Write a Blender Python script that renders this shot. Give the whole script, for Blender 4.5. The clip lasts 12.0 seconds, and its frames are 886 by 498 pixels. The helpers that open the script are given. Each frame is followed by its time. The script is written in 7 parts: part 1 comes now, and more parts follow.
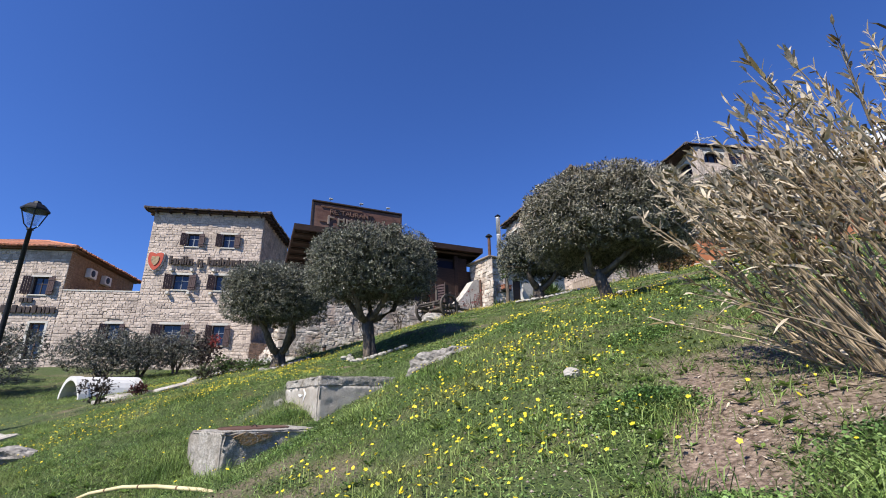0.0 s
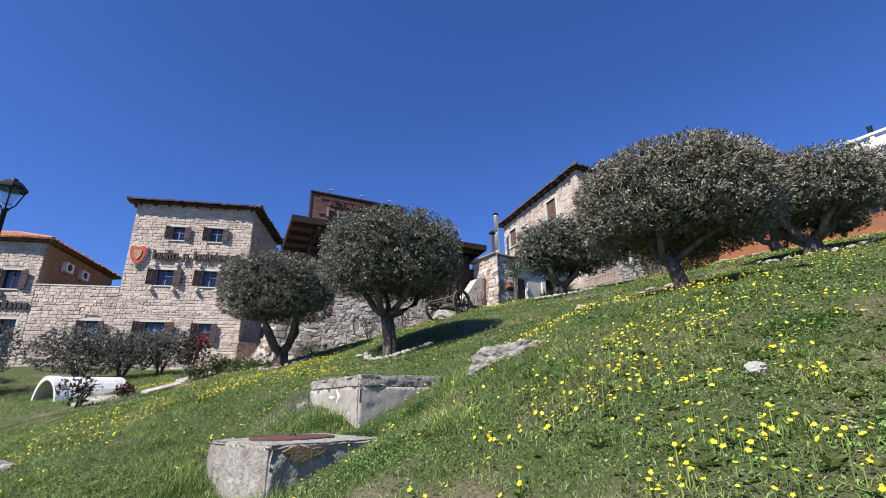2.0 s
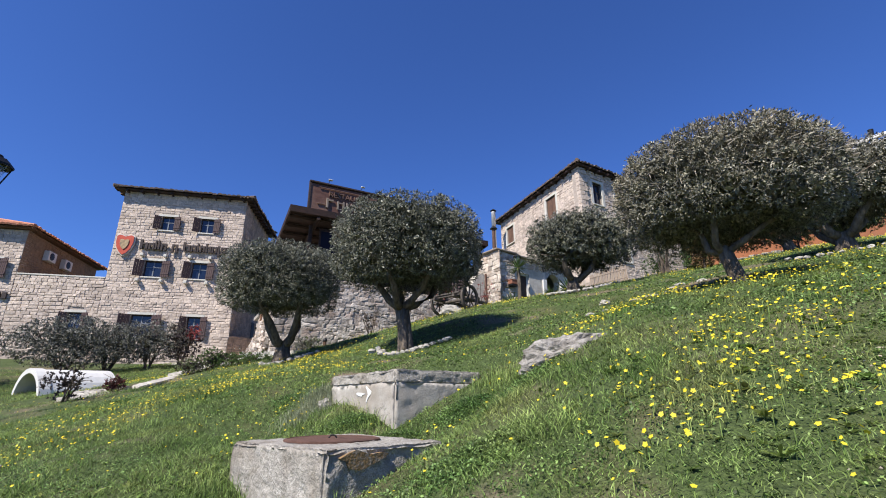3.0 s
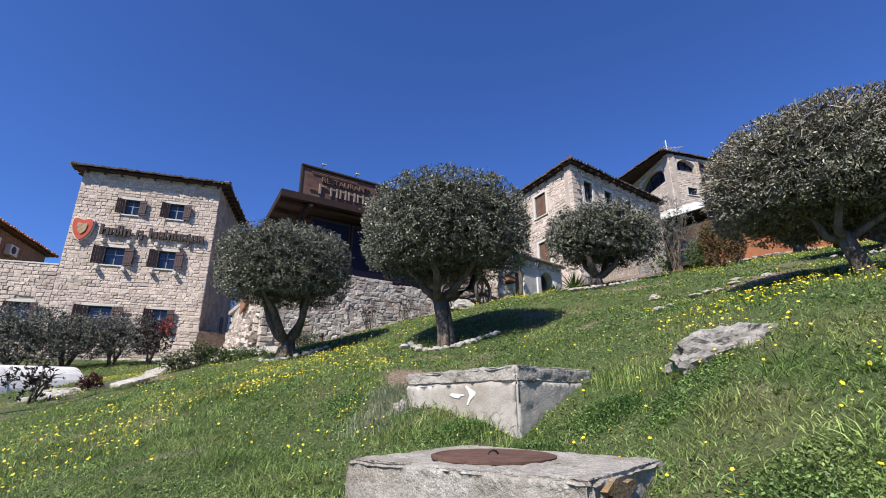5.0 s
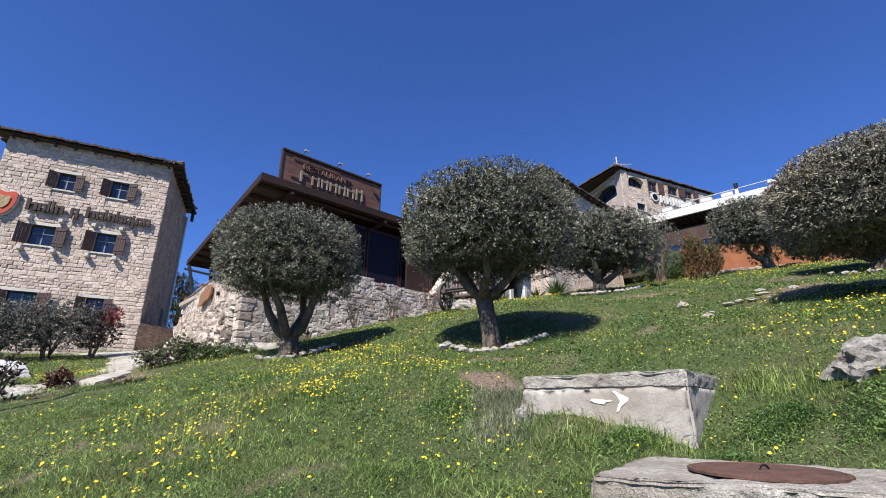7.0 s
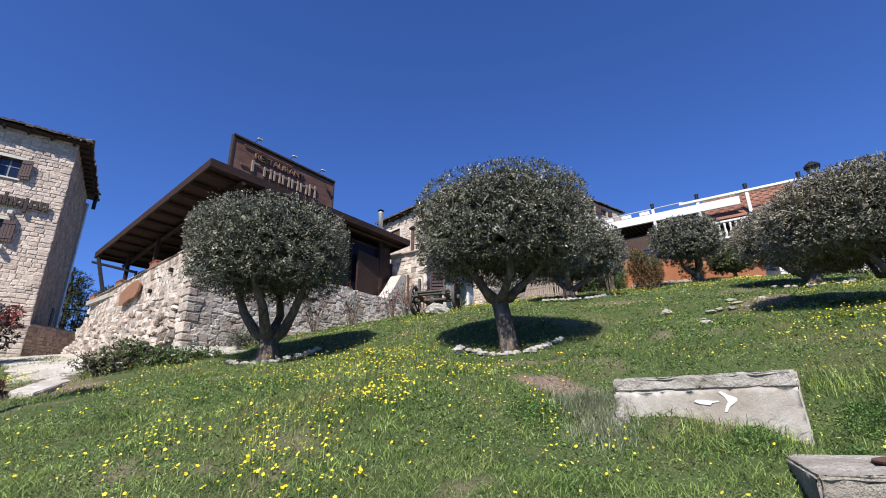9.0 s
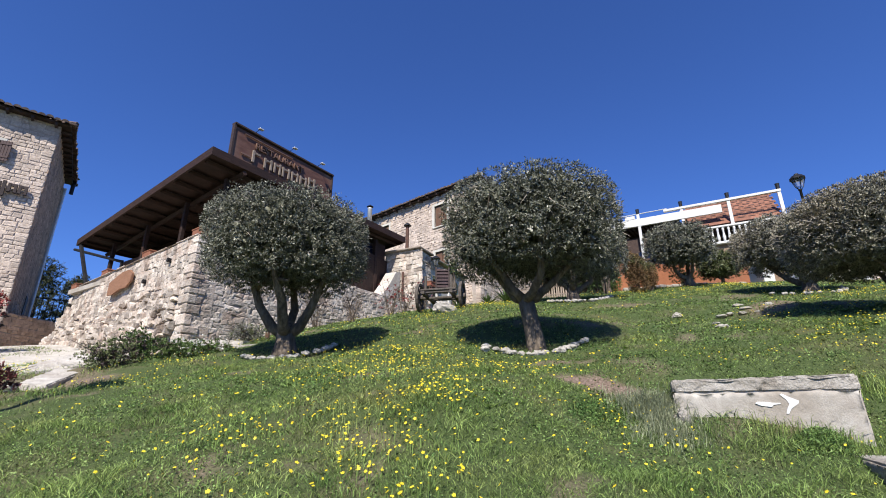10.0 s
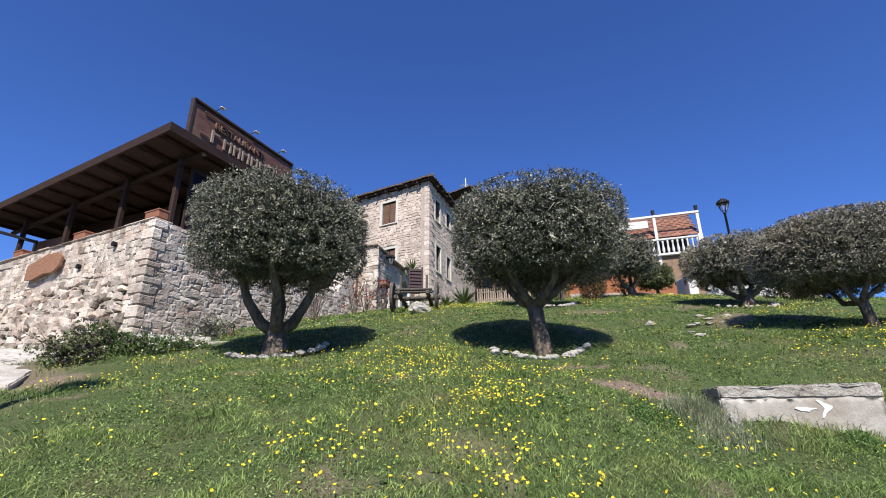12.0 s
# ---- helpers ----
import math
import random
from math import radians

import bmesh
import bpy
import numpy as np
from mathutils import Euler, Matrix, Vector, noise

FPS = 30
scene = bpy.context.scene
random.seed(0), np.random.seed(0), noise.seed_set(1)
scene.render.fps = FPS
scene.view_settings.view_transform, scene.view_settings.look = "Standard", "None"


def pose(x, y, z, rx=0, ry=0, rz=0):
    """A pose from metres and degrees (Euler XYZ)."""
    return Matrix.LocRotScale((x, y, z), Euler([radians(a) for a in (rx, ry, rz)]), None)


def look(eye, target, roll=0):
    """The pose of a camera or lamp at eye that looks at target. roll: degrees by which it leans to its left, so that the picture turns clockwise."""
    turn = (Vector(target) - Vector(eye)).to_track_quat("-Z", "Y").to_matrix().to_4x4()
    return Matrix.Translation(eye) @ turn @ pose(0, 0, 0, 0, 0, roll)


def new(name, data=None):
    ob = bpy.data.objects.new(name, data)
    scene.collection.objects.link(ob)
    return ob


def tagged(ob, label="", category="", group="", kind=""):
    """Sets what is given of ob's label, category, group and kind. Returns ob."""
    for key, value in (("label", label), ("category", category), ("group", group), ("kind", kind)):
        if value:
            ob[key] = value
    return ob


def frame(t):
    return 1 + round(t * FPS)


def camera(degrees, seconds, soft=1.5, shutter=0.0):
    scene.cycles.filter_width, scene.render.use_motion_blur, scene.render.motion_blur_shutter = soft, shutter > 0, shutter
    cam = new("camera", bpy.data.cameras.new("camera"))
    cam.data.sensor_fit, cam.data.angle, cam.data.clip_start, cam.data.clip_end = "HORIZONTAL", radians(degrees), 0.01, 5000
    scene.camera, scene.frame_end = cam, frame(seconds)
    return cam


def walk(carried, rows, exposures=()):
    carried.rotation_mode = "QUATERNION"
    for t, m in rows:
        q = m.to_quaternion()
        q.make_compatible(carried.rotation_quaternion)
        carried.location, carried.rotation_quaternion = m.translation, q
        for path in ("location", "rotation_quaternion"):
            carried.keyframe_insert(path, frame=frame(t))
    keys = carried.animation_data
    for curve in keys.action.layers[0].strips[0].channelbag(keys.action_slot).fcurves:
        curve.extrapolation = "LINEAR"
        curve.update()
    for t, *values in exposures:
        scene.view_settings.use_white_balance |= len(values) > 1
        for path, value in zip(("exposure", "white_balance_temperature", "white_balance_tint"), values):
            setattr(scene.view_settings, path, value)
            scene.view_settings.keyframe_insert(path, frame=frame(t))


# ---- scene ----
cam = camera(87.0, 12.0, soft=1.0)
PATH = [
    (0, (0.29, 0.151, 1.84), (0.199, 2.048, 2.468), -0.7),
    (0.5, (0.133, 0.261, 1.846), (0.059, 2.158, 2.477), -0.6),
    (1, (-0.076, 0.477, 1.837), (-0.131, 2.373, 2.472), -0.5),
    (1.5, (-0.302, 0.738, 1.857), (-0.338, 2.634, 2.492), -0.6),
    (2, (-0.62, 1.015, 1.864), (-0.639, 2.911, 2.5), -0.6),
    (2.5, (-0.907, 1.266, 1.874), (-0.907, 3.162, 2.511), -0.3),
    (2.7, (-1.025, 1.377, 1.87), (-1.013, 3.273, 2.504), -0.2),
    (4.3, (-2.018, 2.108, 1.883), (-1.867, 4.003, 2.505), 0.1),
    (4.5, (-2.146, 2.229, 1.893), (-1.982, 4.122, 2.517), 0.0),
    (5, (-2.537, 2.477, 1.9), (-2.339, 4.365, 2.528), 0.0),
    (5.5, (-2.935, 2.659, 1.93), (-2.705, 4.543, 2.56), 0.3),
    (6, (-3.334, 2.855, 1.911), (-3.035, 4.729, 2.542), 0.4),
    (6.5, (-3.721, 3.018, 1.918), (-3.338, 4.876, 2.55), 0.4),
    (7, (-4.172, 3.189, 1.919), (-3.703, 5.026, 2.556), 0.5),
    (7.5, (-4.528, 3.391, 1.886), (-3.973, 5.203, 2.528), 0.5),
    (7.7, (-4.674, 3.47, 1.904), (-4.076, 5.267, 2.546), 0.4),
    (9.3, (-5.821, 4.118, 1.911), (-4.96, 5.798, 2.57), -0.5),
    (9.5, (-5.964, 4.189, 1.912), (-5.082, 5.862, 2.563), -0.1),
    (10, (-6.324, 4.395, 1.915), (-5.406, 6.047, 2.57), -0.1),
    (10.5, (-6.627, 4.572, 1.914), (-5.633, 6.179, 2.568), -0.2),
    (11, (-6.892, 4.817, 1.935), (-5.826, 6.378, 2.589), -0.2),
    (11.5, (-7.177, 5.035, 1.938), (-6.056, 6.557, 2.592), -0.1),
    (12, (-7.446, 5.243, 1.964), (-6.251, 6.708, 2.617), -0.2),
]
walk(cam, [(t, look(eye, target, roll)) for t, eye, target, roll in PATH])

# ---- world and light ----
SUN_AZ, SUN_EL = 220.0, 47.0
world = bpy.data.worlds.new("world")
scene.world = world
world.use_nodes = True
wn = world.node_tree.nodes
sky = wn.new("ShaderNodeTexSky")
sky.sky_type = "NISHITA"
sky.sun_disc = False
sky.sun_elevation, sky.sun_rotation = radians(SUN_EL), radians(SUN_AZ)
sky.altitude, sky.air_density, sky.dust_density, sky.ozone_density = 300, 1.0, 0.3, 3.5
deep = wn.new("ShaderNodeMix")
deep.data_type, deep.blend_type = "RGBA", "MULTIPLY"
deep.inputs[0].default_value = 1.0
deep.inputs[7].default_value = (0.66, 1.0, 1.80, 1.0)
world.node_tree.links.new(sky.outputs[0], deep.inputs[6])
world.node_tree.links.new(deep.outputs[2], wn["Background"].inputs[0])
wn["Background"].inputs[1].default_value = 0.060
lamp_data = bpy.data.lights.new("sun", "SUN")
lamp_data.energy, lamp_data.angle, lamp_data.color = 5.0, radians(0.53), (1.0, 0.945, 0.86)
sun_way = Vector((math.sin(radians(SUN_AZ)) * math.cos(radians(SUN_EL)), math.cos(radians(SUN_AZ)) * math.cos(radians(SUN_EL)), math.sin(radians(SUN_EL))))
sun = new("sun", lamp_data)
sun.matrix_world = look(sun_way * 80, (0, 0, 0))
scene.view_settings.exposure = 0.6


# ---- materials ----
def surface(name, dark, light, scale=6.0, stain=None, stain_scale=0.8, stain_amount=0.5, rough=0.85, bump=0.25, bump_scale=30.0,
            metal=0.0, vary=0.0, island=False, grain=(1, 1, 1), spec=0.3, thin=0.0):
    """Two-scale procedural surface: fine mottling, larger stains, bump and a tone of its own for each piece."""
    m = bpy.data.materials.new(name)
    m.use_nodes = True
    t = m.node_tree
    n, l = t.nodes, t.links
    p = n["Principled BSDF"]
    geo = n.new("ShaderNodeNewGeometry")
    grow = n.new("ShaderNodeVectorMath")
    grow.operation = "MULTIPLY"
    grow.inputs[1].default_value = grain
    l.new(geo.outputs["Position"], grow.inputs[0])
    fine = n.new("ShaderNodeTexNoise")
    fine.inputs["Scale"].default_value, fine.inputs["Detail"].default_value, fine.inputs["Roughness"].default_value = scale, 6, 0.65
    l.new(grow.outputs[0], fine.inputs["Vector"])
    ramp = n.new("ShaderNodeValToRGB")
    ramp.color_ramp.elements[0].position, ramp.color_ramp.elements[1].position = 0.32, 0.68
    ramp.color_ramp.elements[0].color, ramp.color_ramp.elements[1].color = (*dark, 1), (*light, 1)
    l.new(fine.outputs["Fac"], ramp.inputs[0])
    colour = ramp.outputs[0]
    if stain:
        big = n.new("ShaderNodeTexNoise")
        big.inputs["Scale"].default_value, big.inputs["Detail"].default_value = stain_scale, 5
        l.new(geo.outputs["Position"], big.inputs["Vector"])
        edge = n.new("ShaderNodeMapRange")
        edge.inputs[1].default_value, edge.inputs[2].default_value, edge.inputs[4].default_value = 0.48, 0.66, stain_amount
        l.new(big.outputs["Fac"], edge.inputs[0])
        mix = n.new("ShaderNodeMix")
        mix.data_type = "RGBA"
        mix.inputs[7].default_value = (*stain, 1)
        l.new(edge.outputs[0], mix.inputs[0])
        l.new(colour, mix.inputs[6])
        colour = mix.outputs[2]
    if vary:
        info = geo.outputs["Random Per Island"] if island else n.new("ShaderNodeObjectInfo").outputs["Random"]
        tone = n.new("ShaderNodeMapRange")
        tone.inputs[3].default_value, tone.inputs[4].default_value = 1 - vary, 1 + vary
        l.new(info, tone.inputs[0])
        hsv = n.new("ShaderNodeHueSaturation")
        l.new(tone.outputs[0], hsv.inputs["Value"])
        l.new(colour, hsv.inputs["Color"])
        colour = hsv.outputs[0]
    l.new(colour, p.inputs["Base Color"])
    p.inputs["Roughness"].default_value, p.inputs["Metallic"].default_value = rough, metal
    p.inputs["Specular IOR Level"].default_value = spec
    if bump:
        rise = n.new("ShaderNodeTexNoise")
        rise.inputs["Scale"].default_value, rise.inputs["Detail"].default_value = bump_scale, 5
        l.new(grow.outputs[0], rise.inputs["Vector"])
        b = n.new("ShaderNodeBump")
        b.inputs["Strength"].default_value, b.inputs["Distance"].default_value = bump, 0.03
        l.new(rise.outputs["Fac"], b.inputs["Height"])
        l.new(b.outputs[0], p.inputs["Normal"])
    if thin:
        # thin blades and petals let part of the light through
        through_light = n.new("ShaderNodeBsdfTranslucent")
        l.new(colour, through_light.inputs["Color"])
        blend = n.new("ShaderNodeMixShader")
        blend.inputs[0].default_value = thin
        l.new(p.outputs[0], blend.inputs[1])
        l.new(through_light.outputs[0], blend.inputs[2])
        l.new(blend.outputs[0], n["Material Output"].inputs["Surface"])
    return m


STONE = surface("limestone", (0.405, 0.322, 0.262), (0.675, 0.570, 0.475), 9, (0.310, 0.250, 0.210), 1.1, 0.45, 0.9, 0.6, 22, vary=0.20, island=True)
STONE_PIECE = surface("limestone_piece", (0.405, 0.322, 0.262), (0.675, 0.570, 0.475), 9, (0.310, 0.250, 0.210), 1.1, 0.45, 0.9, 0.6, 22, vary=0.20)
# limestone darkened and browned: the side walls' warm shade sits in this colour
STONE_BROWN_SHADED = surface("brown_shaded_limestone", (0.34, 0.222, 0.145), (0.56, 0.385, 0.262), 9, (0.158, 0.123, 0.097), 1.1, 0.45, 0.9, 0.5, 22, vary=0.22, island=True)
LIME = surface("lime_plaster", (0.405, 0.378, 0.334), (0.563, 0.528, 0.475), 7, (0.317, 0.282, 0.238), 2.0, 0.5, 0.95, 0.5, 30)
RUBBLE = surface("rubble", (0.335, 0.285, 0.238), (0.580, 0.515, 0.445), 7, (0.290, 0.205, 0.155), 2.2, 0.7, 0.92, 0.9, 18, vary=0.42, island=True)
RUBBLE_PIECE = surface("rubble_piece", (0.335, 0.285, 0.238), (0.580, 0.515, 0.445), 7, (0.290, 0.205, 0.155), 2.2, 0.7, 0.92, 0.9, 18, vary=0.42)
MORTAR = surface("mortar", (0.320, 0.264, 0.222), (0.460, 0.395, 0.342), 14, (0.250, 0.206, 0.170), 1.2, 0.4, 0.95, 0.5, 40)
MORTAR_DARK = surface("earth_mortar", (0.22, 0.18, 0.14), (0.34, 0.29, 0.235), 14, (0.18, 0.14, 0.11), 1.2, 0.5, 0.95, 0.5, 40)
DRESSED = surface("dressed_stone", (0.510, 0.484, 0.422), (0.616, 0.590, 0.528), 8, (0.422, 0.396, 0.343), 1.5, 0.4, 0.85, 0.2, 30)
CONCRETE = surface("concrete", (0.320, 0.292, 0.252), (0.435, 0.405, 0.358), 9, (0.250, 0.212, 0.168), 1.7, 0.65, 0.95, 0.2, 60)
CONCRETE_TOP = surface("rough_concrete", (0.248, 0.226, 0.195), (0.415, 0.388, 0.344), 20, (0.180, 0.150, 0.115), 2.8, 0.58, 0.97, 0.6, 42)


def aggregate(m, pebble, amount, size, pits=0.5):
    """Shows gravel and pits in a cast surface: pale and dark grains in cells, with relief of their own."""
    t = m.node_tree
    n, l = t.nodes, t.links
    p = n["Principled BSDF"]
    old = p.inputs["Base Color"].links[0].from_socket
    geo = n.new("ShaderNodeNewGeometry")
    cells = n.new("ShaderNodeTexVoronoi")
    cells.inputs["Scale"].default_value = size
    l.new(geo.outputs["Position"], cells.inputs["Vector"])
    spread = n.new("ShaderNodeTexNoise")
    spread.inputs["Scale"].default_value, spread.inputs["Detail"].default_value = 5.0, 4
    l.new(geo.outputs["Position"], spread.inputs["Vector"])
    where = n.new("ShaderNodeMapRange")
    where.inputs[1].default_value, where.inputs[2].default_value, where.inputs[4].default_value = 0.40, 0.62, amount
    l.new(spread.outputs["Fac"], where.inputs[0])
    tone = n.new("ShaderNodeMix")
    tone.data_type, tone.blend_type = "RGBA", "MULTIPLY"
    grey = n.new("ShaderNodeRGBToBW")
    l.new(cells.outputs["Color"], grey.inputs[0])
    shade = n.new("ShaderNodeMapRange")
    shade.inputs[3].default_value, shade.inputs[4].default_value = 1 - pebble, 1 + pebble
    l.new(grey.outputs[0], shade.inputs[0])
    l.new(where.outputs[0], tone.inputs[0])
    l.new(old, tone.inputs[6])
    l.new(shade.outputs[0], tone.inputs[7])
    l.new(tone.outputs[2], p.inputs["Base Color"])
    bump = n.new("ShaderNodeBump")
    bump.inputs["Strength"].default_value, bump.inputs["Distance"].default_value = pits, 0.02
    l.new(cells.outputs["Distance"], bump.inputs["Height"])
    bump.invert = True
    l.new(p.inputs["Normal"].links[0].from_socket, bump.inputs["Normal"])
    l.new(bump.outputs[0], p.inputs["Normal"])
    return m


aggregate(CONCRETE, 0.3, 0.6, 190, 0.12)
aggregate(CONCRETE_TOP, 0.5, 1.0, 150, 0.3)
WHITE = surface("white_paint", (0.580, 0.570, 0.545), (0.660, 0.652, 0.628), 5, (0.47, 0.445, 0.405), 1.2, 0.45, 0.6, 0.08, 20)
TILE = surface("terracotta", (0.36, 0.13, 0.07), (0.55, 0.24, 0.13), 5, (0.30, 0.20, 0.15), 1.0, 0.5, 0.85, 0.25, 25, vary=0.2, island=True)
TILE_DARK = surface("weathered_tile", (0.095, 0.066, 0.055), (0.20, 0.145, 0.118), 6, (0.12, 0.11, 0.10), 1.0, 0.5, 0.9, 0.3, 25, vary=0.2, island=True)
WOOD_DARK = surface("dark_wood", (0.035, 0.022, 0.018), (0.075, 0.048, 0.038), 5, (0.03, 0.02, 0.018), 1.5, 0.5, 0.6, 0.2, 30, grain=(1, 1, 6))
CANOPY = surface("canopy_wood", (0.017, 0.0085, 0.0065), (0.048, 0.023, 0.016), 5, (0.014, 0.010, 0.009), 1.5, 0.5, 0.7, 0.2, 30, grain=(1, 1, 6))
WOOD = surface("brown_wood", (0.10, 0.055, 0.035), (0.19, 0.105, 0.065), 6, (0.08, 0.05, 0.035), 1.5, 0.5, 0.65, 0.2, 30, grain=(6, 6, 1))
SIGN = surface("sign_board", (0.085, 0.040, 0.030), (0.15, 0.075, 0.055), 3, (0.22, 0.14, 0.10), 1.0, 0.6, 0.6, 0.15, 12, grain=(1, 1, 4))
SHUTTER = surface("shutter_wood", (0.040, 0.024, 0.024), (0.085, 0.052, 0.050), 5, None, rough=0.65, bump=0.2, bump_scale=30, grain=(6, 6, 1))
LETTER = surface("letter_wood", (0.028, 0.02, 0.018), (0.06, 0.043, 0.038), 8, None, rough=0.6, bump=0.1)
GOLD = surface("letter_grey", (0.17, 0.13, 0.10), (0.28, 0.225, 0.18), 6, None, rough=0.55, bump=0.1)
BRONZE = surface("letter_bronze", (0.15, 0.085, 0.06), (0.25, 0.15, 0.105), 6, None, rough=0.45, bump=0.1, metal=0.2)
RED = surface("shield_red", (0.40, 0.06, 0.03), (0.52, 0.09, 0.05), 4, None, rough=0.5, bump=0.05)
SHIELD_TAN = surface("shield_tan", (0.30, 0.20, 0.10), (0.46, 0.34, 0.20), 9, (0.10, 0.09, 0.06), 6, 0.7, rough=0.5, bump=0.05)
IRON = surface("black_iron", (0.012, 0.012, 0.013), (0.03, 0.03, 0.032), 12, None, rough=0.5, bump=0.1, metal=0.4)
RUST = surface("rusty_lid", (0.075, 0.040, 0.030), (0.145, 0.078, 0.056), 14, (0.055, 0.035, 0.028), 4, 0.5, 0.85, 0.3, 60)
STEEL = surface("steel", (0.58, 0.58, 0.57), (0.70, 0.70, 0.69), 8, None, rough=0.4, bump=0.05, metal=0.35)
ORANGE = surface("orange_render", (0.264, 0.101, 0.048), (0.352, 0.141, 0.070), 4, (0.211, 0.097, 0.057), 0.8, 0.5, 0.92, 0.2, 40)
# tan render of the terrace; doubles as the low house's shaded side stone
RENDER_TAN_AND_SHADE = surface("tan_render_and_shade", (0.20, 0.13, 0.085), (0.30, 0.20, 0.13), 5, (0.16, 0.11, 0.08), 0.8, 0.5, 0.92, 0.2, 30)
BARK = surface("olive_bark", (0.056, 0.043, 0.032), (0.205, 0.162, 0.122), 16, (0.040, 0.032, 0.026), 3.0, 0.5, 0.95, 1.0, 26, grain=(1, 1, 0.3))
TWIG = surface("pale_twig", (0.17, 0.145, 0.115), (0.40, 0.355, 0.29), 9, None, rough=0.8, bump=0, vary=0.4, island=True)
LEAF = surface("olive_leaf", (0.050, 0.052, 0.036), (0.225, 0.228, 0.168), 5, (0.175, 0.168, 0.118), 0.9, 0.4, 0.4, 0, vary=0.78, island=True, spec=0.38)
LEAF_DRY = surface("olive_leaf_dry", (0.072, 0.069, 0.048), (0.290, 0.275, 0.208), 5, (0.26, 0.215, 0.145), 0.9, 0.5, 0.5, 0, vary=0.75, island=True, spec=0.4)
LEAF_GREY = surface("grey_leaf", (0.070, 0.070, 0.055), (0.20, 0.20, 0.165), 5, None, rough=0.5, bump=0, vary=0.55, island=True)
LEAF_GREEN = surface("green_leaf", (0.055, 0.095, 0.028), (0.135, 0.195, 0.060), 5, None, rough=0.5, bump=0, vary=0.5, island=True, thin=0.2)
LEAF_OLIVE = surface("olive_green_leaf", (0.070, 0.088, 0.034), (0.155, 0.175, 0.075), 5, None, rough=0.5, bump=0, vary=0.6, island=True)
TERRA = surface("terracotta_board", (0.175, 0.078, 0.050), (0.27, 0.125, 0.080), 5, (0.17, 0.09, 0.065), 1.2, 0.5, 0.85, 0.25, 25, vary=0.2)
LEAF_RED = surface("red_leaf", (0.16, 0.03, 0.03), (0.34, 0.06, 0.05), 5, None, rough=0.5, bump=0, vary=0.4, island=True)
LEAF_PINE = surface("pine_needles", (0.022, 0.030, 0.012), (0.075, 0.085, 0.034), 5, None, rough=0.6, bump=0, vary=0.5, island=True)
LEAF_RUST = surface("rusty_leaf", (0.11, 0.065, 0.03), (0.20, 0.12, 0.05), 3, (0.085, 0.11, 0.04), 1.6, 0.9, 0.6, 0, vary=0.4, island=True)
LEAF_DARK = surface("dark_shrub_leaf", (0.03, 0.025, 0.022), (0.07, 0.05, 0.045), 5, None, rough=0.5, bump=0, vary=0.4, island=True)
REED = surface("dry_reed", (0.33, 0.26, 0.18), (0.68, 0.59, 0.45), 8, None, rough=0.7, bump=0, vary=0.4, island=True, thin=0.2)
REED_BROWN = surface("brown_reed", (0.11, 0.075, 0.035), (0.26, 0.185, 0.085), 8, (0.10, 0.12, 0.045), 3, 0.5, rough=0.7, bump=0, vary=0.4, island=True, thin=0.2)
REED_CANE = surface("reed_cane", (0.17, 0.125, 0.078), (0.46, 0.365, 0.25), 9, None, rough=0.6, bump=0, vary=0.35)
WOOD_GREY = surface("weathered_wood", (0.05, 0.042, 0.035), (0.125, 0.105, 0.088), 5, None, rough=0.8, bump=0.3, bump_scale=30, grain=(5, 5, 1))
ROCK = surface("rock", (0.14, 0.13, 0.115), (0.42, 0.39, 0.35), 12, (0.12, 0.105, 0.085), 5, 0.6, 0.95, 1.0, 30)
PALE_ROCK = surface("pale_rock", (0.281, 0.261, 0.230), (0.437, 0.413, 0.370), 8, (0.234, 0.211, 0.172), 4, 0.5, 0.9, 0.6, 35, vary=0.14)
GRASS = surface("grass_blade", (0.078, 0.146, 0.031), (0.300, 0.385, 0.115), 1.7, (0.36, 0.33, 0.13), 1.1, 0.38, 0.55, 0, vary=0.85, island=True, spec=0.3, thin=0.3)
THATCH = surface("dry_thatch", (0.16, 0.125, 0.065), (0.36, 0.295, 0.17), 5, None, rough=0.8, bump=0, vary=0.5, island=True)
CLOVER = surface("clover_leaf", (0.056, 0.122, 0.030), (0.205, 0.305, 0.088), 1.4, (0.23, 0.28, 0.095), 1.3, 0.6, 0.5, 0, vary=0.9, island=True, spec=0.35, thin=0.25)
WEED = surface("weed_leaf", (0.055, 0.125, 0.022), (0.220, 0.305, 0.075), 2.4, (0.32, 0.28, 0.095), 0.8, 0.55, 0.45, 0, vary=0.45, island=True, spec=0.35, thin=0.3)
PETAL = surface("yellow_petal", (0.74, 0.56, 0.02), (0.86, 0.72, 0.06), 3, None, rough=0.55, bump=0, vary=0.15, island=True, thin=0.25)
CLAY = surface("clay_pot", (0.19, 0.078, 0.045), (0.27, 0.115, 0.07), 8, None, rough=0.85, bump=0.15)


def glass(name, tint, rough=0.03, clear_part=0.0, gloss=0.9):
    m = bpy.data.materials.new(name)
    m.use_nodes = True
    p = m.node_tree.nodes["Principled BSDF"]
    p.inputs["Base Color"].default_value = (*tint, 1)
    p.inputs["Roughness"].default_value, p.inputs["Specular IOR Level"].default_value = rough, gloss
    p.inputs["Transmission Weight"].default_value = clear_part
    if clear_part:
        p.inputs["IOR"].default_value = 1.08
    return m


PANE = glass("window_pane", (0.012, 0.018, 0.038), gloss=0.6)
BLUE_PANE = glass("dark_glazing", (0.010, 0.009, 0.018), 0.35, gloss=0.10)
LAMP_GLASS = glass("lamp_glass", (0.85, 0.87, 0.88), 0.08, 0.85)


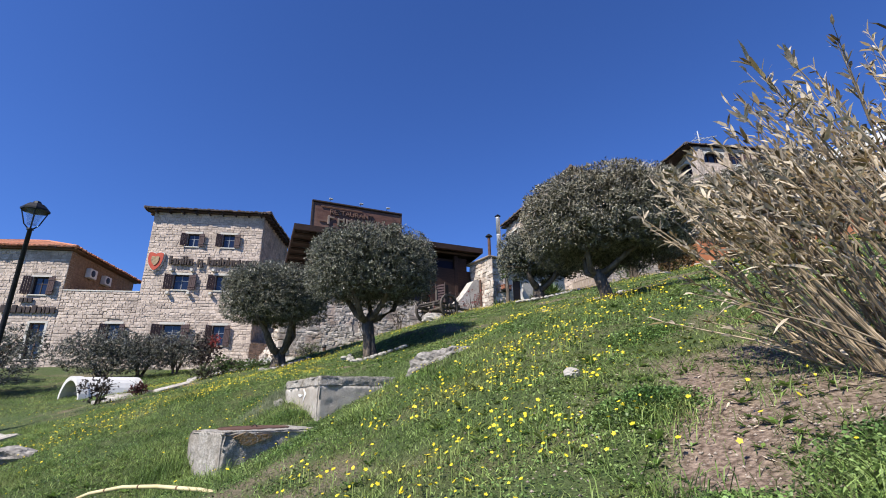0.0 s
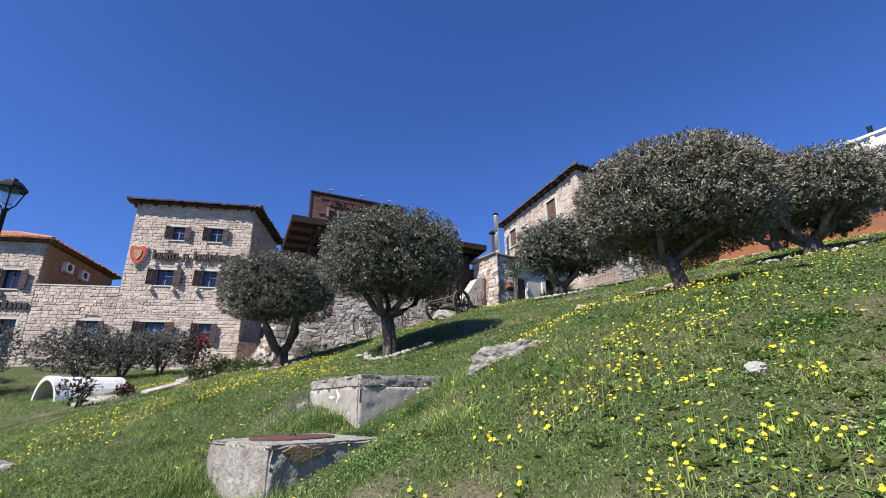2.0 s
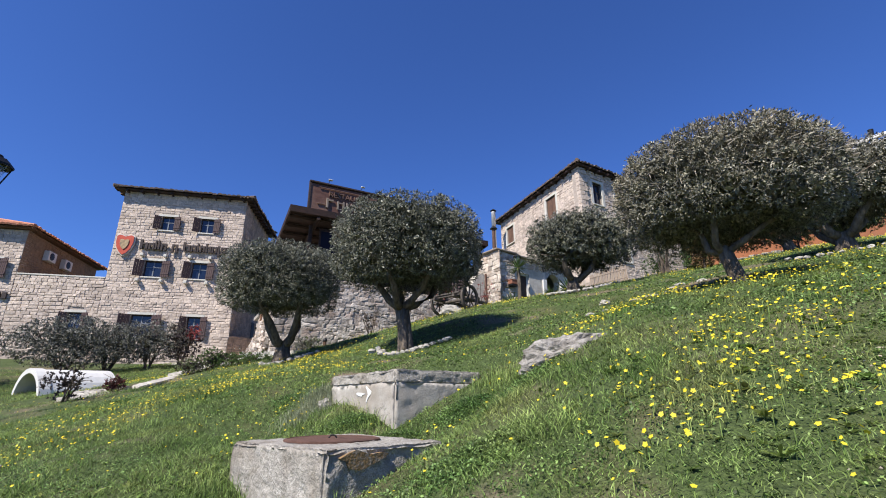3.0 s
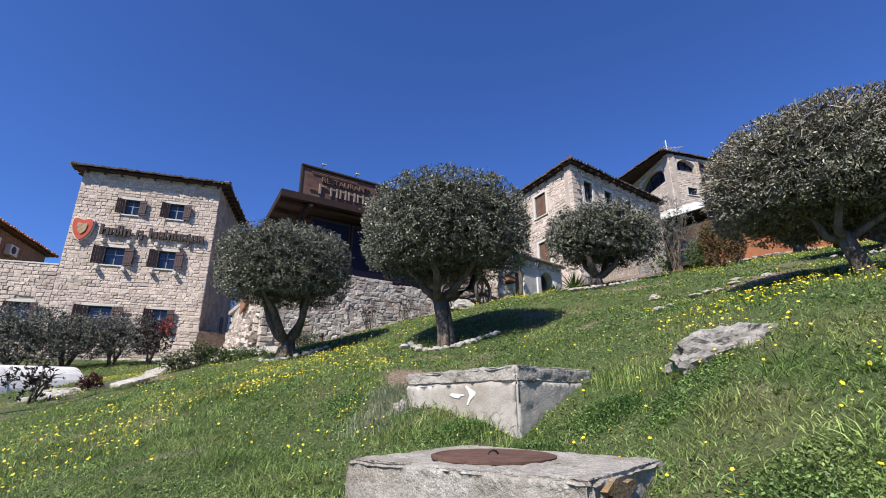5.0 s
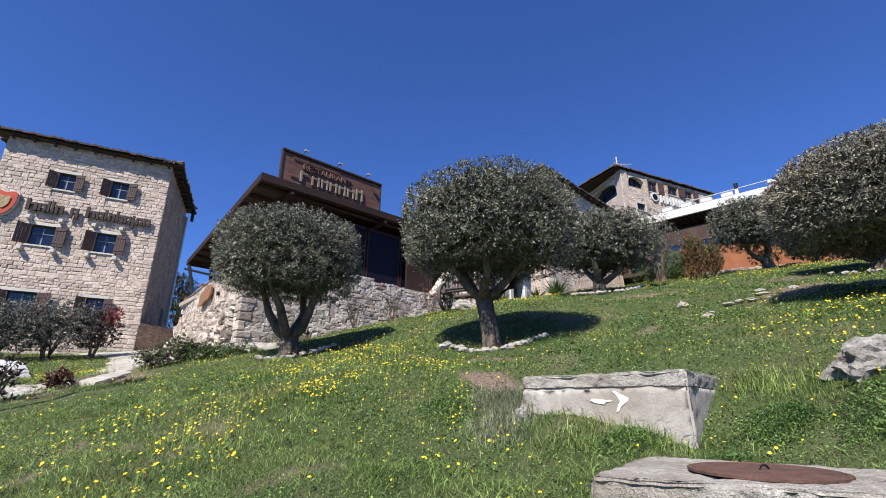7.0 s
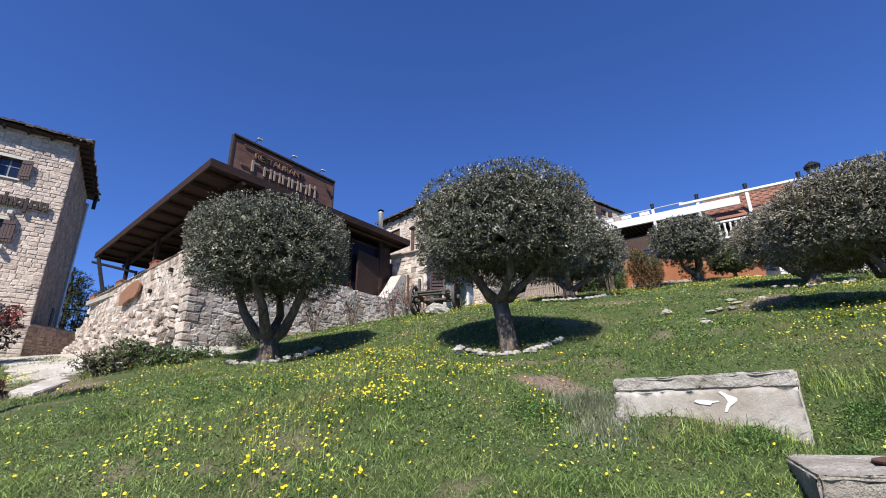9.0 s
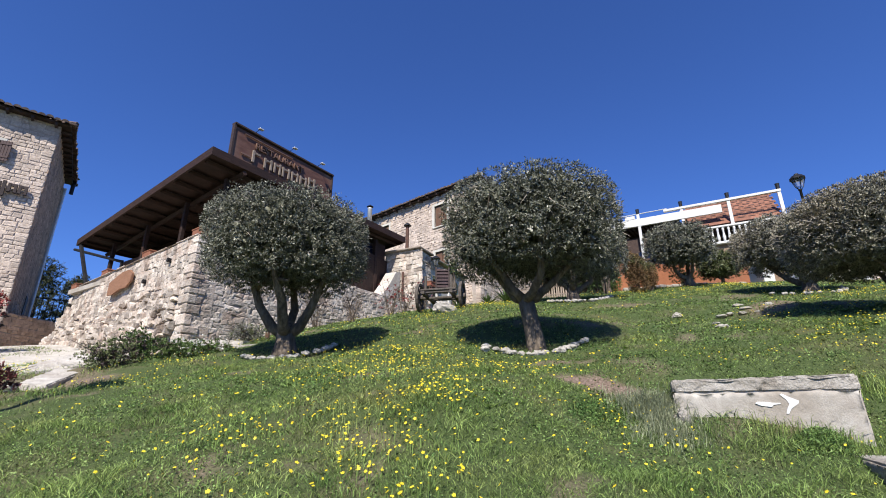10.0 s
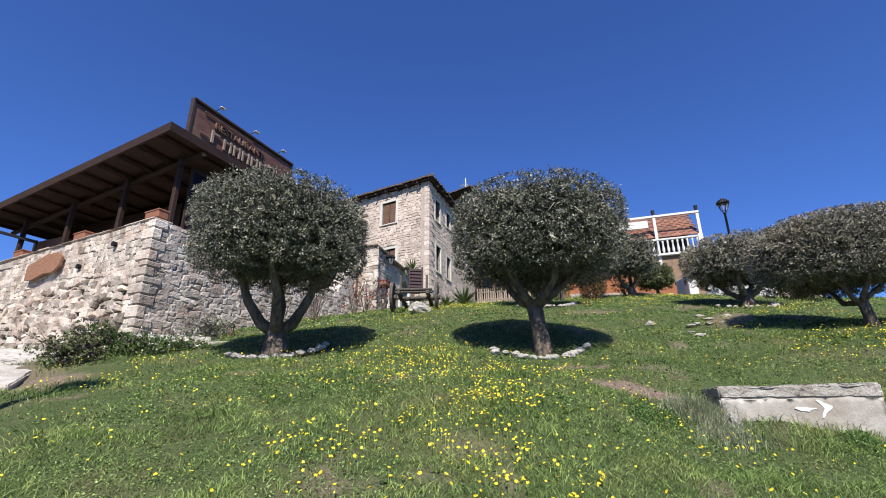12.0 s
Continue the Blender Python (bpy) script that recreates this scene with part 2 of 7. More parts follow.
# ---- ground form ----
POLY = (0.825, 2.463, 2.397, 0.183, -0.296, 0.057, -0.249, -0.035, 0.062, -0.087)
BUMPS = ((-0.9, 11.2, 0.9, 0.15), (-2.0, 9.45, 0.7, -0.11), (-5.1, 12.2, 0.7, -0.06), (-4.3, 14.0, 0.8, 0.06), (3.4, 8.6, 0.9, 0.08), (-1.1, 5.6, 0.55, -0.2), (-0.95, 6.3, 1.0, -0.218), (2.2, 6.0, 1.3, 0.277), (-4.8, 8.4, 1.5, 0.129), (-3.1, 7.0, 0.6, -0.244), (-2.3, 4.9, 0.8, -0.27), (-1.5, 6.1, 0.5, -0.067),
         (3.0, 13.5, 2.0, 0.155), (-8.8, 18.0, 2.6, -0.25), (10.5, 14.5, 2.2, 0.078), (-0.6, 15.0, 2.0, 0.246), (-0.4, 5.45, 0.9, 0.19), (0.75, 6.1, 0.6, 0.10), (1.6, 9.6, 0.9, -0.09), (-7.1, 14.0, 0.5, 0.12), (-8.0, 12.9, 0.5, -0.08), (-4.5, 7.2, 0.45, -0.07))


def height(x, y):
    """Height of the hillside at x, y (arrays or numbers)."""
    x, y = np.clip(np.asarray(x, float), -20, 17), np.clip(np.asarray(y, float), -5, 27)
    u, v = x / 10, y / 10
    terms = (1, u, v, u * u, u * v, v * v, u ** 3, u * u * v, u * v * v, v ** 3)
    z = sum(c * t for c, t in zip(POLY, terms))
    for bx, by, s, a in BUMPS:
        z = z + a * np.exp(-((x - bx) ** 2 + (y - by) ** 2) / (2 * s * s))
    return z


def gz(x, y):
    return float(height(x, y))


# ---- mesh helpers ----
def link_mesh(name, me, material, parent=None, label="", at=None):
    me.materials.append(material)
    ob = new(name, me)
    if parent:
        ob.parent = parent
    if at is not None:
        ob.matrix_basis = at
    if label:
        ob["label"] = label
    return ob


def part(name, bm, material, parent=None, label="", smooth=False, at=None):
    me = bpy.data.meshes.new(name)
    bmesh.ops.recalc_face_normals(bm, faces=bm.faces)
    for f in bm.faces:
        f.smooth = smooth
    bm.to_mesh(me)
    bm.free()
    return link_mesh(name, me, material, parent, label, at)


def sheet(name, verts, faces, material, parent=None, label="", smooth=False):
    me = bpy.data.meshes.new(name)
    me.from_pydata(verts, [], faces)
    if smooth:
        me.shade_smooth()
    return link_mesh(name, me, material, parent, label)


def quads(name, verts, material, parent=None, label="", sides=4):
    """One mesh out of loose polygons: verts is an array of n * sides points."""
    verts = np.asarray(verts, np.float32).reshape(-1, 3)
    n = len(verts) // sides
    me = bpy.data.meshes.new(name)
    me.vertices.add(n * sides)
    me.vertices.foreach_set("co", verts.ravel())
    me.loops.add(n * sides)
    me.loops.foreach_set("vertex_index", np.arange(n * sides, dtype=np.int32))
    me.polygons.add(n)
    me.polygons.foreach_set("loop_start", np.arange(0, n * sides, sides, dtype=np.int32))
    me.update(calc_edges=True)
    return link_mesh(name, me, material, parent, label)


def thing(name, label, category, at=None, group="", kind=""):
    ob = new(name)
    ob.empty_display_size = 0.2
    if at is not None:
        ob.matrix_basis = at
    return tagged(ob, label, category, group, kind)


def box(bm, x0, x1, y0, y1, z0, z1, bevel=0.0, turn=None):
    made = bmesh.ops.create_cube(bm, size=1.0)["verts"]
    for v in made:
        v.co = Vector(((x0 + x1) / 2 + v.co.x * (x1 - x0), (y0 + y1) / 2 + v.co.y * (y1 - y0), (z0 + z1) / 2 + v.co.z * (z1 - z0)))
    if turn is not None:
        bmesh.ops.transform(bm, matrix=turn, verts=made)
    if bevel:
        bmesh.ops.bevel(bm, geom=list({e for v in made for e in v.link_edges}), offset=bevel, segments=1, affect="EDGES")
    return bm


def boxed(*args, **more):
    return box(bmesh.new(), *args, **more)


def sweep(bm, points, radii, sides=8, caps=True):
    """A tube through the points with a radius at each."""
    pts = [Vector(p) for p in points]
    rings = []
    ref = Vector((0.31, 0.17, 0.93)).normalized()
    for i, p in enumerate(pts):
        way = (pts[min(i + 1, len(pts) - 1)] - pts[max(i - 1, 0)]).normalized()
        side = way.cross(ref if abs(way.dot(ref)) < 0.95 else Vector((1, 0, 0))).normalized()
        up = side.cross(way)
        rings.append([bm.verts.new(p + radii[i] * (math.cos(2 * math.pi * k / sides) * side + math.sin(2 * math.pi * k / sides) * up)) for k in range(sides)])
    for a, b in zip(rings, rings[1:]):
        for k in range(sides):
            bm.faces.new((a[k], a[(k + 1) % sides], b[(k + 1) % sides], b[k]))
    if caps:
        bm.faces.new(rings[0][::-1])
        bm.faces.new(rings[-1])
    return bm


def lathe(bm, profile, sides=16, at=(0, 0, 0), closed=True):
    """A turned form: profile of (radius, height)."""
    rings = [[bm.verts.new((at[0] + r * math.cos(2 * math.pi * k / sides), at[1] + r * math.sin(2 * math.pi * k / sides), at[2] + z)) for k in range(sides)] for r, z in profile]
    for a, b in zip(rings, rings[1:]):
        for k in range(sides):
            bm.faces.new((a[k], a[(k + 1) % sides], b[(k + 1) % sides], b[k]))
    if closed:
        bm.faces.new(rings[0][::-1])
        bm.faces.new(rings[-1])
    return bm


def lettering(name, words, size, depth, material, parent, at):
    """Raised letters in the built-in font, as a mesh."""
    curve = bpy.data.curves.new(name, "FONT")
    curve.body, curve.size, curve.extrude, curve.align_x = words, size, depth, "CENTER"
    tmp = new(name, curve)
    me = bpy.data.meshes.new_from_object(tmp.evaluated_get(bpy.context.evaluated_depsgraph_get()))
    bpy.data.objects.remove(tmp)
    me.materials.clear()
    ob = link_mesh(name, me, material, parent)
    ob.matrix_basis = at
    return ob


# ---- masonry ----
def holed_wall(bm, x0, x1, z0, z1, y0, y1, holes):
    """A wall of real thickness with openings (x0, x1, z0, z1) through it."""
    xs = sorted({x0, x1, *[v for h in holes for v in h[:2] if x0 < v < x1]})
    for a, b in zip(xs, xs[1:]):
        cuts = sorted((h[2], h[3]) for h in holes if h[0] < b - 1e-6 and h[1] > a + 1e-6)
        low = z0
        for c, d in cuts:
            if c > low:
                box(bm, a, b, y0, y1, low, c)
            low = max(low, d)
        if low < z1:
            box(bm, a, b, y0, y1, low, z1)
    bmesh.ops.remove_doubles(bm, verts=bm.verts, dist=1e-5)
    return bm


def courses(rng, x0, x1, z0, z1, tall, long, holes=(), top=None, edge=None):
    """Stones of a coursed wall, as (x0, x1, z0, z1), cut round openings."""
    out = []
    z = z0
    while z < z1 - 0.04:
        h = min(tall * rng.uniform(0.75, 1.3), z1 - z)
        x = x0 if edge is None else edge(z)
        while x < x1 - 0.05:
            w = long * rng.choice((0.55, 0.75, 0.9, 1.0, 1.15, 1.45)) * rng.uniform(0.85, 1.15)
            b = min(x + w, x1)
            if x1 - b < 0.1:
                b = x1
            c, d = z, z + h
            if top is not None:
                d = min(d, top((x + b) / 2))
            pieces = [(x, b)]
            for hx0, hx1, hz0, hz1 in holes:
                if hz0 < d - 0.02 and hz1 > c + 0.02:
                    cut = []
                    for p, q in pieces:
                        if hx1 <= p or hx0 >= q:
                            cut.append((p, q))
                            continue
                        if p < hx0:
                            cut.append((p, hx0))
                        if q > hx1:
                            cut.append((hx1, q))
                    pieces = cut
            out += [(p, q, c, d) for p, q in pieces if q - p > 0.05 and d - c > 0.04]
            x = b
        z += h
    return out


def stone_points(rng, rect, proud, gap, rough):
    """Eight corners of a stone whose face stands off the wall towards -y."""
    a, b, c, d = rect
    a, b, c, d = a + gap, b - gap, c + gap, d - gap
    s = min(b - a, d - c)
    t = s * 0.14
    p = proud * rng.uniform(0.4, 1.5)
    j = lambda v: v + rng.uniform(-1, 1) * s * rough
    back = [(j(a), 0.03, j(c)), (j(b), 0.03, j(c)), (j(b), 0.03, j(d)), (j(a), 0.03, j(d))]
    mid = [(q[0], -p * 0.45, q[2]) for q in back]
    cx, cz = (a + b) / 2, (c + d) / 2
    front = [(q[0] + math.copysign(t, cx - q[0]), -p * rng.uniform(0.8, 1.25), q[2] + math.copysign(t, cz - q[2])) for q in back]
    return back + mid + front


STONE_FACES = [(0, 1, 5, 4), (1, 2, 6, 5), (2, 3, 7, 6), (3, 0, 4, 7), (4, 5, 9, 8), (5, 6, 10, 9), (6, 7, 11, 10), (7, 4, 8, 11), (8, 9, 10, 11)]
UNIT_STONES = {}


def unit_stones(material, rough):
    key = (material.name, rough)
    if key not in UNIT_STONES:
        rng = random.Random(41)
        meshes = []
        for i in range(7):
            me = bpy.data.meshes.new("stone")
            me.from_pydata(stone_points(rng, (-0.5, 0.5, -0.5, 0.5), 1.0, 0.0, rough), [], STONE_FACES)
            me.materials.append(material)
            meshes.append(me)
        UNIT_STONES[key] = meshes
    return UNIT_STONES[key]


def lay(rng, parent, rects, singles, material, piece_material, proud=0.03, gap=0.008, rough=0.07, warp=None, skip=None, wave=0.0):
    """Lays stones on the face of a wall (local plane y = 0): the chosen ones as pieces of their own, the rest as one mesh. warp(x, z): how far the face stands back."""
    verts, faces = [], []
    pieces = []
    for r in rects:
        if skip and skip(rng, r):
            continue
        if wave:
            rise = wave * noise.noise(Vector(((r[0] + r[1]) * 0.55, (r[2] + r[3]) * 0.7, 1.7)))
            r = (r[0], r[1], r[2] + rise, r[3] + rise)
        if singles(r) and len(pieces) < 300:
            pieces.append(r)
            continue
        off = warp((r[0] + r[1]) / 2, (r[2] + r[3]) / 2) if warp else 0.0
        k = len(verts)
        verts += [(x, y + off, z) for x, y, z in stone_points(rng, r, proud, gap, rough)]
        faces += [tuple(i + k for i in f) for f in STONE_FACES]
    if verts:
        tagged(sheet("stone_facing", verts, faces, material, parent), kind="stuff")
    units = unit_stones(piece_material, rough)
    for r in pieces:
        ob = new("stone", rng.choice(units))
        ob.parent = parent
        off = warp((r[0] + r[1]) / 2, (r[2] + r[3]) / 2) if warp else 0.0
        ob.matrix_basis = Matrix.Translation(((r[0] + r[1]) / 2, off, (r[2] + r[3]) / 2)) @ Matrix.Rotation(rng.uniform(-1, 1) * rough * 0.4, 4, "Y") @ Matrix.Diagonal((r[1] - r[0] - 2 * gap, proud * rng.uniform(0.8, 1.4), r[3] - r[2] - 2 * gap, 1))


# ---- windows and roofs ----
def window(parent, x0, x1, z0, z1, depth=0.18, frame_mat=None, shutters=True, surround=None, swing=(148, 162), bars=2, pane_mat=None, at=None, mullion_mat=None):
    """A window set into an opening in the local plane y = 0: frame, pane, sill and shutters."""
    fm = frame_mat or WOOD_DARK
    bm = bmesh.new()
    f = 0.06
    box(bm, x0, x1, depth - 0.05, depth, z0, z0 + f)
    box(bm, x0, x1, depth - 0.05, depth, z1 - f, z1)
    box(bm, x0, x0 + f, depth - 0.05, depth, z0 + f, z1 - f)
    box(bm, x1 - f, x1, depth - 0.05, depth, z0 + f, z1 - f)
    win = part("window", bm, fm, parent, at=at)
    bm = bmesh.new()
    for k in range(1, bars):
        m = x0 + (x1 - x0) * k / bars
        box(bm, m - 0.025, m + 0.025, depth - 0.048, depth - 0.026, z0 + f, z1 - f)
    m = z0 + (z1 - z0) * 0.62
    box(bm, x0 + f, x1 - f, depth - 0.045, depth - 0.028, m - 0.015, m + 0.015)
    part("mullion", bm, mullion_mat or fm, win)
    part("pane", boxed(x0 + 0.02, x1 - 0.02, depth - 0.025, depth - 0.012, z0 + 0.02, z1 - 0.02), pane_mat or PANE, win)
    part("sill", boxed(x0 - 0.08, x1 + 0.08, -0.07, depth, z0 - 0.07, z0, bevel=0.01), DRESSED, win)
    if surround:
        s = surround
        bm = bmesh.new()
        box(bm, x0 - s, x0, -0.035, depth - 0.06, z0, z1 + s * 0.9)
        box(bm, x1, x1 + s, -0.035, depth - 0.06, z0, z1 + s * 0.9)
        box(bm, x0, x1, -0.035, depth - 0.06, z1, z1 + s * 0.9)
        part("surround", bm, DRESSED, win, "pale dressed stone surround")
    if shutters:
        w = (x1 - x0) * 0.52
        for side, angle in ((-1, swing[0]), (1, swing[1])):
            bm = bmesh.new()
            n = 4
            for k in range(n):
                box(bm, k * w / n + 0.004, (k + 1) * w / n - 0.004, -0.03, 0.0, 0, z1 - z0, bevel=0.004)
            for zz in (0.15, 0.8):
                box(bm, 0.01, w - 0.01, -0.05, -0.031, (z1 - z0) * zz, (z1 - z0) * zz + 0.08)
            if side > 0:
                hinge = Matrix.Translation((x1, -0.045, z0)) @ Matrix.Rotation(radians(180 + angle), 4, "Z")
            else:
                hinge = Matrix.Translation((x0, -0.045, z0)) @ Matrix.Rotation(radians(-angle), 4, "Z")
            part("shutter", bm, SHUTTER, win, at=hinge)
    return win


def tiled_slope(verts, faces, a, b, up, width=0.25, rise=0.10, sides=6):
    """Rows of half-round tiles: the eave runs from a to b and each row climbs along up; top(k) may shorten it."""
    a, b = Vector(a), Vector(b)
    along = (b - a)
    n = max(1, round(along.length / width))
    step = along / n
    for k in range(n):
        climb = up((k + 0.5) / n) if callable(up) else Vector(up)
        if climb.length < 0.05:
            continue
        out = step.normalized()
        normal = out.cross(climb.normalized())
        if normal.z < 0:
            normal = -normal
        base = a + step * (k + 0.5) + Vector((0, 0, random.uniform(-0.025, 0.025))) - (climb.normalized() if climb.length else climb) * random.uniform(0.0, 0.07)
        i = len(verts)
        for end in (0, 1):
            for s in range(sides):
                g = math.pi * s / (sides - 1)
                verts.append(tuple(base + climb * end - out * math.cos(g) * width * 0.5 + normal * math.sin(g) * rise))
        for s in range(sides - 1):
            faces.append((i + s, i + s + 1, i + sides + s + 1, i + sides + s))
        faces.append(tuple(range(i, i + sides)))


def hip_roof(parent, x0, x1, y0, y1, z, pitch, over, material, soffit=None, thick=0.07, ridge_along="y"):
    """A hipped roof over a rectangle, with tiles in rows and a boarded soffit."""
    a, b, c, d = x0 - over, x1 + over, y0 - over, y1 + over
    half = min(b - a, d - c) / 2
    h = half * math.tan(radians(pitch))
    if b - a < d - c:
        r0, r1 = Vector(((a + b) / 2, c + half, z + h)), Vector(((a + b) / 2, d - half, z + h))
    else:
        r0, r1 = Vector((a + half, (c + d) / 2, z + h)), Vector((b - half, (c + d) / 2, z + h))
    corners = [Vector((a, c, z)), Vector((b, c, z)), Vector((b, d, z)), Vector((a, d, z))]
    roof = part("roof", boxed(a + 0.14, b - 0.14, c + 0.14, d - 0.14, z - thick, z + 0.01), soffit or WOOD, parent)
    v, f = [], []
    top = [r0, r1]
    tri = (b - a < d - c)
    sides = ((0, 1), (1, 2), (2, 3), (3, 0))
    for p, q in sides:
        e0, e1 = corners[p], corners[q]
        mid = (e0 + e1) / 2
        inward = Vector(((a + b) / 2 - mid.x, 0, 0)) if abs(e0.x - e1.x) < 1e-6 else Vector((0, (c + d) / 2 - mid.y, 0))
        inward.normalize()
        length = (e1 - e0).length

        def climb(u, length=length, inward=inward):
            run = min(half, min(u, 1 - u) * length)
            return inward * run + Vector((0, 0, run * math.tan(radians(pitch))))
        tiled_slope(v, f, e0, e1, climb)
    tagged(sheet("roof_tiles", v, f, material, roof), kind="stuff")
    hips = bmesh.new()
    for e, r in ((corners[0], r0), (corners[1], r0 if tri else r1), (corners[2], r1), (corners[3], r1 if tri else r0)):
        sweep(hips, [e + Vector((0, 0, 0.04)), r + Vector((0, 0, 0.04))], [0.1, 0.1], 6)
    sweep(hips, [r0 + Vector((0, 0, 0.04)), r1 + Vector((0, 0, 0.04))], [0.1, 0.1], 6)
    part("ridge_tiles", hips, material, roof)
    return roof


def rafters(parent, a, b, n, depth, size=0.09):
    a, b = Vector(a), Vector(b)
    inward = Vector(depth)
    for k in range(n):
        p = a.lerp(b, (k + 0.5) / n)
        bm = bmesh.new()
        sweep(bm, [p, p + inward], [size * 0.7, size * 0.7], 4)
        part("rafter", bm, WOOD_DARK, parent)


# ---- ground ----
def field(x, y, size, seed):
    """Smooth random field from 0 to 1 over the plan; size is the width of its patches in metres."""
    x, y = np.asarray(x, float) / size, np.asarray(y, float) / size
    c, q = math.cos(seed * 1.7), math.sin(seed * 1.7)
    x, y = x * c - y * q + seed * 3.7, x * q + y * c - seed * 1.9
    i, j = np.floor(x), np.floor(y)
    u, v = x - i, y - j
    u, v = u * u * (3 - 2 * u), v * v * (3 - 2 * v)

    def knot(a, b):
        h = np.sin(a * 127.1 + b * 311.7 + seed * 74.7) * 43758.5453
        return h - np.floor(h)
    return (knot(i, j) * (1 - u) + knot(i + 1, j) * u) * (1 - v) + (knot(i, j + 1) * (1 - u) + knot(i + 1, j + 1) * u) * v


def grid_axis(lo, hi, near_lo, near_hi, fine):
    mid = list(np.arange(near_lo, near_hi + 1e-6, fine))
    left, right, step = [], [], fine
    v = near_lo
    while v > lo:
        step *= 1.35
        v -= step
        left.append(v)
    v, step = near_hi, fine
    while v < hi:
        step *= 1.35
        v += step
        right.append(v)
    return np.array(left[::-1] + mid + right)


def lumps(x, y):
    """Small unevenness of the turf."""
    return 0.035 * np.sin(2.3 * x + 1.1 * np.sin(1.7 * y)) * np.sin(2.1 * y + 0.7) + 0.018 * np.sin(6.1 * x + 2.0 * np.sin(3.3 * y)) * np.sin(5.3 * y)


gx, gy = grid_axis(-2500, 2500, -12, 16, 0.16), grid_axis(-2500, 2500, -2, 19, 0.16)
GX, GY = np.meshgrid(gx, gy)
GZ = height(GX, GY) + lumps(GX, GY)
gv = np.stack([GX, GY, GZ], -1).reshape(-1, 3)
nx, ny = len(gx), len(gy)
ii = np.arange(nx * ny).reshape(ny, nx)
gf = np.stack([ii[:-1, :-1], ii[:-1, 1:], ii[1:, 1:], ii[1:, :-1]], -1).reshape(-1, 4)


def turf():
    """Soil, short turf and gravelly bare patches by noise and by the beds' plan."""
    m = surface("turf", (0.026, 0.042, 0.012), (0.100, 0.138, 0.042), 42, (0.14, 0.115, 0.062), 1.6, 0.42, 0.95, 1.0, 60)
    t = m.node_tree
    n, l = t.nodes, t.links
    p = n["Principled BSDF"]
    old = p.inputs["Base Color"].links[0].from_socket
    attr = n.new("ShaderNodeAttribute")
    attr.attribute_name = "bare"
    soil = n.new("ShaderNodeTexNoise")
    soil.inputs["Scale"].default_value, soil.inputs["Detail"].default_value = 38, 6
    geo = n.new("ShaderNodeNewGeometry")
    l.new(geo.outputs["Position"], soil.inputs["Vector"])
    ramp = n.new("ShaderNodeValToRGB")
    ramp.color_ramp.elements[0].color, ramp.color_ramp.elements[1].color = (0.105, 0.070, 0.050, 1), (0.36, 0.27, 0.205, 1)
    ramp.color_ramp.elements[0].position, ramp.color_ramp.elements[1].position = 0.35, 0.7
    l.new(soil.outputs["Fac"], ramp.inputs[0])
    mix = n.new("ShaderNodeMix")
    mix.data_type = "RGBA"
    l.new(attr.outputs["Fac"], mix.inputs[0])
    l.new(old, mix.inputs[6])
    l.new(ramp.outputs[0], mix.inputs[7])
    l.new(mix.outputs[2], p.inputs["Base Color"])
    return m


# bare beds: centre, radii, turn, strength
BARE = ((1.42, 2.55, 1.0, 0.27, 70, 1.0), (1.75, 2.2, 0.40, 0.55, -30, 0.9), (1.95, 3.35, 0.5, 0.28, 0, 0.8), (2.5, 2.6, 0.8, 0.5, 0, 0.9), (-2.40, 8.1, 0.6, 0.24, 96, 1.0), (-1.9, 9.0, 0.6, 0.12, -30, 0.8), (3.3, 8.9, 1.3, 0.35, 10, 0.7), (-3.4, 3.6, 0.5, 0.3, 40, 0.8), (1.6, 3.5, 0.45, 0.16, 15, 0.35), (2.3, 4.2, 0.5, 0.2, 25, 0.35), (0.4, 4.5, 0.4, 0.14, 10, 0.3), (1.0, 3.0, 0.3, 0.14, 40, 0.3), (-4.2, 6.6, 0.4, 0.12, 20, 0.5), (-5.2, 7.4, 0.4, 0.12, 40, 0.5), (-4.6, 8.8, 0.3, 0.12, 0, 0.5),
        (0.7, 5.2, 0.5, 0.25, 20, 0.15), (-8.2, 14.0, 0.8, 1.6, 20, 0.6), (-7.5, 12.75, 0.45, 0.5, 0, 0.9), (1.1, 4.6, 0.5, 0.2, 10, 0.15), (5.2, 10.5, 1.0, 0.3, 10, 0.5))


def bare(x, y):
    out = 0 * x
    wob = 0.35 * np.sin(3.1 * x + 1.3) * np.sin(2.7 * y) + 0.25 * np.sin(7.3 * x) * np.sin(6.1 * y + 2)
    for cx, cy, rx, ry, turn, s in BARE:
        c, q = math.cos(radians(turn)), math.sin(radians(turn))
        a, b = ((x - cx) * c + (y - cy) * q) / rx, (-(x - cx) * q + (y - cy) * c) / ry
        out = np.maximum(out, s * np.clip(1.6 - (a * a + b * b) * 1.3 + wob, 0, 1))
    worn = np.clip((field(x, y, 0.9, 3) * 0.6 + field(x, y, 0.3, 8) * 0.4 - 0.70) * 5, 0, 0.6)
    return np.maximum(out, worn)


ground = sheet("ground", gv.tolist(), gf.tolist(), turf(), smooth=True)
tagged(ground, "grassy hillside with bare gravelly patches", "ground", kind="structure")
layer = ground.data.attributes.new("bare", "FLOAT", "POINT")
layer.data.foreach_set("value", bare(gv[:, 0], gv[:, 1]).astype(np.float32))


# ---- stone tower ----
PALE_FRAME = surface("pale_window_bar", (0.17, 0.18, 0.20), (0.24, 0.25, 0.28), 6, None, rough=0.5, bump=0.05)


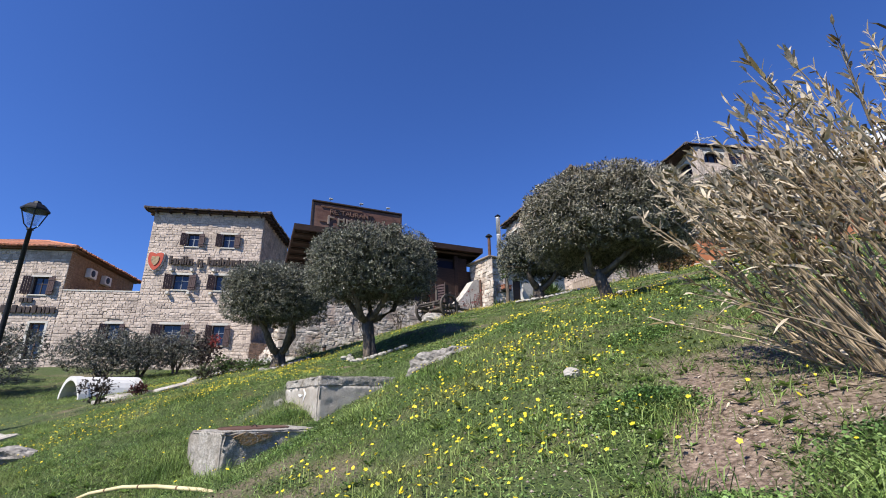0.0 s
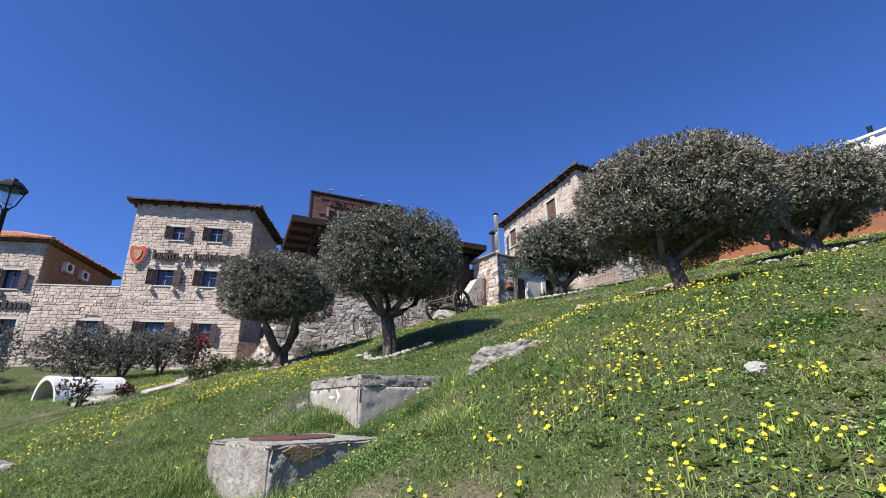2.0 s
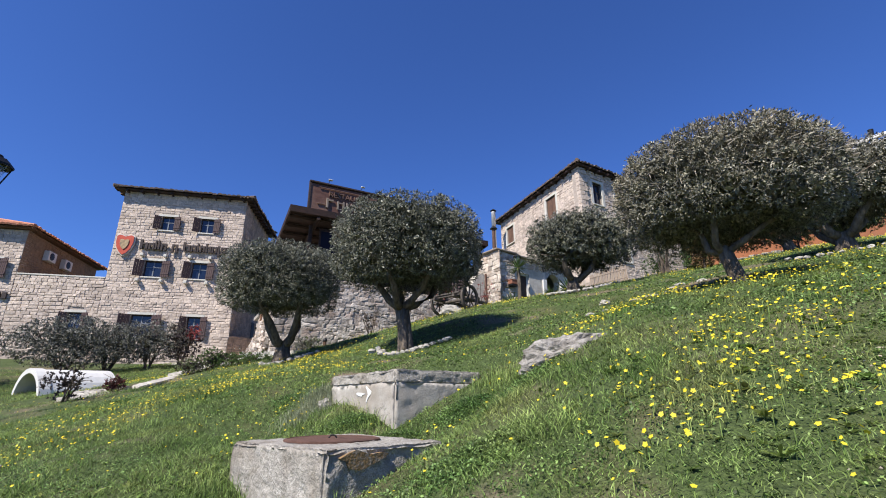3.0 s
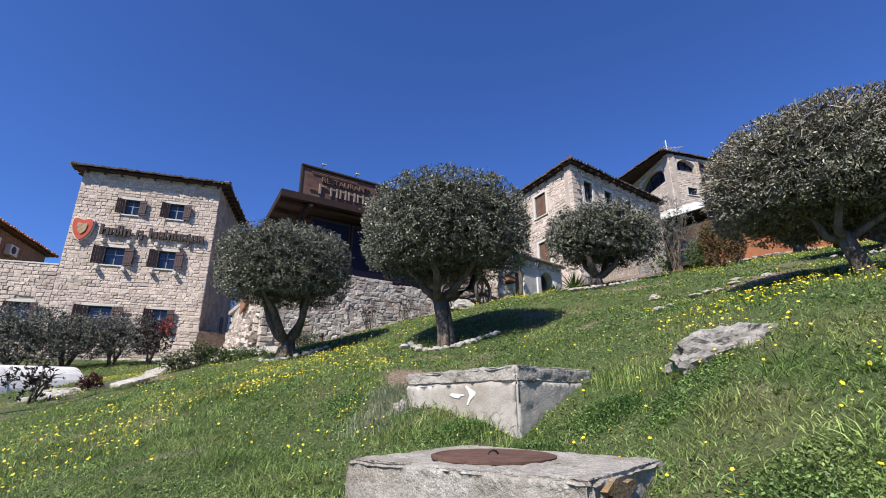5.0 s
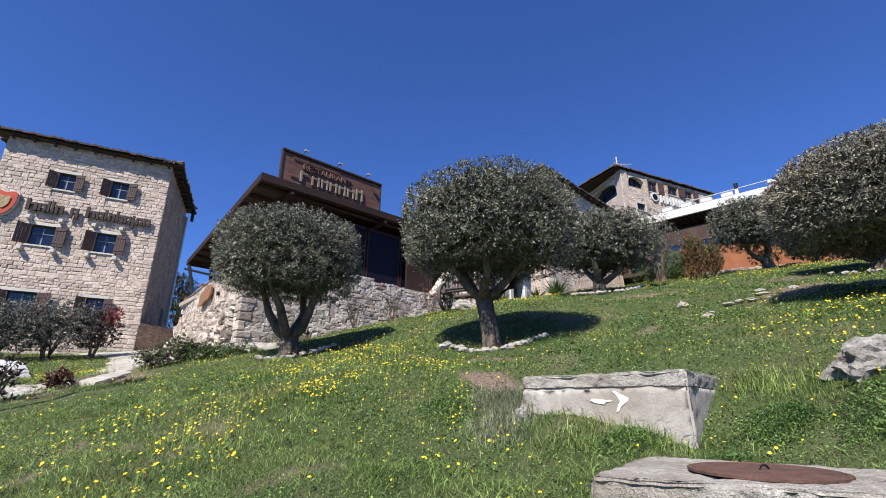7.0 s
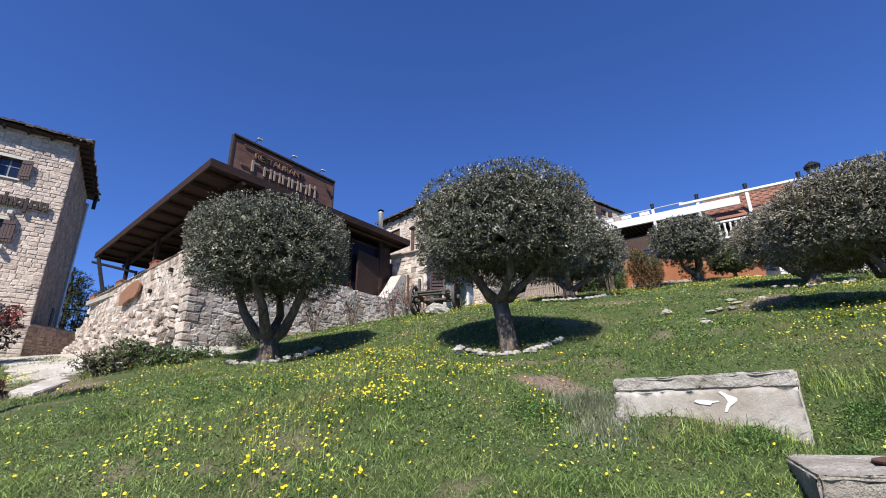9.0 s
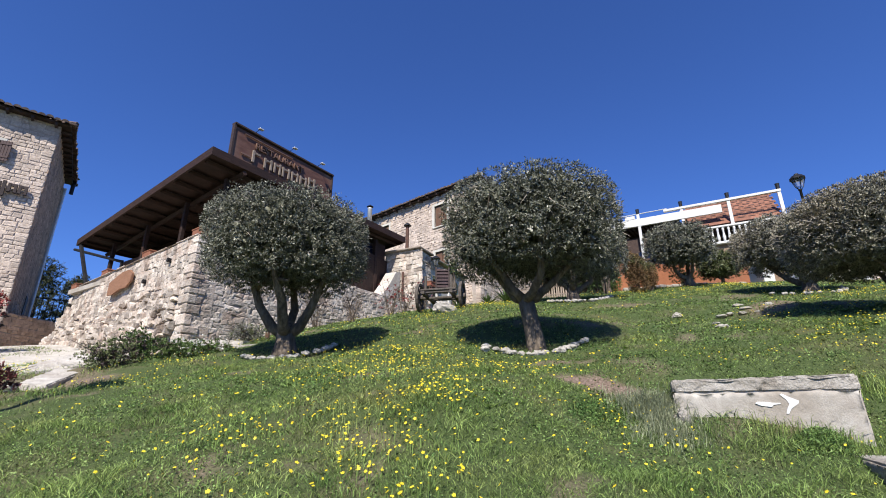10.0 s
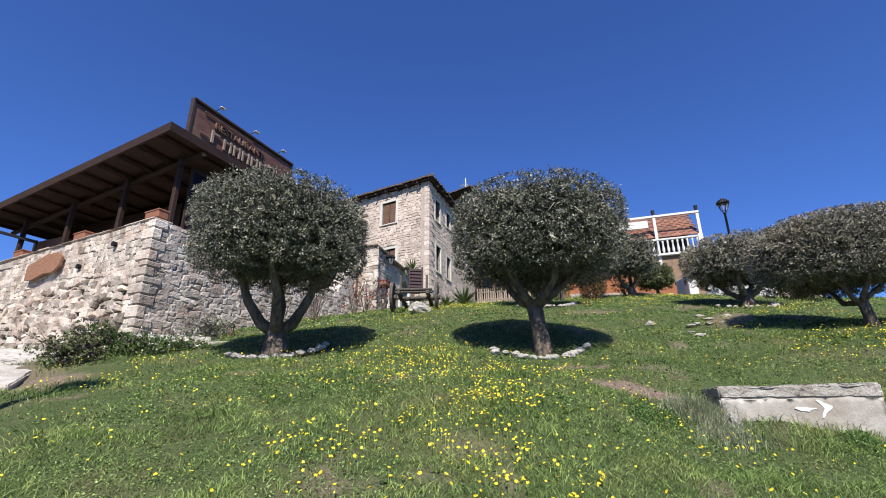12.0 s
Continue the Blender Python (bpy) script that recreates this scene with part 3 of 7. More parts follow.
def stone_tower():
    rng = random.Random(3)
    t = thing("stone_tower", "three-storey limestone tower house with dark shutters and tiled roof", "house", pose(-12.0, 26.38, 0, 0, 0, 12))
    top = 12.95
    left, right, depth = -6.25, 0.0, 5.4
    wins = [(-4.22, -3.55, 10.83, 11.62), (-2.25, -1.55, 10.83, 11.66), (-4.62, -3.75, 8.2, 9.08), (-2.33, -1.55, 8.2, 9.1), (-4.75, -3.75, 5.1, 6.2), (-2.12, -1.45, 5.05, 6.18), (-7.55, -6.9, 5.25, 6.2)]
    wing_l = -10.15
    bm = bmesh.new()
    holed_wall(bm, left, right, 2.5, top, 0, 0.5, wins[:6])
    wall = part("wall", bm, MORTAR, t)
    lay(rng, wall, courses(rng, left, right, 3.2, top - 0.02, 0.165, 0.27, [(a - 0.02, b + 0.02, c - 0.08, d + 0.14) for a, b, c, d in wins[:6]]), lambda r: 4.4 < r[2] < 8.6 and r[0] > -5.2, STONE, STONE_PIECE, proud=0.02, gap=0.007, rough=0.12, wave=0.05)
    bm = bmesh.new()
    box(bm, -0.5, 0, 0.5, depth, 2.5, top)
    box(bm, left, left + 0.5, 0.5, depth, 2.5, top)
    box(bm, left, 0, depth, depth + 0.5, 2.5, top)
    # side facings get the browned limestone, shade included in its colour
    side = part("wall", bm, MORTAR, t, "side wall with warm shade put into its stone colour")
    sv, sf = [], []
    for r in courses(rng, 0.0, depth + 0.5, 3.2, top - 0.02, 0.15, 0.23, [(4.3, 5.1, 5.3, 6.7)]):
        k = len(sv)
        sv += [(-y, x, z) for x, y, z in stone_points(rng, r, 0.015, 0.005, 0.12)]
        sf += [tuple(i + k for i in f) for f in STONE_FACES]
    tagged(sheet("stone_facing", sv, sf, STONE_BROWN_SHADED, side), kind="stuff")
    sv, sf = [], []
    for r in courses(rng, 0.0, depth, 3.2, top - 0.02, 0.15, 0.23):
        k = len(sv)
        sv += [(left + y, x, z) for x, y, z in stone_points(rng, r, 0.015, 0.005, 0.12)]
        sf += [tuple(i + k for i in f) for f in STONE_FACES]
    tagged(sheet("stone_facing", sv, sf, STONE_BROWN_SHADED, side), kind="stuff")
    for w in wins[:6]:
        window(t, *w, mullion_mat=PALE_FRAME)
        part("lintel", boxed(w[0] - 0.16, w[1] + 0.16, -0.03, 0.1, w[3], w[3] + 0.13, bevel=0.01), DRESSED, t)
    bm = bmesh.new()
    box(bm, -0.02, 0.03, 4.35, 5.05, 5.3, 6.7)
    part("window", bm, WOOD_DARK, t)
    hip_roof(t, left, right, 0, depth + 0.5, 13.0, 17, 0.45, TILE_DARK, WOOD_DARK)
    rafters(t, (left - 0.2, -0.36, 12.86), (right + 0.2, -0.36, 12.86), 9, (0, 0.4, 0))
    rafters(t, (0.36, 0.0, 12.86), (0.36, depth, 12.86), 10, (-0.4, 0, 0))
    # corbels round the middle windows
    for a, b, c, d in wins[2:4]:
        for x in (a - 0.12, b + 0.12):
            for z in (c - 0.3, d + 0.18):
                part("corbel", boxed(x - 0.08, x + 0.08, -0.28, 0.05, z, z + 0.16, bevel=0.02), DRESSED, t)
    # name letters: one plain bar for each letter
    x = -4.95
    for w, lo, hi in ((0.42, 0, 0.52), (0.3, 0, 0.36), (0.14, 0, 0.52), (0.14, 0, 0.52), (0.32, -0.02, 0.36), (-0.22, 0, 0), (0.32, -0.12, 0.36), (-0.22, 0, 0), (0.40, 0, 0.52), (0.3, 0, 0.36), (0.14, 0, 0.5),
                      (0.28, 0, 0.36), (0.32, 0, 0.52), (0.3, 0, 0.36), (0.16, -0.2, 0.42), (0.3, 0, 0.36), (0.3, 0, 0.36)):
        if w < 0:
            x -= w
            continue
        z0 = 9.66
        bm = bmesh.new()
        if w > 0.2:
            box(bm, x, x + w * 0.34, -0.20, -0.09, z0 + lo, z0 + hi, bevel=0.012)
            box(bm, x + w * 0.62, x + w * 0.94, -0.20, -0.09, z0 + lo, z0 + min(hi, 0.36), bevel=0.012)
            box(bm, x + w * 0.3, x + w * 0.66, -0.19, -0.10, z0 + min(hi, 0.36) - 0.11, z0 + min(hi, 0.36) - 0.01)
        else:
            box(bm, x, x + w * 0.72, -0.20, -0.09, z0 + lo, z0 + hi, bevel=0.012)
        part("sign_letter", bm, LETTER, t, "dark brown raised bar of a sign")
        x += w
    # shield
    for name, k, y, mat in (("shield_rim", 1.0, -0.16, DRESSED), ("shield", 0.90, -0.20, RED), ("crest", 0.46, -0.235, SHIELD_TAN)):
        bm = bmesh.new()
        prof = [(-0.44, 0.47), (-0.33, 0.54), (-0.2, 0.53), (0, 0.45), (0.2, 0.53), (0.33, 0.54), (0.44, 0.47), (0.45, 0.1), (0.36, -0.24), (0.2, -0.5), (0, -0.66), (-0.2, -0.5), (-0.36, -0.24), (-0.45, 0.1)]
        front = [bm.verts.new((-5.68 + px * k, y, 9.86 + pz * k)) for px, pz in prof]
        backs = [bm.verts.new((v.co.x, y + 0.12, v.co.z)) for v in front]
        bm.faces.new(front)
        bm.faces.new(backs[::-1])
        for i in range(len(front)):
            bm.faces.new((front[i], front[(i + 1) % len(front)], backs[(i + 1) % len(front)], backs[i]))
        part(name, bm, mat, t)
    # lower plinth at the side, flue on the roof
    plinth = part("plinth", boxed(0.02, 2.3, 0.02, 0.4, 2.5, 5.28), MORTAR_DARK, t, "low brown stone wall at the tower's corner", at=Matrix.Translation((0.0, 0.04, 0)) @ Matrix.Rotation(radians(43), 4, "Z"))
    sv, sf = [], []
    for r in courses(rng, 0.03, 2.3, 3.0, 5.28, 0.15, 0.21):
        k = len(sv)
        sv += [(x, y + 0.01, z) for x, y, z in stone_points(rng, r, 0.02, 0.004, 0.2)]
        sf += [tuple(i + k for i in f) for f in STONE_FACES]
    tagged(sheet("stone_facing", sv, sf, STONE_BROWN_SHADED, plinth), kind="stuff")
    bm = bmesh.new()
    sweep(bm, [(0.35, 6.1, 12.4), (0.35, 6.1, 13.3)], [0.09, 0.09], 10)
    sweep(bm, [(0.35, 6.1, 13.3), (0.35, 6.1, 13.42)], [0.2, 0.05], 10)
    part("flue", bm, IRON, t)
    part("pilaster", boxed(-0.2, 0.06, 5.91, 6.4, 2.5, 12.6, bevel=0.02), CONCRETE, t, "grey rendered strip at the back corner")
    part("downpipe", sweep(bmesh.new(), [(0.11, 6.0, 12.6), (0.11, 6.0, 4.0)], [0.05, 0.05], 8), STEEL, t)
    # the side walls are not square to the front
    for ob in t.children_recursive:
        if ob.type == "MESH" and ob is not plinth and ob.parent is not plinth:
            for v in ob.data.vertices:
                if v.co.y > 0.3:
                    v.co.x += 0.084 * (v.co.y - 0.3)
    # wing that joins the tower to the lower house
    bm = bmesh.new()
    holed_wall(bm, wing_l, left, 2.5, 8.0, 0.03, 0.5, wins[6:])
    wing = part("wall", bm, MORTAR, t, "low stone wing wall")
    lay(rng, wing, [(a, b, c, d) for a, b, c, d in courses(rng, wing_l, left, 3.0, 8.0, 0.165, 0.27, [(a - 0.02, b + 0.02, c - 0.08, d + 0.14) for a, b, c, d in wins[6:]])], lambda r: False, STONE, STONE_PIECE, proud=0.02, gap=0.007, rough=0.12, wave=0.05)
    part("coping", boxed(wing_l, left, -0.04, 0.55, 8.0, 8.07, bevel=0.01), DRESSED, t)
    window(t, *wins[6], mullion_mat=PALE_FRAME)
    part("lintel", boxed(wins[6][0] - 0.16, wins[6][1] + 0.16, -0.03, 0.1, 6.2, 6.33, bevel=0.01), DRESSED, t)
    return t


def low_house():
    rng = random.Random(5)
    t = thing("stone_house", "low limestone house with orange tiled hip roof", "house", pose(-12.0, 26.38, 0, 0, 0, 12))
    right, left = -10.17, -19.0
    wins = [(-11.75, -10.95, 7.75, 8.75), (-11.35, -10.6, 4.3, 6.2)]
    bm = bmesh.new()
    holed_wall(bm, left, right, 2.2, 10.3, 0, 0.5, wins)
    wall = part("wall", bm, MORTAR, t)
    lay(rng, wall, courses(rng, left, right, 2.8, 10.28, 0.165, 0.27, [(a - 0.02, b + 0.02, c - 0.08, d + 0.14) for a, b, c, d in wins]), lambda r: False, STONE, STONE_PIECE, proud=0.02, gap=0.007, rough=0.12, wave=0.05)
    bm = bmesh.new()
    box(bm, right - 0.5, right - 0.002, 0.5, 7.0, 2.2, 10.3)
    box(bm, left, right, 7.0, 7.5, 2.2, 10.3)
    box(bm, left, left + 0.5, 0.5, 7.0, 2.2, 10.3)
    # the wall's shade is coloured in: brown in place of the front's limestone
    side = part("wall", bm, RENDER_TAN_AND_SHADE, t, "side wall browned to hold its shade")
    sv, sf = [], []
    for r in courses(rng, 0.0, 7.0, 7.9, 10.28, 0.16, 0.28):
        k = len(sv)
        sv += [(right - y, x, z) for x, y, z in stone_points(rng, r, 0.02, 0.008, 0.06)]
        sf += [tuple(i + k for i in f) for f in STONE_FACES]
    tagged(sheet("stone_facing", sv, sf, RENDER_TAN_AND_SHADE, side), kind="stuff")
    window(t, *wins[0], surround=0.1)
    window(t, *wins[1], surround=0.12, shutters=False, frame_mat=WOOD)
    hip_roof(t, left, right, 0, 7.5, 10.4, 20.5, 0.45, TILE, WOOD)
    for y in (1.6, 3.3):
        ac = part("air_conditioner", boxed(right + 0.02, right + 0.3, y, y + 0.75, 9.2, 9.75, bevel=0.02), WHITE, t)
        part("fan_grille", lathe(bmesh.new(), [(0.2, 0), (0.2, 0.02), (0.05, 0.03)], 16), IRON, ac, at=Matrix.Translation((right + 0.3, y + 0.3, 9.48)) @ Matrix.Rotation(radians(90), 4, "Y"))
    x = -12.9
    for w in (0.3, 0.24, 0.3, 0.26, 0.14, 0.26, 0.3, 0.24, 0.16, 0.24, 0.26):
        part("sign_letter", boxed(x, x + w * 0.8, -0.13, -0.05, 6.72, 7.05 + (0.1 if w == 0.3 else 0), bevel=0.012), LETTER, t)
        x += w
    for w in (0.24, 0.2, 0.24):
        part("sign_letter", boxed(x - 1.9, x - 1.9 + w * 0.8, -0.13, -0.05, 7.3, 7.55, bevel=0.012), LETTER, t)
        x += w
    return t


stone_tower()
low_house()


# ---- restaurant on its stone terrace ----
REST = pose(-6.35, 16.5, 0, 0, 0, 28)
TERRACE = 5.95


def terrace_wall():
    rng = random.Random(9)
    t = thing("terrace_wall", "rough limestone terrace wall with weathered rubble face", "wall", REST, kind="structure")
    # front face along local x, side face along the skewed depth
    bm = bmesh.new()
    long = 8.4
    for a, b, z in ((0.06, 4.2, TERRACE), (4.2, long, TERRACE - 0.12)):
        box(bm, a, b, 0.004, 0.6, 2.0, z)
    front = part("wall", bm, MORTAR, t, "shaded front of the terrace")
    holes = [(2.6, 2.85, 4.55, 4.9), (1.0, 1.16, 5.3, 5.5)]
    lay(rng, front, courses(rng, 0.1, long, 2.6, TERRACE, 0.12, 0.19, holes, top=lambda x: TERRACE if x < 4.2 else TERRACE - 0.12), lambda r: r[0] < 3.4 and r[2] > 3.0, RUBBLE, RUBBLE_PIECE, proud=0.02, gap=-0.002, rough=0.30, wave=0.07)
    part("opening", boxed(2.6, 2.85, 0.02, 0.04, 4.55, 4.9), IRON, front)
    # side: leans back, with a ruined foot that flares out
    skew = math.degrees(math.atan2(9.8, 0.73))
    depth = 9.83
    turn = Matrix.Rotation(radians(skew - 180), 4, "Z") @ Matrix.Translation((-depth, 0, 0))
    bm = bmesh.new()
    end = 1.1

    def crown(x):
        """Top of the wall: level, then broken down in steps at the far end."""
        return TERRACE if x > end else TERRACE - 0.28 * math.ceil((end - x) / 0.22) - 0.05
    box(bm, end, depth - 0.02, 0.012, 0.6, 2.0, TERRACE)
    for k in range(6):
        box(bm, end - 0.22 * (k + 1), end - 0.22 * k, 0.05, 0.6, 2.0, crown(end - 0.22 * k - 0.1) - 0.03)
    back = part("wall", bm, MORTAR, t, "sunlit side of the terrace", at=turn)

    def flare(x, z):
        foot = max(0.0, 4.6 - z)
        lump = noise.noise(Vector((x * 0.9, z * 1.3, 3.0))) * 0.16 + noise.noise(Vector((x * 2.3, z * 2.6, 8.0))) * 0.08
        rough = min(1.0, max(0.15, (5.3 - z) * 0.8))
        return -(foot * 0.42 + lump * rough) * min(1.0, max(0.0, depth - x - 0.5) / 1.6)
    rects = courses(rng, -0.2, depth, 2.5, TERRACE, 0.125, 0.185, top=crown)
    loose = lambda r: (r[2] + r[3]) / 2 < 4.75 + 0.7 * noise.noise(Vector((r[0] * 0.55, 2.0, r[2] * 0.4))) and r[0] < depth - 0.6
    hollow = lambda g, r: g.random() < 0.05 or noise.noise(Vector((r[0] * 1.7, r[2] * 2.4, 6.0))) > 0.42
    # flat small stones above, loose bulging rubble in the ruined foot
    lay(rng, back, [r for r in rects if not loose(r)], lambda r: r[0] > depth - 5.0, RUBBLE, RUBBLE_PIECE, proud=0.013, gap=-0.003, rough=0.17, wave=0.12, warp=flare)
    lay(rng, back, [r for r in rects if loose(r)], lambda r: r[0] > depth - 4.0 and r[2] > 3.1, RUBBLE, RUBBLE_PIECE, proud=0.09, gap=-0.01, rough=0.36, wave=0.45, warp=flare, skip=hollow)
    # mortar body behind the flared foot
    v, f = [], []
    nx, nz = 40, 18
    for i in range(nx + 1):
        for k in range(nz + 1):
            x = depth * i / nx
            z = 2.3 + (crown(x) - 0.1 - 2.3) * k / nz
            v.append((x, flare(x, z) + 0.03, z))
    for i in range(nx):
        for k in range(nz):
            a = i * (nz + 1) + k
            f.append((a, a + nz + 1, a + nz + 2, a + 1))
    sheet("core", v, f, MORTAR, back)
    # coping stones
    for i in range(3, 18):
        a = depth * i / 18
        part("coping_stone", boxed(a + 0.01, a + depth / 18 - 0.01, -0.05, 0.4, TERRACE, TERRACE + rng.uniform(0.015, 0.04), bevel=0.008), RUBBLE_PIECE, back)
    # dressed blocks bond the corner, long and short by turns
    z = 2.7
    k = 0
    while z < TERRACE - 0.06:
        h = min(rng.uniform(0.13, 0.27), TERRACE - z)
        long_x, long_y = (0.34, 0.2) if k % 2 else (0.19, 0.38)
        part("quoin", boxed(-0.035, long_x * rng.uniform(0.85, 1.15), -0.035, long_y * rng.uniform(0.85, 1.15), z + 0.008, z + h - 0.008, bevel=0.025), RUBBLE_PIECE, t, at=Matrix.Rotation(radians(rng.uniform(-3.0, -1.0)), 4, "Z"))
        z += h
        k += 1
    for x, z in ((depth - 1.3, 5.55), (depth - 4.3, 5.5), (depth - 8.6, 5.35), (depth - 2.6, 5.2)):
        part("drain_hole", sweep(bmesh.new(), [(x, -0.1, z), (x, 0.1, z)], [0.06, 0.06], 8), IRON, back)
    floor = boxed(0.45, 9.0, 0.5, 8.6, TERRACE - 0.25, TERRACE - 0.1)
    part("terrace_floor", floor, CONCRETE, t)
    return t, back, depth


TW, TW_SIDE, TW_DEPTH = terrace_wall()
# weathered board hung on the side of the terrace
bm = bmesh.new()
prof = [(-0.95, -0.22), (-0.5, -0.27), (0.1, -0.2), (0.6, -0.24), (0.92, -0.12), (0.98, 0.1), (0.7, 0.26), (0.1, 0.3), (-0.5, 0.22), (-0.95, 0.16)]
fr = [bm.verts.new((x * 0.85, 0, z)) for x, z in prof]
bk = [bm.verts.new((x * 0.85, 0.06, z)) for x, z in prof]
bm.faces.new(fr)
bm.faces.new(bk[::-1])
for i in range(len(fr)):
    bm.faces.new((fr[i], fr[(i + 1) % len(fr)], bk[(i + 1) % len(fr)], bk[i]))
board = part("wooden_board", bm, surface("board_wood", (0.19, 0.095, 0.055), (0.31, 0.165, 0.10), 4, None, rough=0.7, bump=0.2, grain=(2, 2, 6)))
board.matrix_basis = REST @ TW_SIDE.matrix_basis @ Matrix.Translation((TW_DEPTH - 4.15, -0.14, 5.40)) @ Matrix.Rotation(radians(-3), 4, "Y")
tagged(board, "brown carved wooden board hung on stone wall", "board")


def restaurant():
    t = thing("restaurant_pavilion", "dark timber pavilion with deep canopy and dark glazing", "building", REST)
    c0 = Vector((0.25, 0.55, 8.68))        # front left eave corner, top
    c1 = Vector((8.75, 0.55, 8.72))        # front right
    c2 = Vector((0.73, 9.8, 8.02))         # back left, lower
    c3 = c1 + (c2 - c0)
    slab = bmesh.new()
    th = Vector((0, 0, -0.24))
    vs = [slab.verts.new(p) for p in (c0, c1, c3, c2)] + [slab.verts.new(p + th * 0.5) for p in (c0, c1, c3, c2)]
    for f in ((0, 1, 2, 3), (4, 5, 6, 7), (0, 1, 5, 4), (1, 2, 6, 5), (2, 3, 7, 6), (3, 0, 4, 7)):
        slab.faces.new([vs[i] for i in f])
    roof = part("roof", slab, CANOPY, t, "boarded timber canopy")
    # fascia boards and beams underneath
    for p, q in ((c0, c1), (c0, c2), (c1, c3), (c2, c3)):
        bm = bmesh.new()
        way = (q - p).normalized()
        out = way.cross(Vector((0, 0, 1))) * 0.03
        a, b = p - way * 0.03, q + way * 0.03
        ring = [a + out, a - out, a - out + th, a + out + th], [b + out, b - out, b - out + th, b + out + th]
        A, B = [[bm.verts.new(v + Vector((0, 0, 0.02))) for v in r] for r in ring]
        bm.faces.new(A)
        bm.faces.new(B[::-1])
        for i in range(4):
            bm.faces.new((A[i], A[(i + 1) % 4], B[(i + 1) % 4], B[i]))
        part("fascia", bm, CANOPY, roof)
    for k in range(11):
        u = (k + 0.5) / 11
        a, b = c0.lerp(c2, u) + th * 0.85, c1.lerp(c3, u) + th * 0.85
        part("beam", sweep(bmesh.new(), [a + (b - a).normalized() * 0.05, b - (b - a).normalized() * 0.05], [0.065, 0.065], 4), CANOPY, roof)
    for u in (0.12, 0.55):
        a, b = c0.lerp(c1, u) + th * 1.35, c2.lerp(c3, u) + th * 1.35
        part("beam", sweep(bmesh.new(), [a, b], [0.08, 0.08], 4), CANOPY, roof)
    # posts along the open side
    for x, y, top in ((1.15, 1.2, 8.3), (1.25, 3.4, 8.15), (1.35, 5.9, 7.95), (1.4, 8.35, 7.8)):
        part("post", boxed(x - 0.06, x + 0.06, y - 0.06, y + 0.06, TERRACE - 0.1, top, bevel=0.01), CANOPY, t)
    # outrigger at the back corner
    part("brace", sweep(bmesh.new(), [(0.75, 9.5, 7.75), (0.95, 8.45, 5.85)], [0.07, 0.07], 6), IRON, t)
    part("brace", sweep(bmesh.new(), [(0.65, 9.7, 7.6), (1.5, 7.7, 7.0)], [0.05, 0.05], 6), IRON, t)
    part("brace", sweep(bmesh.new(), [(1.5, 7.7, 7.05), (1.5, 7.7, 6.0)], [0.05, 0.05], 6), IRON, t)
    # inner core of the building closes the view below the canopy; its near-black stands for shade
    part("wall", boxed(2.7, 8.3, 3.0, 8.6, TERRACE - 0.1, 8.0), CANOPY, t, "inner wall coloured dark for the shade under the canopy")
    part("bar_counter", boxed(1.8, 3.1, 7.0, 8.4, TERRACE - 0.1, 7.2, bevel=0.02), WOOD, t)
    # glazing along the front and one bay of the side
    for k, (a, b) in enumerate(((1.5, 3.0), (3.06, 4.55), (4.61, 6.1), (6.16, 7.6))):
        bm = bmesh.new()
        box(bm, a, b, 1.18, 1.24, TERRACE - 0.12, TERRACE - 0.04)
        box(bm, a, b, 1.18, 1.24, 8.12, 8.22)
        box(bm, a, a + 0.06, 1.18, 1.24, TERRACE - 0.04, 8.12)
        box(bm, b - 0.06, b, 1.18, 1.24, TERRACE - 0.04, 8.12)
        g = part("glazing", bm, CANOPY, t)
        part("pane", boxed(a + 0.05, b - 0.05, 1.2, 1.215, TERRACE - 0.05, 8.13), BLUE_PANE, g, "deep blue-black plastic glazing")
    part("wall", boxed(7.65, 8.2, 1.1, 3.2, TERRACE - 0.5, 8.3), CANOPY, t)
    part("post", boxed(7.55, 7.72, 1.05, 1.2, TERRACE - 0.3, 8.4, bevel=0.01), CANOPY, t)
    return t


restaurant()


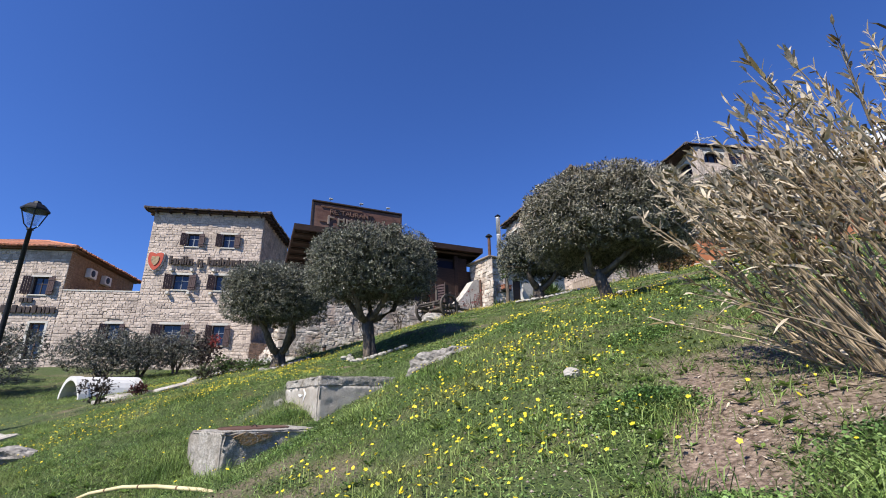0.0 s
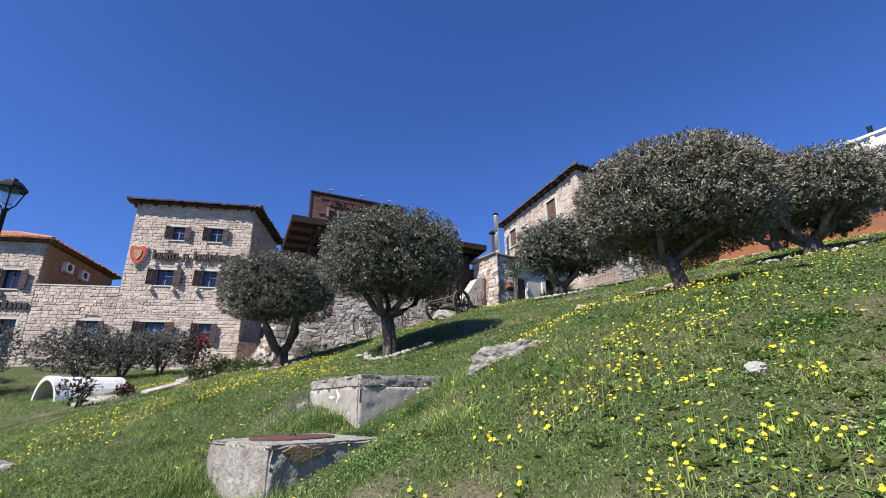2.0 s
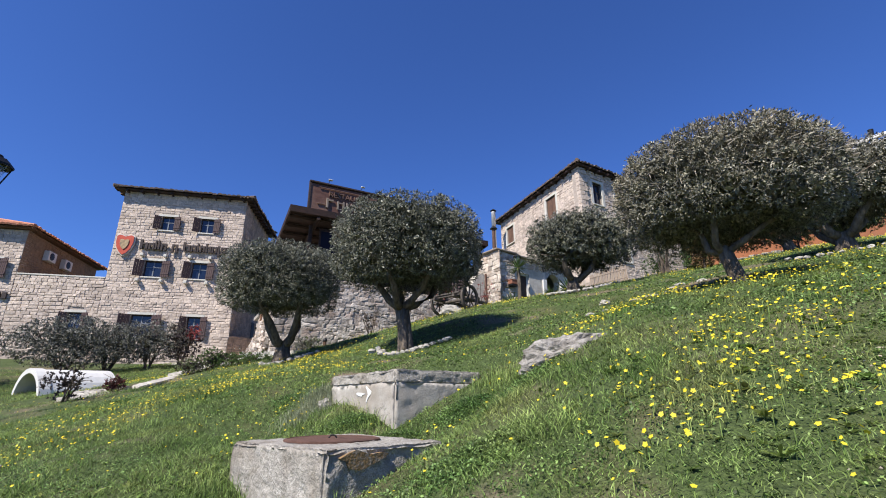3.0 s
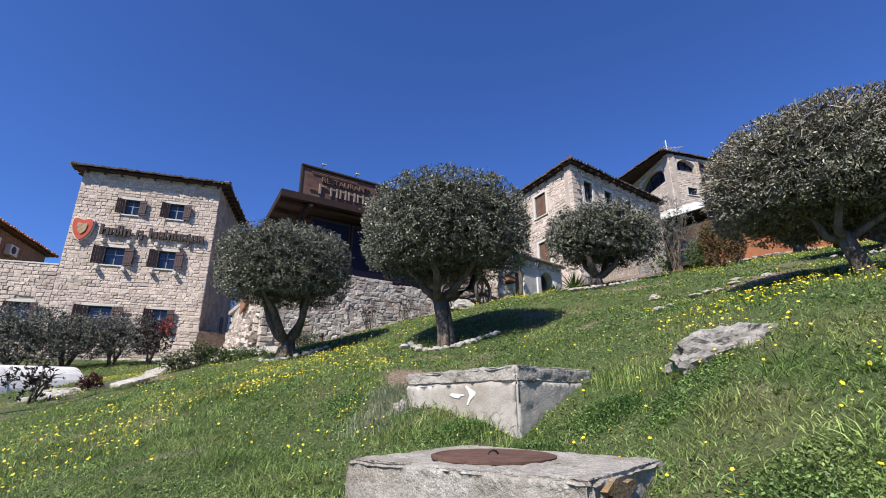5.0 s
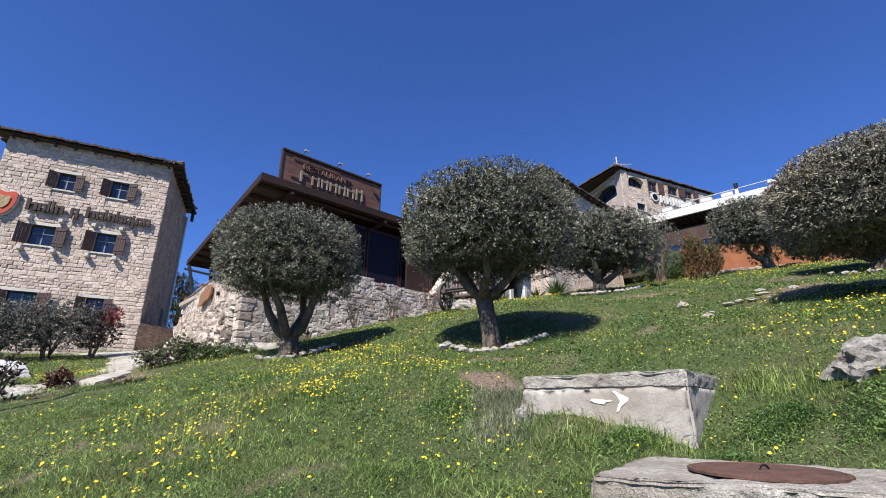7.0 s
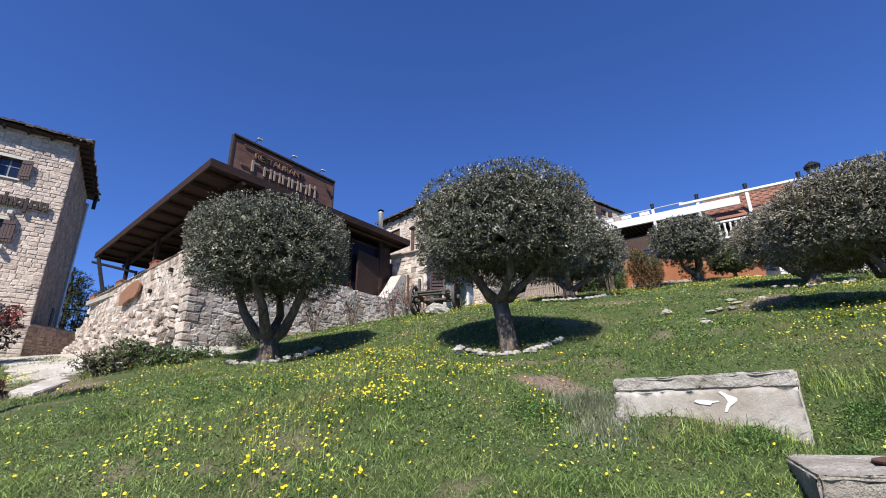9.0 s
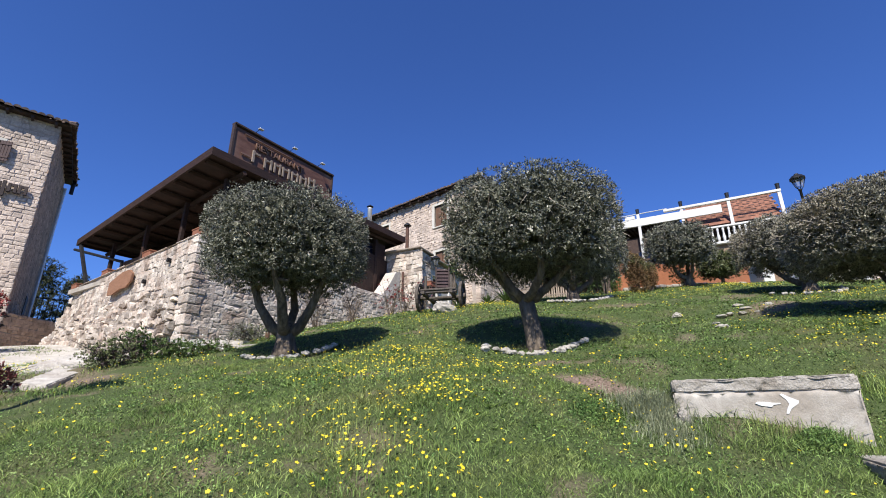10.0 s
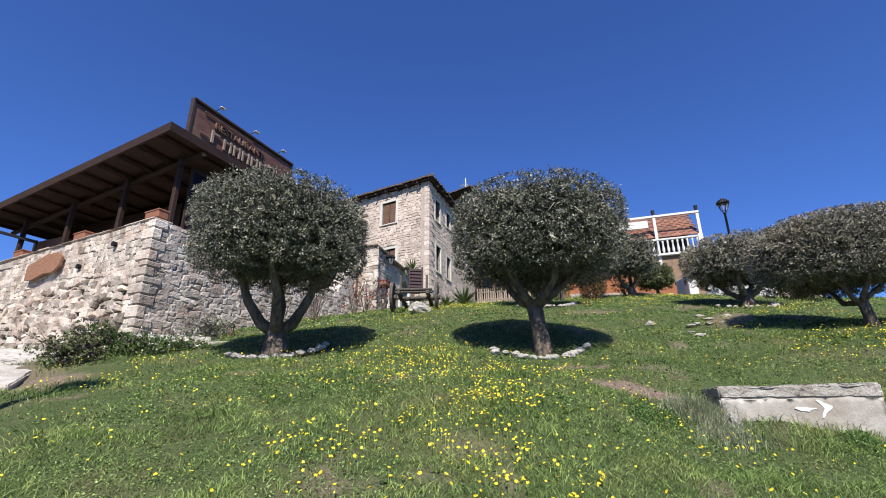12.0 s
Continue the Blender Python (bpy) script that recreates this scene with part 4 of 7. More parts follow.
def roof_sign():
    t = thing("roof_sign", "brown timber restaurant sign board on the canopy edge", "sign", REST)
    x0, x1, y, z0, z1 = 0.88, 4.82, 0.82, 8.62, 9.9
    part("board", boxed(x0 + 0.05, x1 - 0.05, y, y + 0.06, z0, z1 - 0.05), SIGN, t)
    bm = bmesh.new()
    box(bm, x0, x0 + 0.06, y - 0.03, y + 0.1, z0, z1)
    box(bm, x1 - 0.06, x1, y - 0.03, y + 0.1, z0, z1)
    box(bm, x0, x1, y - 0.06, y + 0.12, z1, z1 + 0.05)
    part("frame", bm, WOOD_DARK, t)
    lettering("word", "RESTAURANT", 0.30, 0.025, BRONZE, t, Matrix.Translation((2.55, y - 0.03, 9.42)) @ Matrix.Rotation(radians(90), 4, "X"))
    x = 1.55
    for w, h in ((0.42, 0.42), (0.36, 0.36), (0.32, 0.36), (0.36, 0.36), (0.34, 0.36), (0.36, 0.36), (0.36, 0.46)):
        bm = bmesh.new()
        box(bm, x, x + w * 0.2, y - 0.07, y - 0.02, 8.94, 8.94 + h * 0.95, bevel=0.008)
        box(bm, x + w * 0.16, x + w * 0.66, y - 0.065, y - 0.025, 8.94 + h * 0.68, 8.94 + h * 0.85, bevel=0.008)
        if w != 0.42:
            box(bm, x + w * 0.62, x + w * 0.82, y - 0.07, y - 0.02, 8.94, 8.94 + h, bevel=0.008)
        part("letter_bar", bm, GOLD, t, "grey-bronze raised bar of a sign")
        x += w
    part("flourish", boxed(1.25, 3.0, y - 0.05, y - 0.02, 9.72, 9.75), BRONZE, t)
    part("flourish", boxed(1.2, 1.5, y - 0.05, y - 0.02, 9.05, 9.1), BRONZE, t)
    for x in (1.6, 2.9, 4.1):
        bm = bmesh.new()
        sweep(bm, [(x, y + 0.05, z1), (x, y - 0.02, z1 + 0.11), (x, y - 0.2, z1 + 0.13)], [0.010, 0.010, 0.010], 6)
        arm = part("lamp_arm", bm, IRON, t)
        part("lamp_head", boxed(x - 0.08, x + 0.08, y - 0.29, y - 0.18, z1 + 0.09, z1 + 0.13, bevel=0.012), STEEL, arm)
    return t


roof_sign()


def flower_box(x, y, z, at, long=0.5, label="terracotta flower box on the terrace wall"):
    t = thing("flower_box", label, "planter", at @ Matrix.Translation((x, y, z)), "flower boxes")
    bm = boxed(-long / 2, long / 2, -0.12, 0.12, 0, 0.2, bevel=0.02)
    box(bm, -long / 2 - 0.015, long / 2 + 0.015, -0.135, 0.135, 0.17, 0.21, bevel=0.008)
    part("box", bm, CLAY, t)
    part("soil", boxed(-long / 2 + 0.03, long / 2 - 0.03, -0.09, 0.09, 0.205, 0.215), BARK, t)
    return t


for x in (TW_DEPTH - 0.35, TW_DEPTH - 3.3, TW_DEPTH - 6.4, TW_DEPTH - 9.3):
    flower_box(x, 0.2, TERRACE + 0.09, REST @ TW_SIDE.matrix_basis)


# ---- outbuilding with flue, buttress ----
def arch_fill(x0, x1, zs, zt, y0, y1, n=12):
    """Closes the top of a square opening to a round arch that springs at zs and crowns at zt."""
    bm = bmesh.new()
    mid, half = (x0 + x1) / 2, (x1 - x0) / 2
    low = [(mid - half * math.cos(math.pi * k / n), zs + (zt - zs - 0.02) * math.sin(math.pi * k / n)) for k in range(n + 1)]
    for (ax, az), (bx, bz) in zip(low, low[1:]):
        vs = [bm.verts.new(p) for p in ((ax, y0, az), (bx, y0, bz), (bx, y0, zt), (ax, y0, zt), (ax, y1, az), (bx, y1, bz), (bx, y1, zt), (ax, y1, zt))]
        for f in ((0, 1, 2, 3), (4, 5, 6, 7), (0, 1, 5, 4)):
            bm.faces.new([vs[i] for i in f])
    bmesh.ops.remove_doubles(bm, verts=bm.verts, dist=0.001)
    return bm


OUT = pose(1.38, 20.35, 0, 0, 0, 35)


def outbuilding():
    rng = random.Random(13)
    t = thing("outbuilding", "small lime-washed stone outbuilding with an arched opening, slab roof and buttress", "building", OUT)
    d, z0, z1 = 1.5, 4.6, 8.05
    # stone pier at the corner
    pier = part("pier", boxed(0.03, 1.0, -0.03, d, z0, z1), LIME, t)
    lay(rng, pier, [r for r in courses(rng, 0.03, 1.0, 5.0, z1, 0.16, 0.24)], lambda r: True, RUBBLE, RUBBLE_PIECE, proud=0.03, gap=0.0, rough=0.24, wave=0.15, warp=lambda x, z: -0.05)
    sv, sf = [], []
    for r in courses(rng, -0.2, d, 5.0, z1, 0.16, 0.26):
        k = len(sv)
        sv += [(y + 0.01, x, z) for x, y, z in stone_points(rng, r, 0.02, 0.0, 0.24)]
        sf += [tuple(i + k for i in f) for f in STONE_FACES]
    tagged(sheet("stone_facing", sv, sf, RUBBLE, pier), kind="stuff")
    # lime-washed front with a door and an arch
    bm = bmesh.new()
    holed_wall(bm, 1.0, 4.7, z0, 7.95, 0.0, 0.35, [(1.32, 1.95, z0, 7.3), (3.05, 3.95, z0, 7.55)])
    wall = part("wall", bm, LIME, t)
    lay(rng, wall, courses(rng, 1.0, 4.7, 7.57, 7.95, 0.13, 0.22), lambda r: True, RUBBLE, RUBBLE_PIECE, proud=0.02, gap=0.0, rough=0.24, wave=0.1)
    part("arch", arch_fill(3.05, 3.95, 7.1, 7.57, -0.03, 0.33), LIME, t)
    for a, b in ((2.78, 3.03), (3.97, 4.2)):
        part("pilaster", boxed(a, b, -0.07, 0.02, z0, 7.2, bevel=0.02), WHITE, t, "white-painted pilaster")
    bm = bmesh.new()
    box(bm, 1.0, 4.7, 1.3, 1.5, z0, 7.95)
    box(bm, 4.5, 4.7, 0.35, 1.3, z0, 7.95)
    part("wall", bm, LIME, t)
    door = part("door", boxed(1.36, 1.91, 0.16, 0.22, z0 + 0.1, 7.24, bevel=0.01), WOOD_DARK, t, "dark boarded door")
    bm = bmesh.new()
    for x in (1.32, 1.9):
        box(bm, x, x + 0.05, 0.1, 0.24, z0, 7.3)
    box(bm, 1.37, 1.9, 0.1, 0.24, 7.24, 7.3)
    part("frame", bm, WHITE, door)
    part("door_handle", boxed(1.85, 1.89, 0.11, 0.16, 6.2, 6.35), IRON, door)
    # slab roof, broken over the pier and the lower front
    part("roof", boxed(-0.12, 1.12, -0.18, d + 0.2, z1, z1 + 0.08, bevel=0.02), MORTAR_DARK, t)
    part("roof", boxed(1.12, 4.85, -0.2, 1.95, 7.96, 8.04, bevel=0.02), MORTAR_DARK, t)
    # sloping plastered buttress
    bm = bmesh.new()
    prof = [(-2.1, 4.8), (-0.05, 4.8), (-0.05, 7.2), (-0.35, 7.1), (-0.8, 6.5), (-1.6, 5.6), (-2.1, 5.3)]
    a = [bm.verts.new((x, 0.75, z)) for x, z in prof]
    b = [bm.verts.new((x, 1.25, z)) for x, z in prof]
    bm.faces.new(a)
    bm.faces.new(b[::-1])
    for i in range(len(a)):
        bm.faces.new((a[i], a[(i + 1) % len(a)], b[(i + 1) % len(a)], b[i]))
    part("buttress", bm, LIME, t)
    part("screen", boxed(-2.2, -0.02, 1.42, 1.5, 4.8, 7.72), CANOPY, t, "dark boarded screen")
    part("downpipe", sweep(bmesh.new(), [(-0.06, 0.62, 7.15), (-0.06, 0.62, 4.9)], [0.045, 0.045], 8), RUST, t)
    bm = sweep(bmesh.new(), [(0.85, 1.0, z1), (0.85, 1.0, 9.5)], [0.075, 0.075], 10)
    vent = part("vent", bm, RUST, t, "rusty vent pipe")
    part("vent_cap", lathe(bmesh.new(), [(0.17, 0), (0.17, 0.03), (0.05, 0.14)], 10, (0.85, 1.0, 9.52)), IRON, vent)
    return t


outbuilding()


def steel_flue(x, y, top):
    z = gz(x, y) - 0.2
    t = thing("steel_flue", "tall shiny steel flue pipe with a dark cap", "flue", Matrix.Translation((x, y, z)))
    h = top - z
    for k in range(6):
        a, b = h * k / 6, h * (k + 1) / 6
        part("pipe", lathe(bmesh.new(), [(0.14, a), (0.14, b - 0.06), (0.148, b - 0.05), (0.148, b - 0.002)], 16), STEEL, t, smooth=True)
    part("cap", lathe(bmesh.new(), [(0.13, h), (0.13, h + 0.08), (0.21, h + 0.09), (0.05, h + 0.22)], 16), IRON, t)
    return t


steel_flue(2.62, 29.8, 13.8)
flower_box(0.75, -0.22, 6.62, OUT, 0.42, "terracotta flower box on the outbuilding pier")
bracket = part("bracket", boxed(0.55, 0.95, -0.34, -0.03, 6.57, 6.615), IRON)
bracket.matrix_basis = OUT
tagged(bracket, "black iron shelf bracket on the outbuilding pier", "bracket")


# ---- two-storey house ----
def stone_house():
    rng = random.Random(17)
    t = thing("stone_house", "two-storey pale limestone house with brown shutters and tiled eaves", "house", pose(6.25, 23.2, 0, 0, 0, 20))
    top, z0 = 13.62, 5.4
    # left face runs back along local y, right face along local x (walls meet at 79 degrees)
    long, deep = 8.5, 8.6
    rot = Matrix.Rotation(radians(11), 4, "Z")
    rwins = [(0.95, 1.65, 11.75, 13.0), (2.75, 3.4, 12.0, 12.95), (4.6, 5.3, 12.0, 12.95), (1.05, 1.75, 8.9, 10.35), (2.75, 3.4, 8.9, 10.2)]
    bm = bmesh.new()
    holed_wall(bm, 0, long, z0, top, 0.03, 0.45, rwins)
    right = part("wall", bm, MORTAR, t, at=rot)
    lay(rng, right, courses(rng, 0, long, z0 + 0.5, top, 0.135, 0.26, [(a - 0.1, b + 0.1, c - 0.08, d + 0.1) for a, b, c, d in rwins]), lambda r: False, STONE, STONE_PIECE, proud=0.018, gap=0.003, rough=0.14, wave=0.07)
    for w in rwins:
        window(t, *w, surround=0.16, shutters=False, frame_mat=WOOD_DARK, at=rot)
    turn = Matrix.Rotation(radians(-90), 4, "Z") @ Matrix.Translation((-deep, 0, 0))
    lwins = [(deep - 3.1, deep - 2.15, 11.7, 13.0), (deep - 7.8, deep - 6.9, 11.75, 12.9), (deep - 3.0, deep - 2.1, 8.9, 10.2)]
    bm = bmesh.new()
    holed_wall(bm, 0, deep - 0.03, z0, top, 0.03, 0.45, lwins)
    left = part("wall", bm, MORTAR, t, at=turn)
    lay(rng, left, courses(rng, 0, deep, z0 + 0.5, top, 0.135, 0.26, [(a - 0.1, b + 0.1, c - 0.08, d + 0.1) for a, b, c, d in lwins]), lambda r: r[0] > deep - 5.2 and r[2] > 9.6, STONE, STONE_PIECE, proud=0.018, gap=0.003, rough=0.14, wave=0.07)
    for a, b, c, d in lwins:
        w = window(t, a, b, c, d, surround=0.15, shutters=False, frame_mat=WOOD, at=turn)
        part("shutter", boxed(a + 0.05, (a + b) / 2 - 0.02, 0.05, 0.1, c + 0.05, d - 0.05, bevel=0.01), WOOD, w)
        part("shutter", boxed((a + b) / 2 + 0.02, b - 0.05, 0.05, 0.1, c + 0.05, d - 0.05, bevel=0.01), WOOD, w)
    part("wall", boxed(0.2, 8.2, 8.2, 8.6, z0, top), MORTAR, t)
    part("wall", boxed(7.9, 8.2, 1.8, 8.2, z0, top), MORTAR, t)
    # roof: eaves follow both faces
    x1 = rot @ Vector((long + 0.4, -0.35, 13.72))
    corner = Vector((-0.35, -0.4, 13.72))
    back = Vector((-0.35, deep + 0.5, 13.72))
    ridge = Vector((3.9, 4.4, 14.97))
    far = Vector((8.6, deep + 0.5, 13.72))
    bm = bmesh.new()
    pts = [corner, x1, far, back]
    inner = [p.lerp(sum(pts, Vector()) / 4, 0.025) for p in pts]
    lo = [bm.verts.new(p - Vector((0, 0, 0.07))) for p in inner]
    hi = [bm.verts.new(p + Vector((0, 0, 0.01))) for p in inner]
    bm.faces.new(lo)
    bm.faces.new(hi)
    for i in range(4):
        bm.faces.new((lo[i], lo[(i + 1) % 4], hi[(i + 1) % 4], hi[i]))
    roof = part("roof", bm, WOOD_DARK, t, "boarded eaves")
    v, f = [], []
    tiled_slope(v, f, corner, x1, lambda u: (Vector((-0.19, 0.98, 0)) * min(4.6, min(u, 1 - u) * 9) + Vector((0, 0, min(4.6, min(u, 1 - u) * 9) * 0.27))))
    tiled_slope(v, f, back, corner, lambda u: Vector((1, 0, 0.27)) * min(4.4, min(u, 1 - u) * 9))
    sheet("roof_tiles", v, f, TILE_DARK, roof)
    part("ridge_tiles", sweep(bmesh.new(), [corner + Vector((0, 0, 0.05)), ridge], [0.1, 0.1], 6), TILE_DARK, roof)
    rafters(t, rot @ Vector((0.2, -0.36, 13.55)), rot @ Vector((long, -0.36, 13.55)), 12, (-0.1, 0.5, 0))
    rafters(t, (-0.36, 0.2, 13.55), (-0.36, deep, 13.55), 12, (0.4, 0, 0))
    # dressed blocks bond the corner, long and short by turns
    z, k = z0 + 0.4, 0
    while z < top - 0.1:
        h = min(rng.uniform(0.2, 0.3), top - z)
        lx, ly = (0.5, 0.28) if k % 2 else (0.28, 0.5)
        part("quoin", boxed(-0.03, lx, -0.03, ly, z + 0.006, z + h - 0.006, bevel=0.015), STONE_PIECE, t, at=Matrix.Rotation(radians(4), 4, "Z"))
        z += h
        k += 1
    # white panel beside the far window
    part("panel", boxed(6.0, 6.5, -0.06, 0.0, 12.0, 13.0), WHITE, t, at=rot)
    return t


stone_house()


# ---- house on the crest ----
def crest_house():
    rng = random.Random(19)
    t = thing("crest_house", "stone house on the crest with arched windows and white sign", "house", pose(17.45, 31.6, 0.13, 0, 0, 11))
    top, z0 = 19.6, 8.5
    arch = [(0.75, 2.45, 18.35, 19.3)]
    rwins = [(2.95, 3.95, 18.3, 19.3), (5.25, 6.35, 18.5, 19.35), (7.25, 8.2, 18.6, 19.3), (1.35, 2.25, 16.4, 17.0)]
    bm = bmesh.new()
    holed_wall(bm, 0, 11.0, z0, top, 0.03, 0.5, arch + rwins)
    right = part("wall", bm, MORTAR, t)
    lay(rng, right, courses(rng, 0, 11.0, 15.0, top, 0.16, 0.36, [(a - 0.05, b + 0.05, c - 0.05, d + 0.05) for a, b, c, d in arch + rwins]), lambda r: False, STONE, STONE_PIECE, proud=0.018, gap=0.004)
    for w in rwins:
        window(t, *w, frame_mat=WOOD, surround=0.1 if w[2] < 17 else None, shutters=w[2] > 17)
    turn = Matrix.Rotation(radians(-101), 4, "Z") @ Matrix.Translation((-7.0, 0, 0))
    lw = [(2.7, 6.2, 17.7, 19.15)]
    bm = bmesh.new()
    holed_wall(bm, 0, 6.97, z0, top, 0.03, 0.5, lw)
    left = part("wall", bm, MORTAR, t, at=turn)
    lay(rng, left, courses(rng, 0, 7.0, 15.0, top, 0.16, 0.36, [(2.65, 6.25, 17.65, 19.2)]), lambda r: False, STONE, STONE_PIECE, proud=0.018, gap=0.004)

    def arched(x0, x1, zs, zt, at, rise):
        n = 12
        bm = bmesh.new()
        mid, half = (x0 + x1) / 2, (x1 - x0) / 2
        # spandrels close the square opening to an arch
        lower = [(mid - half * math.cos(math.pi * k / n), zt - rise + rise * math.sin(math.pi * k / n)) for k in range(n + 1)]
        for (ax, az), (bx, bz) in zip(lower, lower[1:]):
            vs = [bm.verts.new(p) for p in ((ax, 0.0, az), (bx, 0.0, bz), (bx, 0.0, zt + 0.02), (ax, 0.0, zt + 0.02), (ax, 0.4, az), (bx, 0.4, bz), (bx, 0.4, zt + 0.02), (ax, 0.4, zt + 0.02))]
            for f in ((0, 1, 2, 3), (4, 5, 6, 7), (0, 1, 5, 4)):
                bm.faces.new([vs[i] for i in f])
        bmesh.ops.remove_doubles(bm, verts=bm.verts, dist=0.001)
        part("arch", bm, DRESSED, t, at=at)
        w = part("window", holed_wall(bmesh.new(), x0, x1, zs, zt, 0.3, 0.36, [(x0 + 0.06 + (x1 - x0 - 0.06) * k / 3, x0 + (x1 - x0 - 0.06) * (k + 1) / 3, zs + 0.06, zt - 0.06) for k in range(3)]), WOOD_DARK, t, at=at)
        part("pane", boxed(x0, x1, 0.37, 0.38, zs, zt), PANE, w)
    arched(*arch[0], Matrix.Identity(4), 0.5)
    arched(*lw[0], turn, 0.85)
    part("wall", boxed(0.5, 11.0, 6.6, 7.0, z0, top), MORTAR, t)
    part("wall", boxed(10.6, 11.0, 0.5, 6.6, z0, top), MORTAR, t)
    hip_roof(t, -0.5, 10.6, 0, 7.0, 19.7, 11, 0.22, TILE_DARK, CANOPY)
    ch = part("chimney", boxed(8.4, 9.0, 3.0, 3.6, 20.6, 21.9, bevel=0.02), TILE, t)
    part("chimney_cap", boxed(8.3, 9.1, 2.9, 3.7, 21.9, 22.0), TILE_DARK, ch)
    # white plain sign shapes and a round emblem
    bm = bmesh.new()
    lathe(bm, [(0.38, 0), (0.38, 0.08)], 20)
    part("emblem", bm, WHITE, t, at=Matrix.Translation((3.35, -0.06, 17.85)) @ Matrix.Rotation(radians(90), 4, "X"))
    part("emblem", lathe(bmesh.new(), [(0.27, 0), (0.27, 0.1)], 20), BLUE_PANE, t, at=Matrix.Translation((3.35, -0.06, 17.85)) @ Matrix.Rotation(radians(90), 4, "X"))
    for k in range(4):
        x = 4.0 + k * 0.72
        bm = boxed(x, x + 0.16, -0.16, -0.04, 17.5, 18.15, bevel=0.01)
        box(bm, x + 0.36, x + 0.52, -0.16, -0.04, 17.5, 18.15, bevel=0.01)
        box(bm, x + 0.14, x + 0.38, -0.15, -0.05, 17.72, 17.88)
        part("sign_letter", bm, WHITE, t)
    # aerial
    bm = bmesh.new()
    sweep(bm, [(3.6, 3.5, 20.2), (3.6, 3.5, 23.4)], [0.06, 0.045], 6)
    sweep(bm, [(2.9, 3.5, 22.4), (5.0, 3.1, 22.8)], [0.025, 0.025], 6)
    for k in range(6):
        x = 3.0 + k * 0.36
        sweep(bm, [(x, 3.1, 22.45 + k * 0.06), (x, 3.8, 22.45 + k * 0.06)], [0.028, 0.028], 4)
    for k in range(4):
        sweep(bm, [(3.3, 3.5, 22.2 + k * 0.3), (3.9, 3.5, 22.2 + k * 0.3)], [0.028, 0.028], 4)
    part("aerial", bm, STEEL, t)
    return t


crest_house()


# ---- upper terrace: orange wall, pergola, balustrade ----
def orange_wall():
    t = thing("garden_wall", "orange rendered garden wall at the top of the lawn", "wall", pose(8.2, 16.65, 0, 0, 0, -22), kind="structure")
    bm = bmesh.new()
    box(bm, 0.05, 5.9, 0, 0.3, 5.2, 7.5, bevel=0.02)
    part("wall", bm, ORANGE, t)
    place = pose(8.2, 16.65, 0, 0, 0, -22)
    edging = random.Random(14)
    x = 0.25
    while x < 5.75:
        long = edging.uniform(0.22, 0.42)
        foot = place @ Vector((x + long / 2, -0.13, 0))
        z = gz(foot.x, foot.y)
        bm = bmesh.new()
        box(bm, x, x + long - 0.02, -0.2, -0.05, z - 0.2, z + edging.uniform(0.06, 0.12), bevel=0.025)
        part("edging_stone", bm, PALE_ROCK, t)
        x += long
    return t


orange_wall()
PERG = pose(17.9, 22.5, 0, 0, 0, -58)


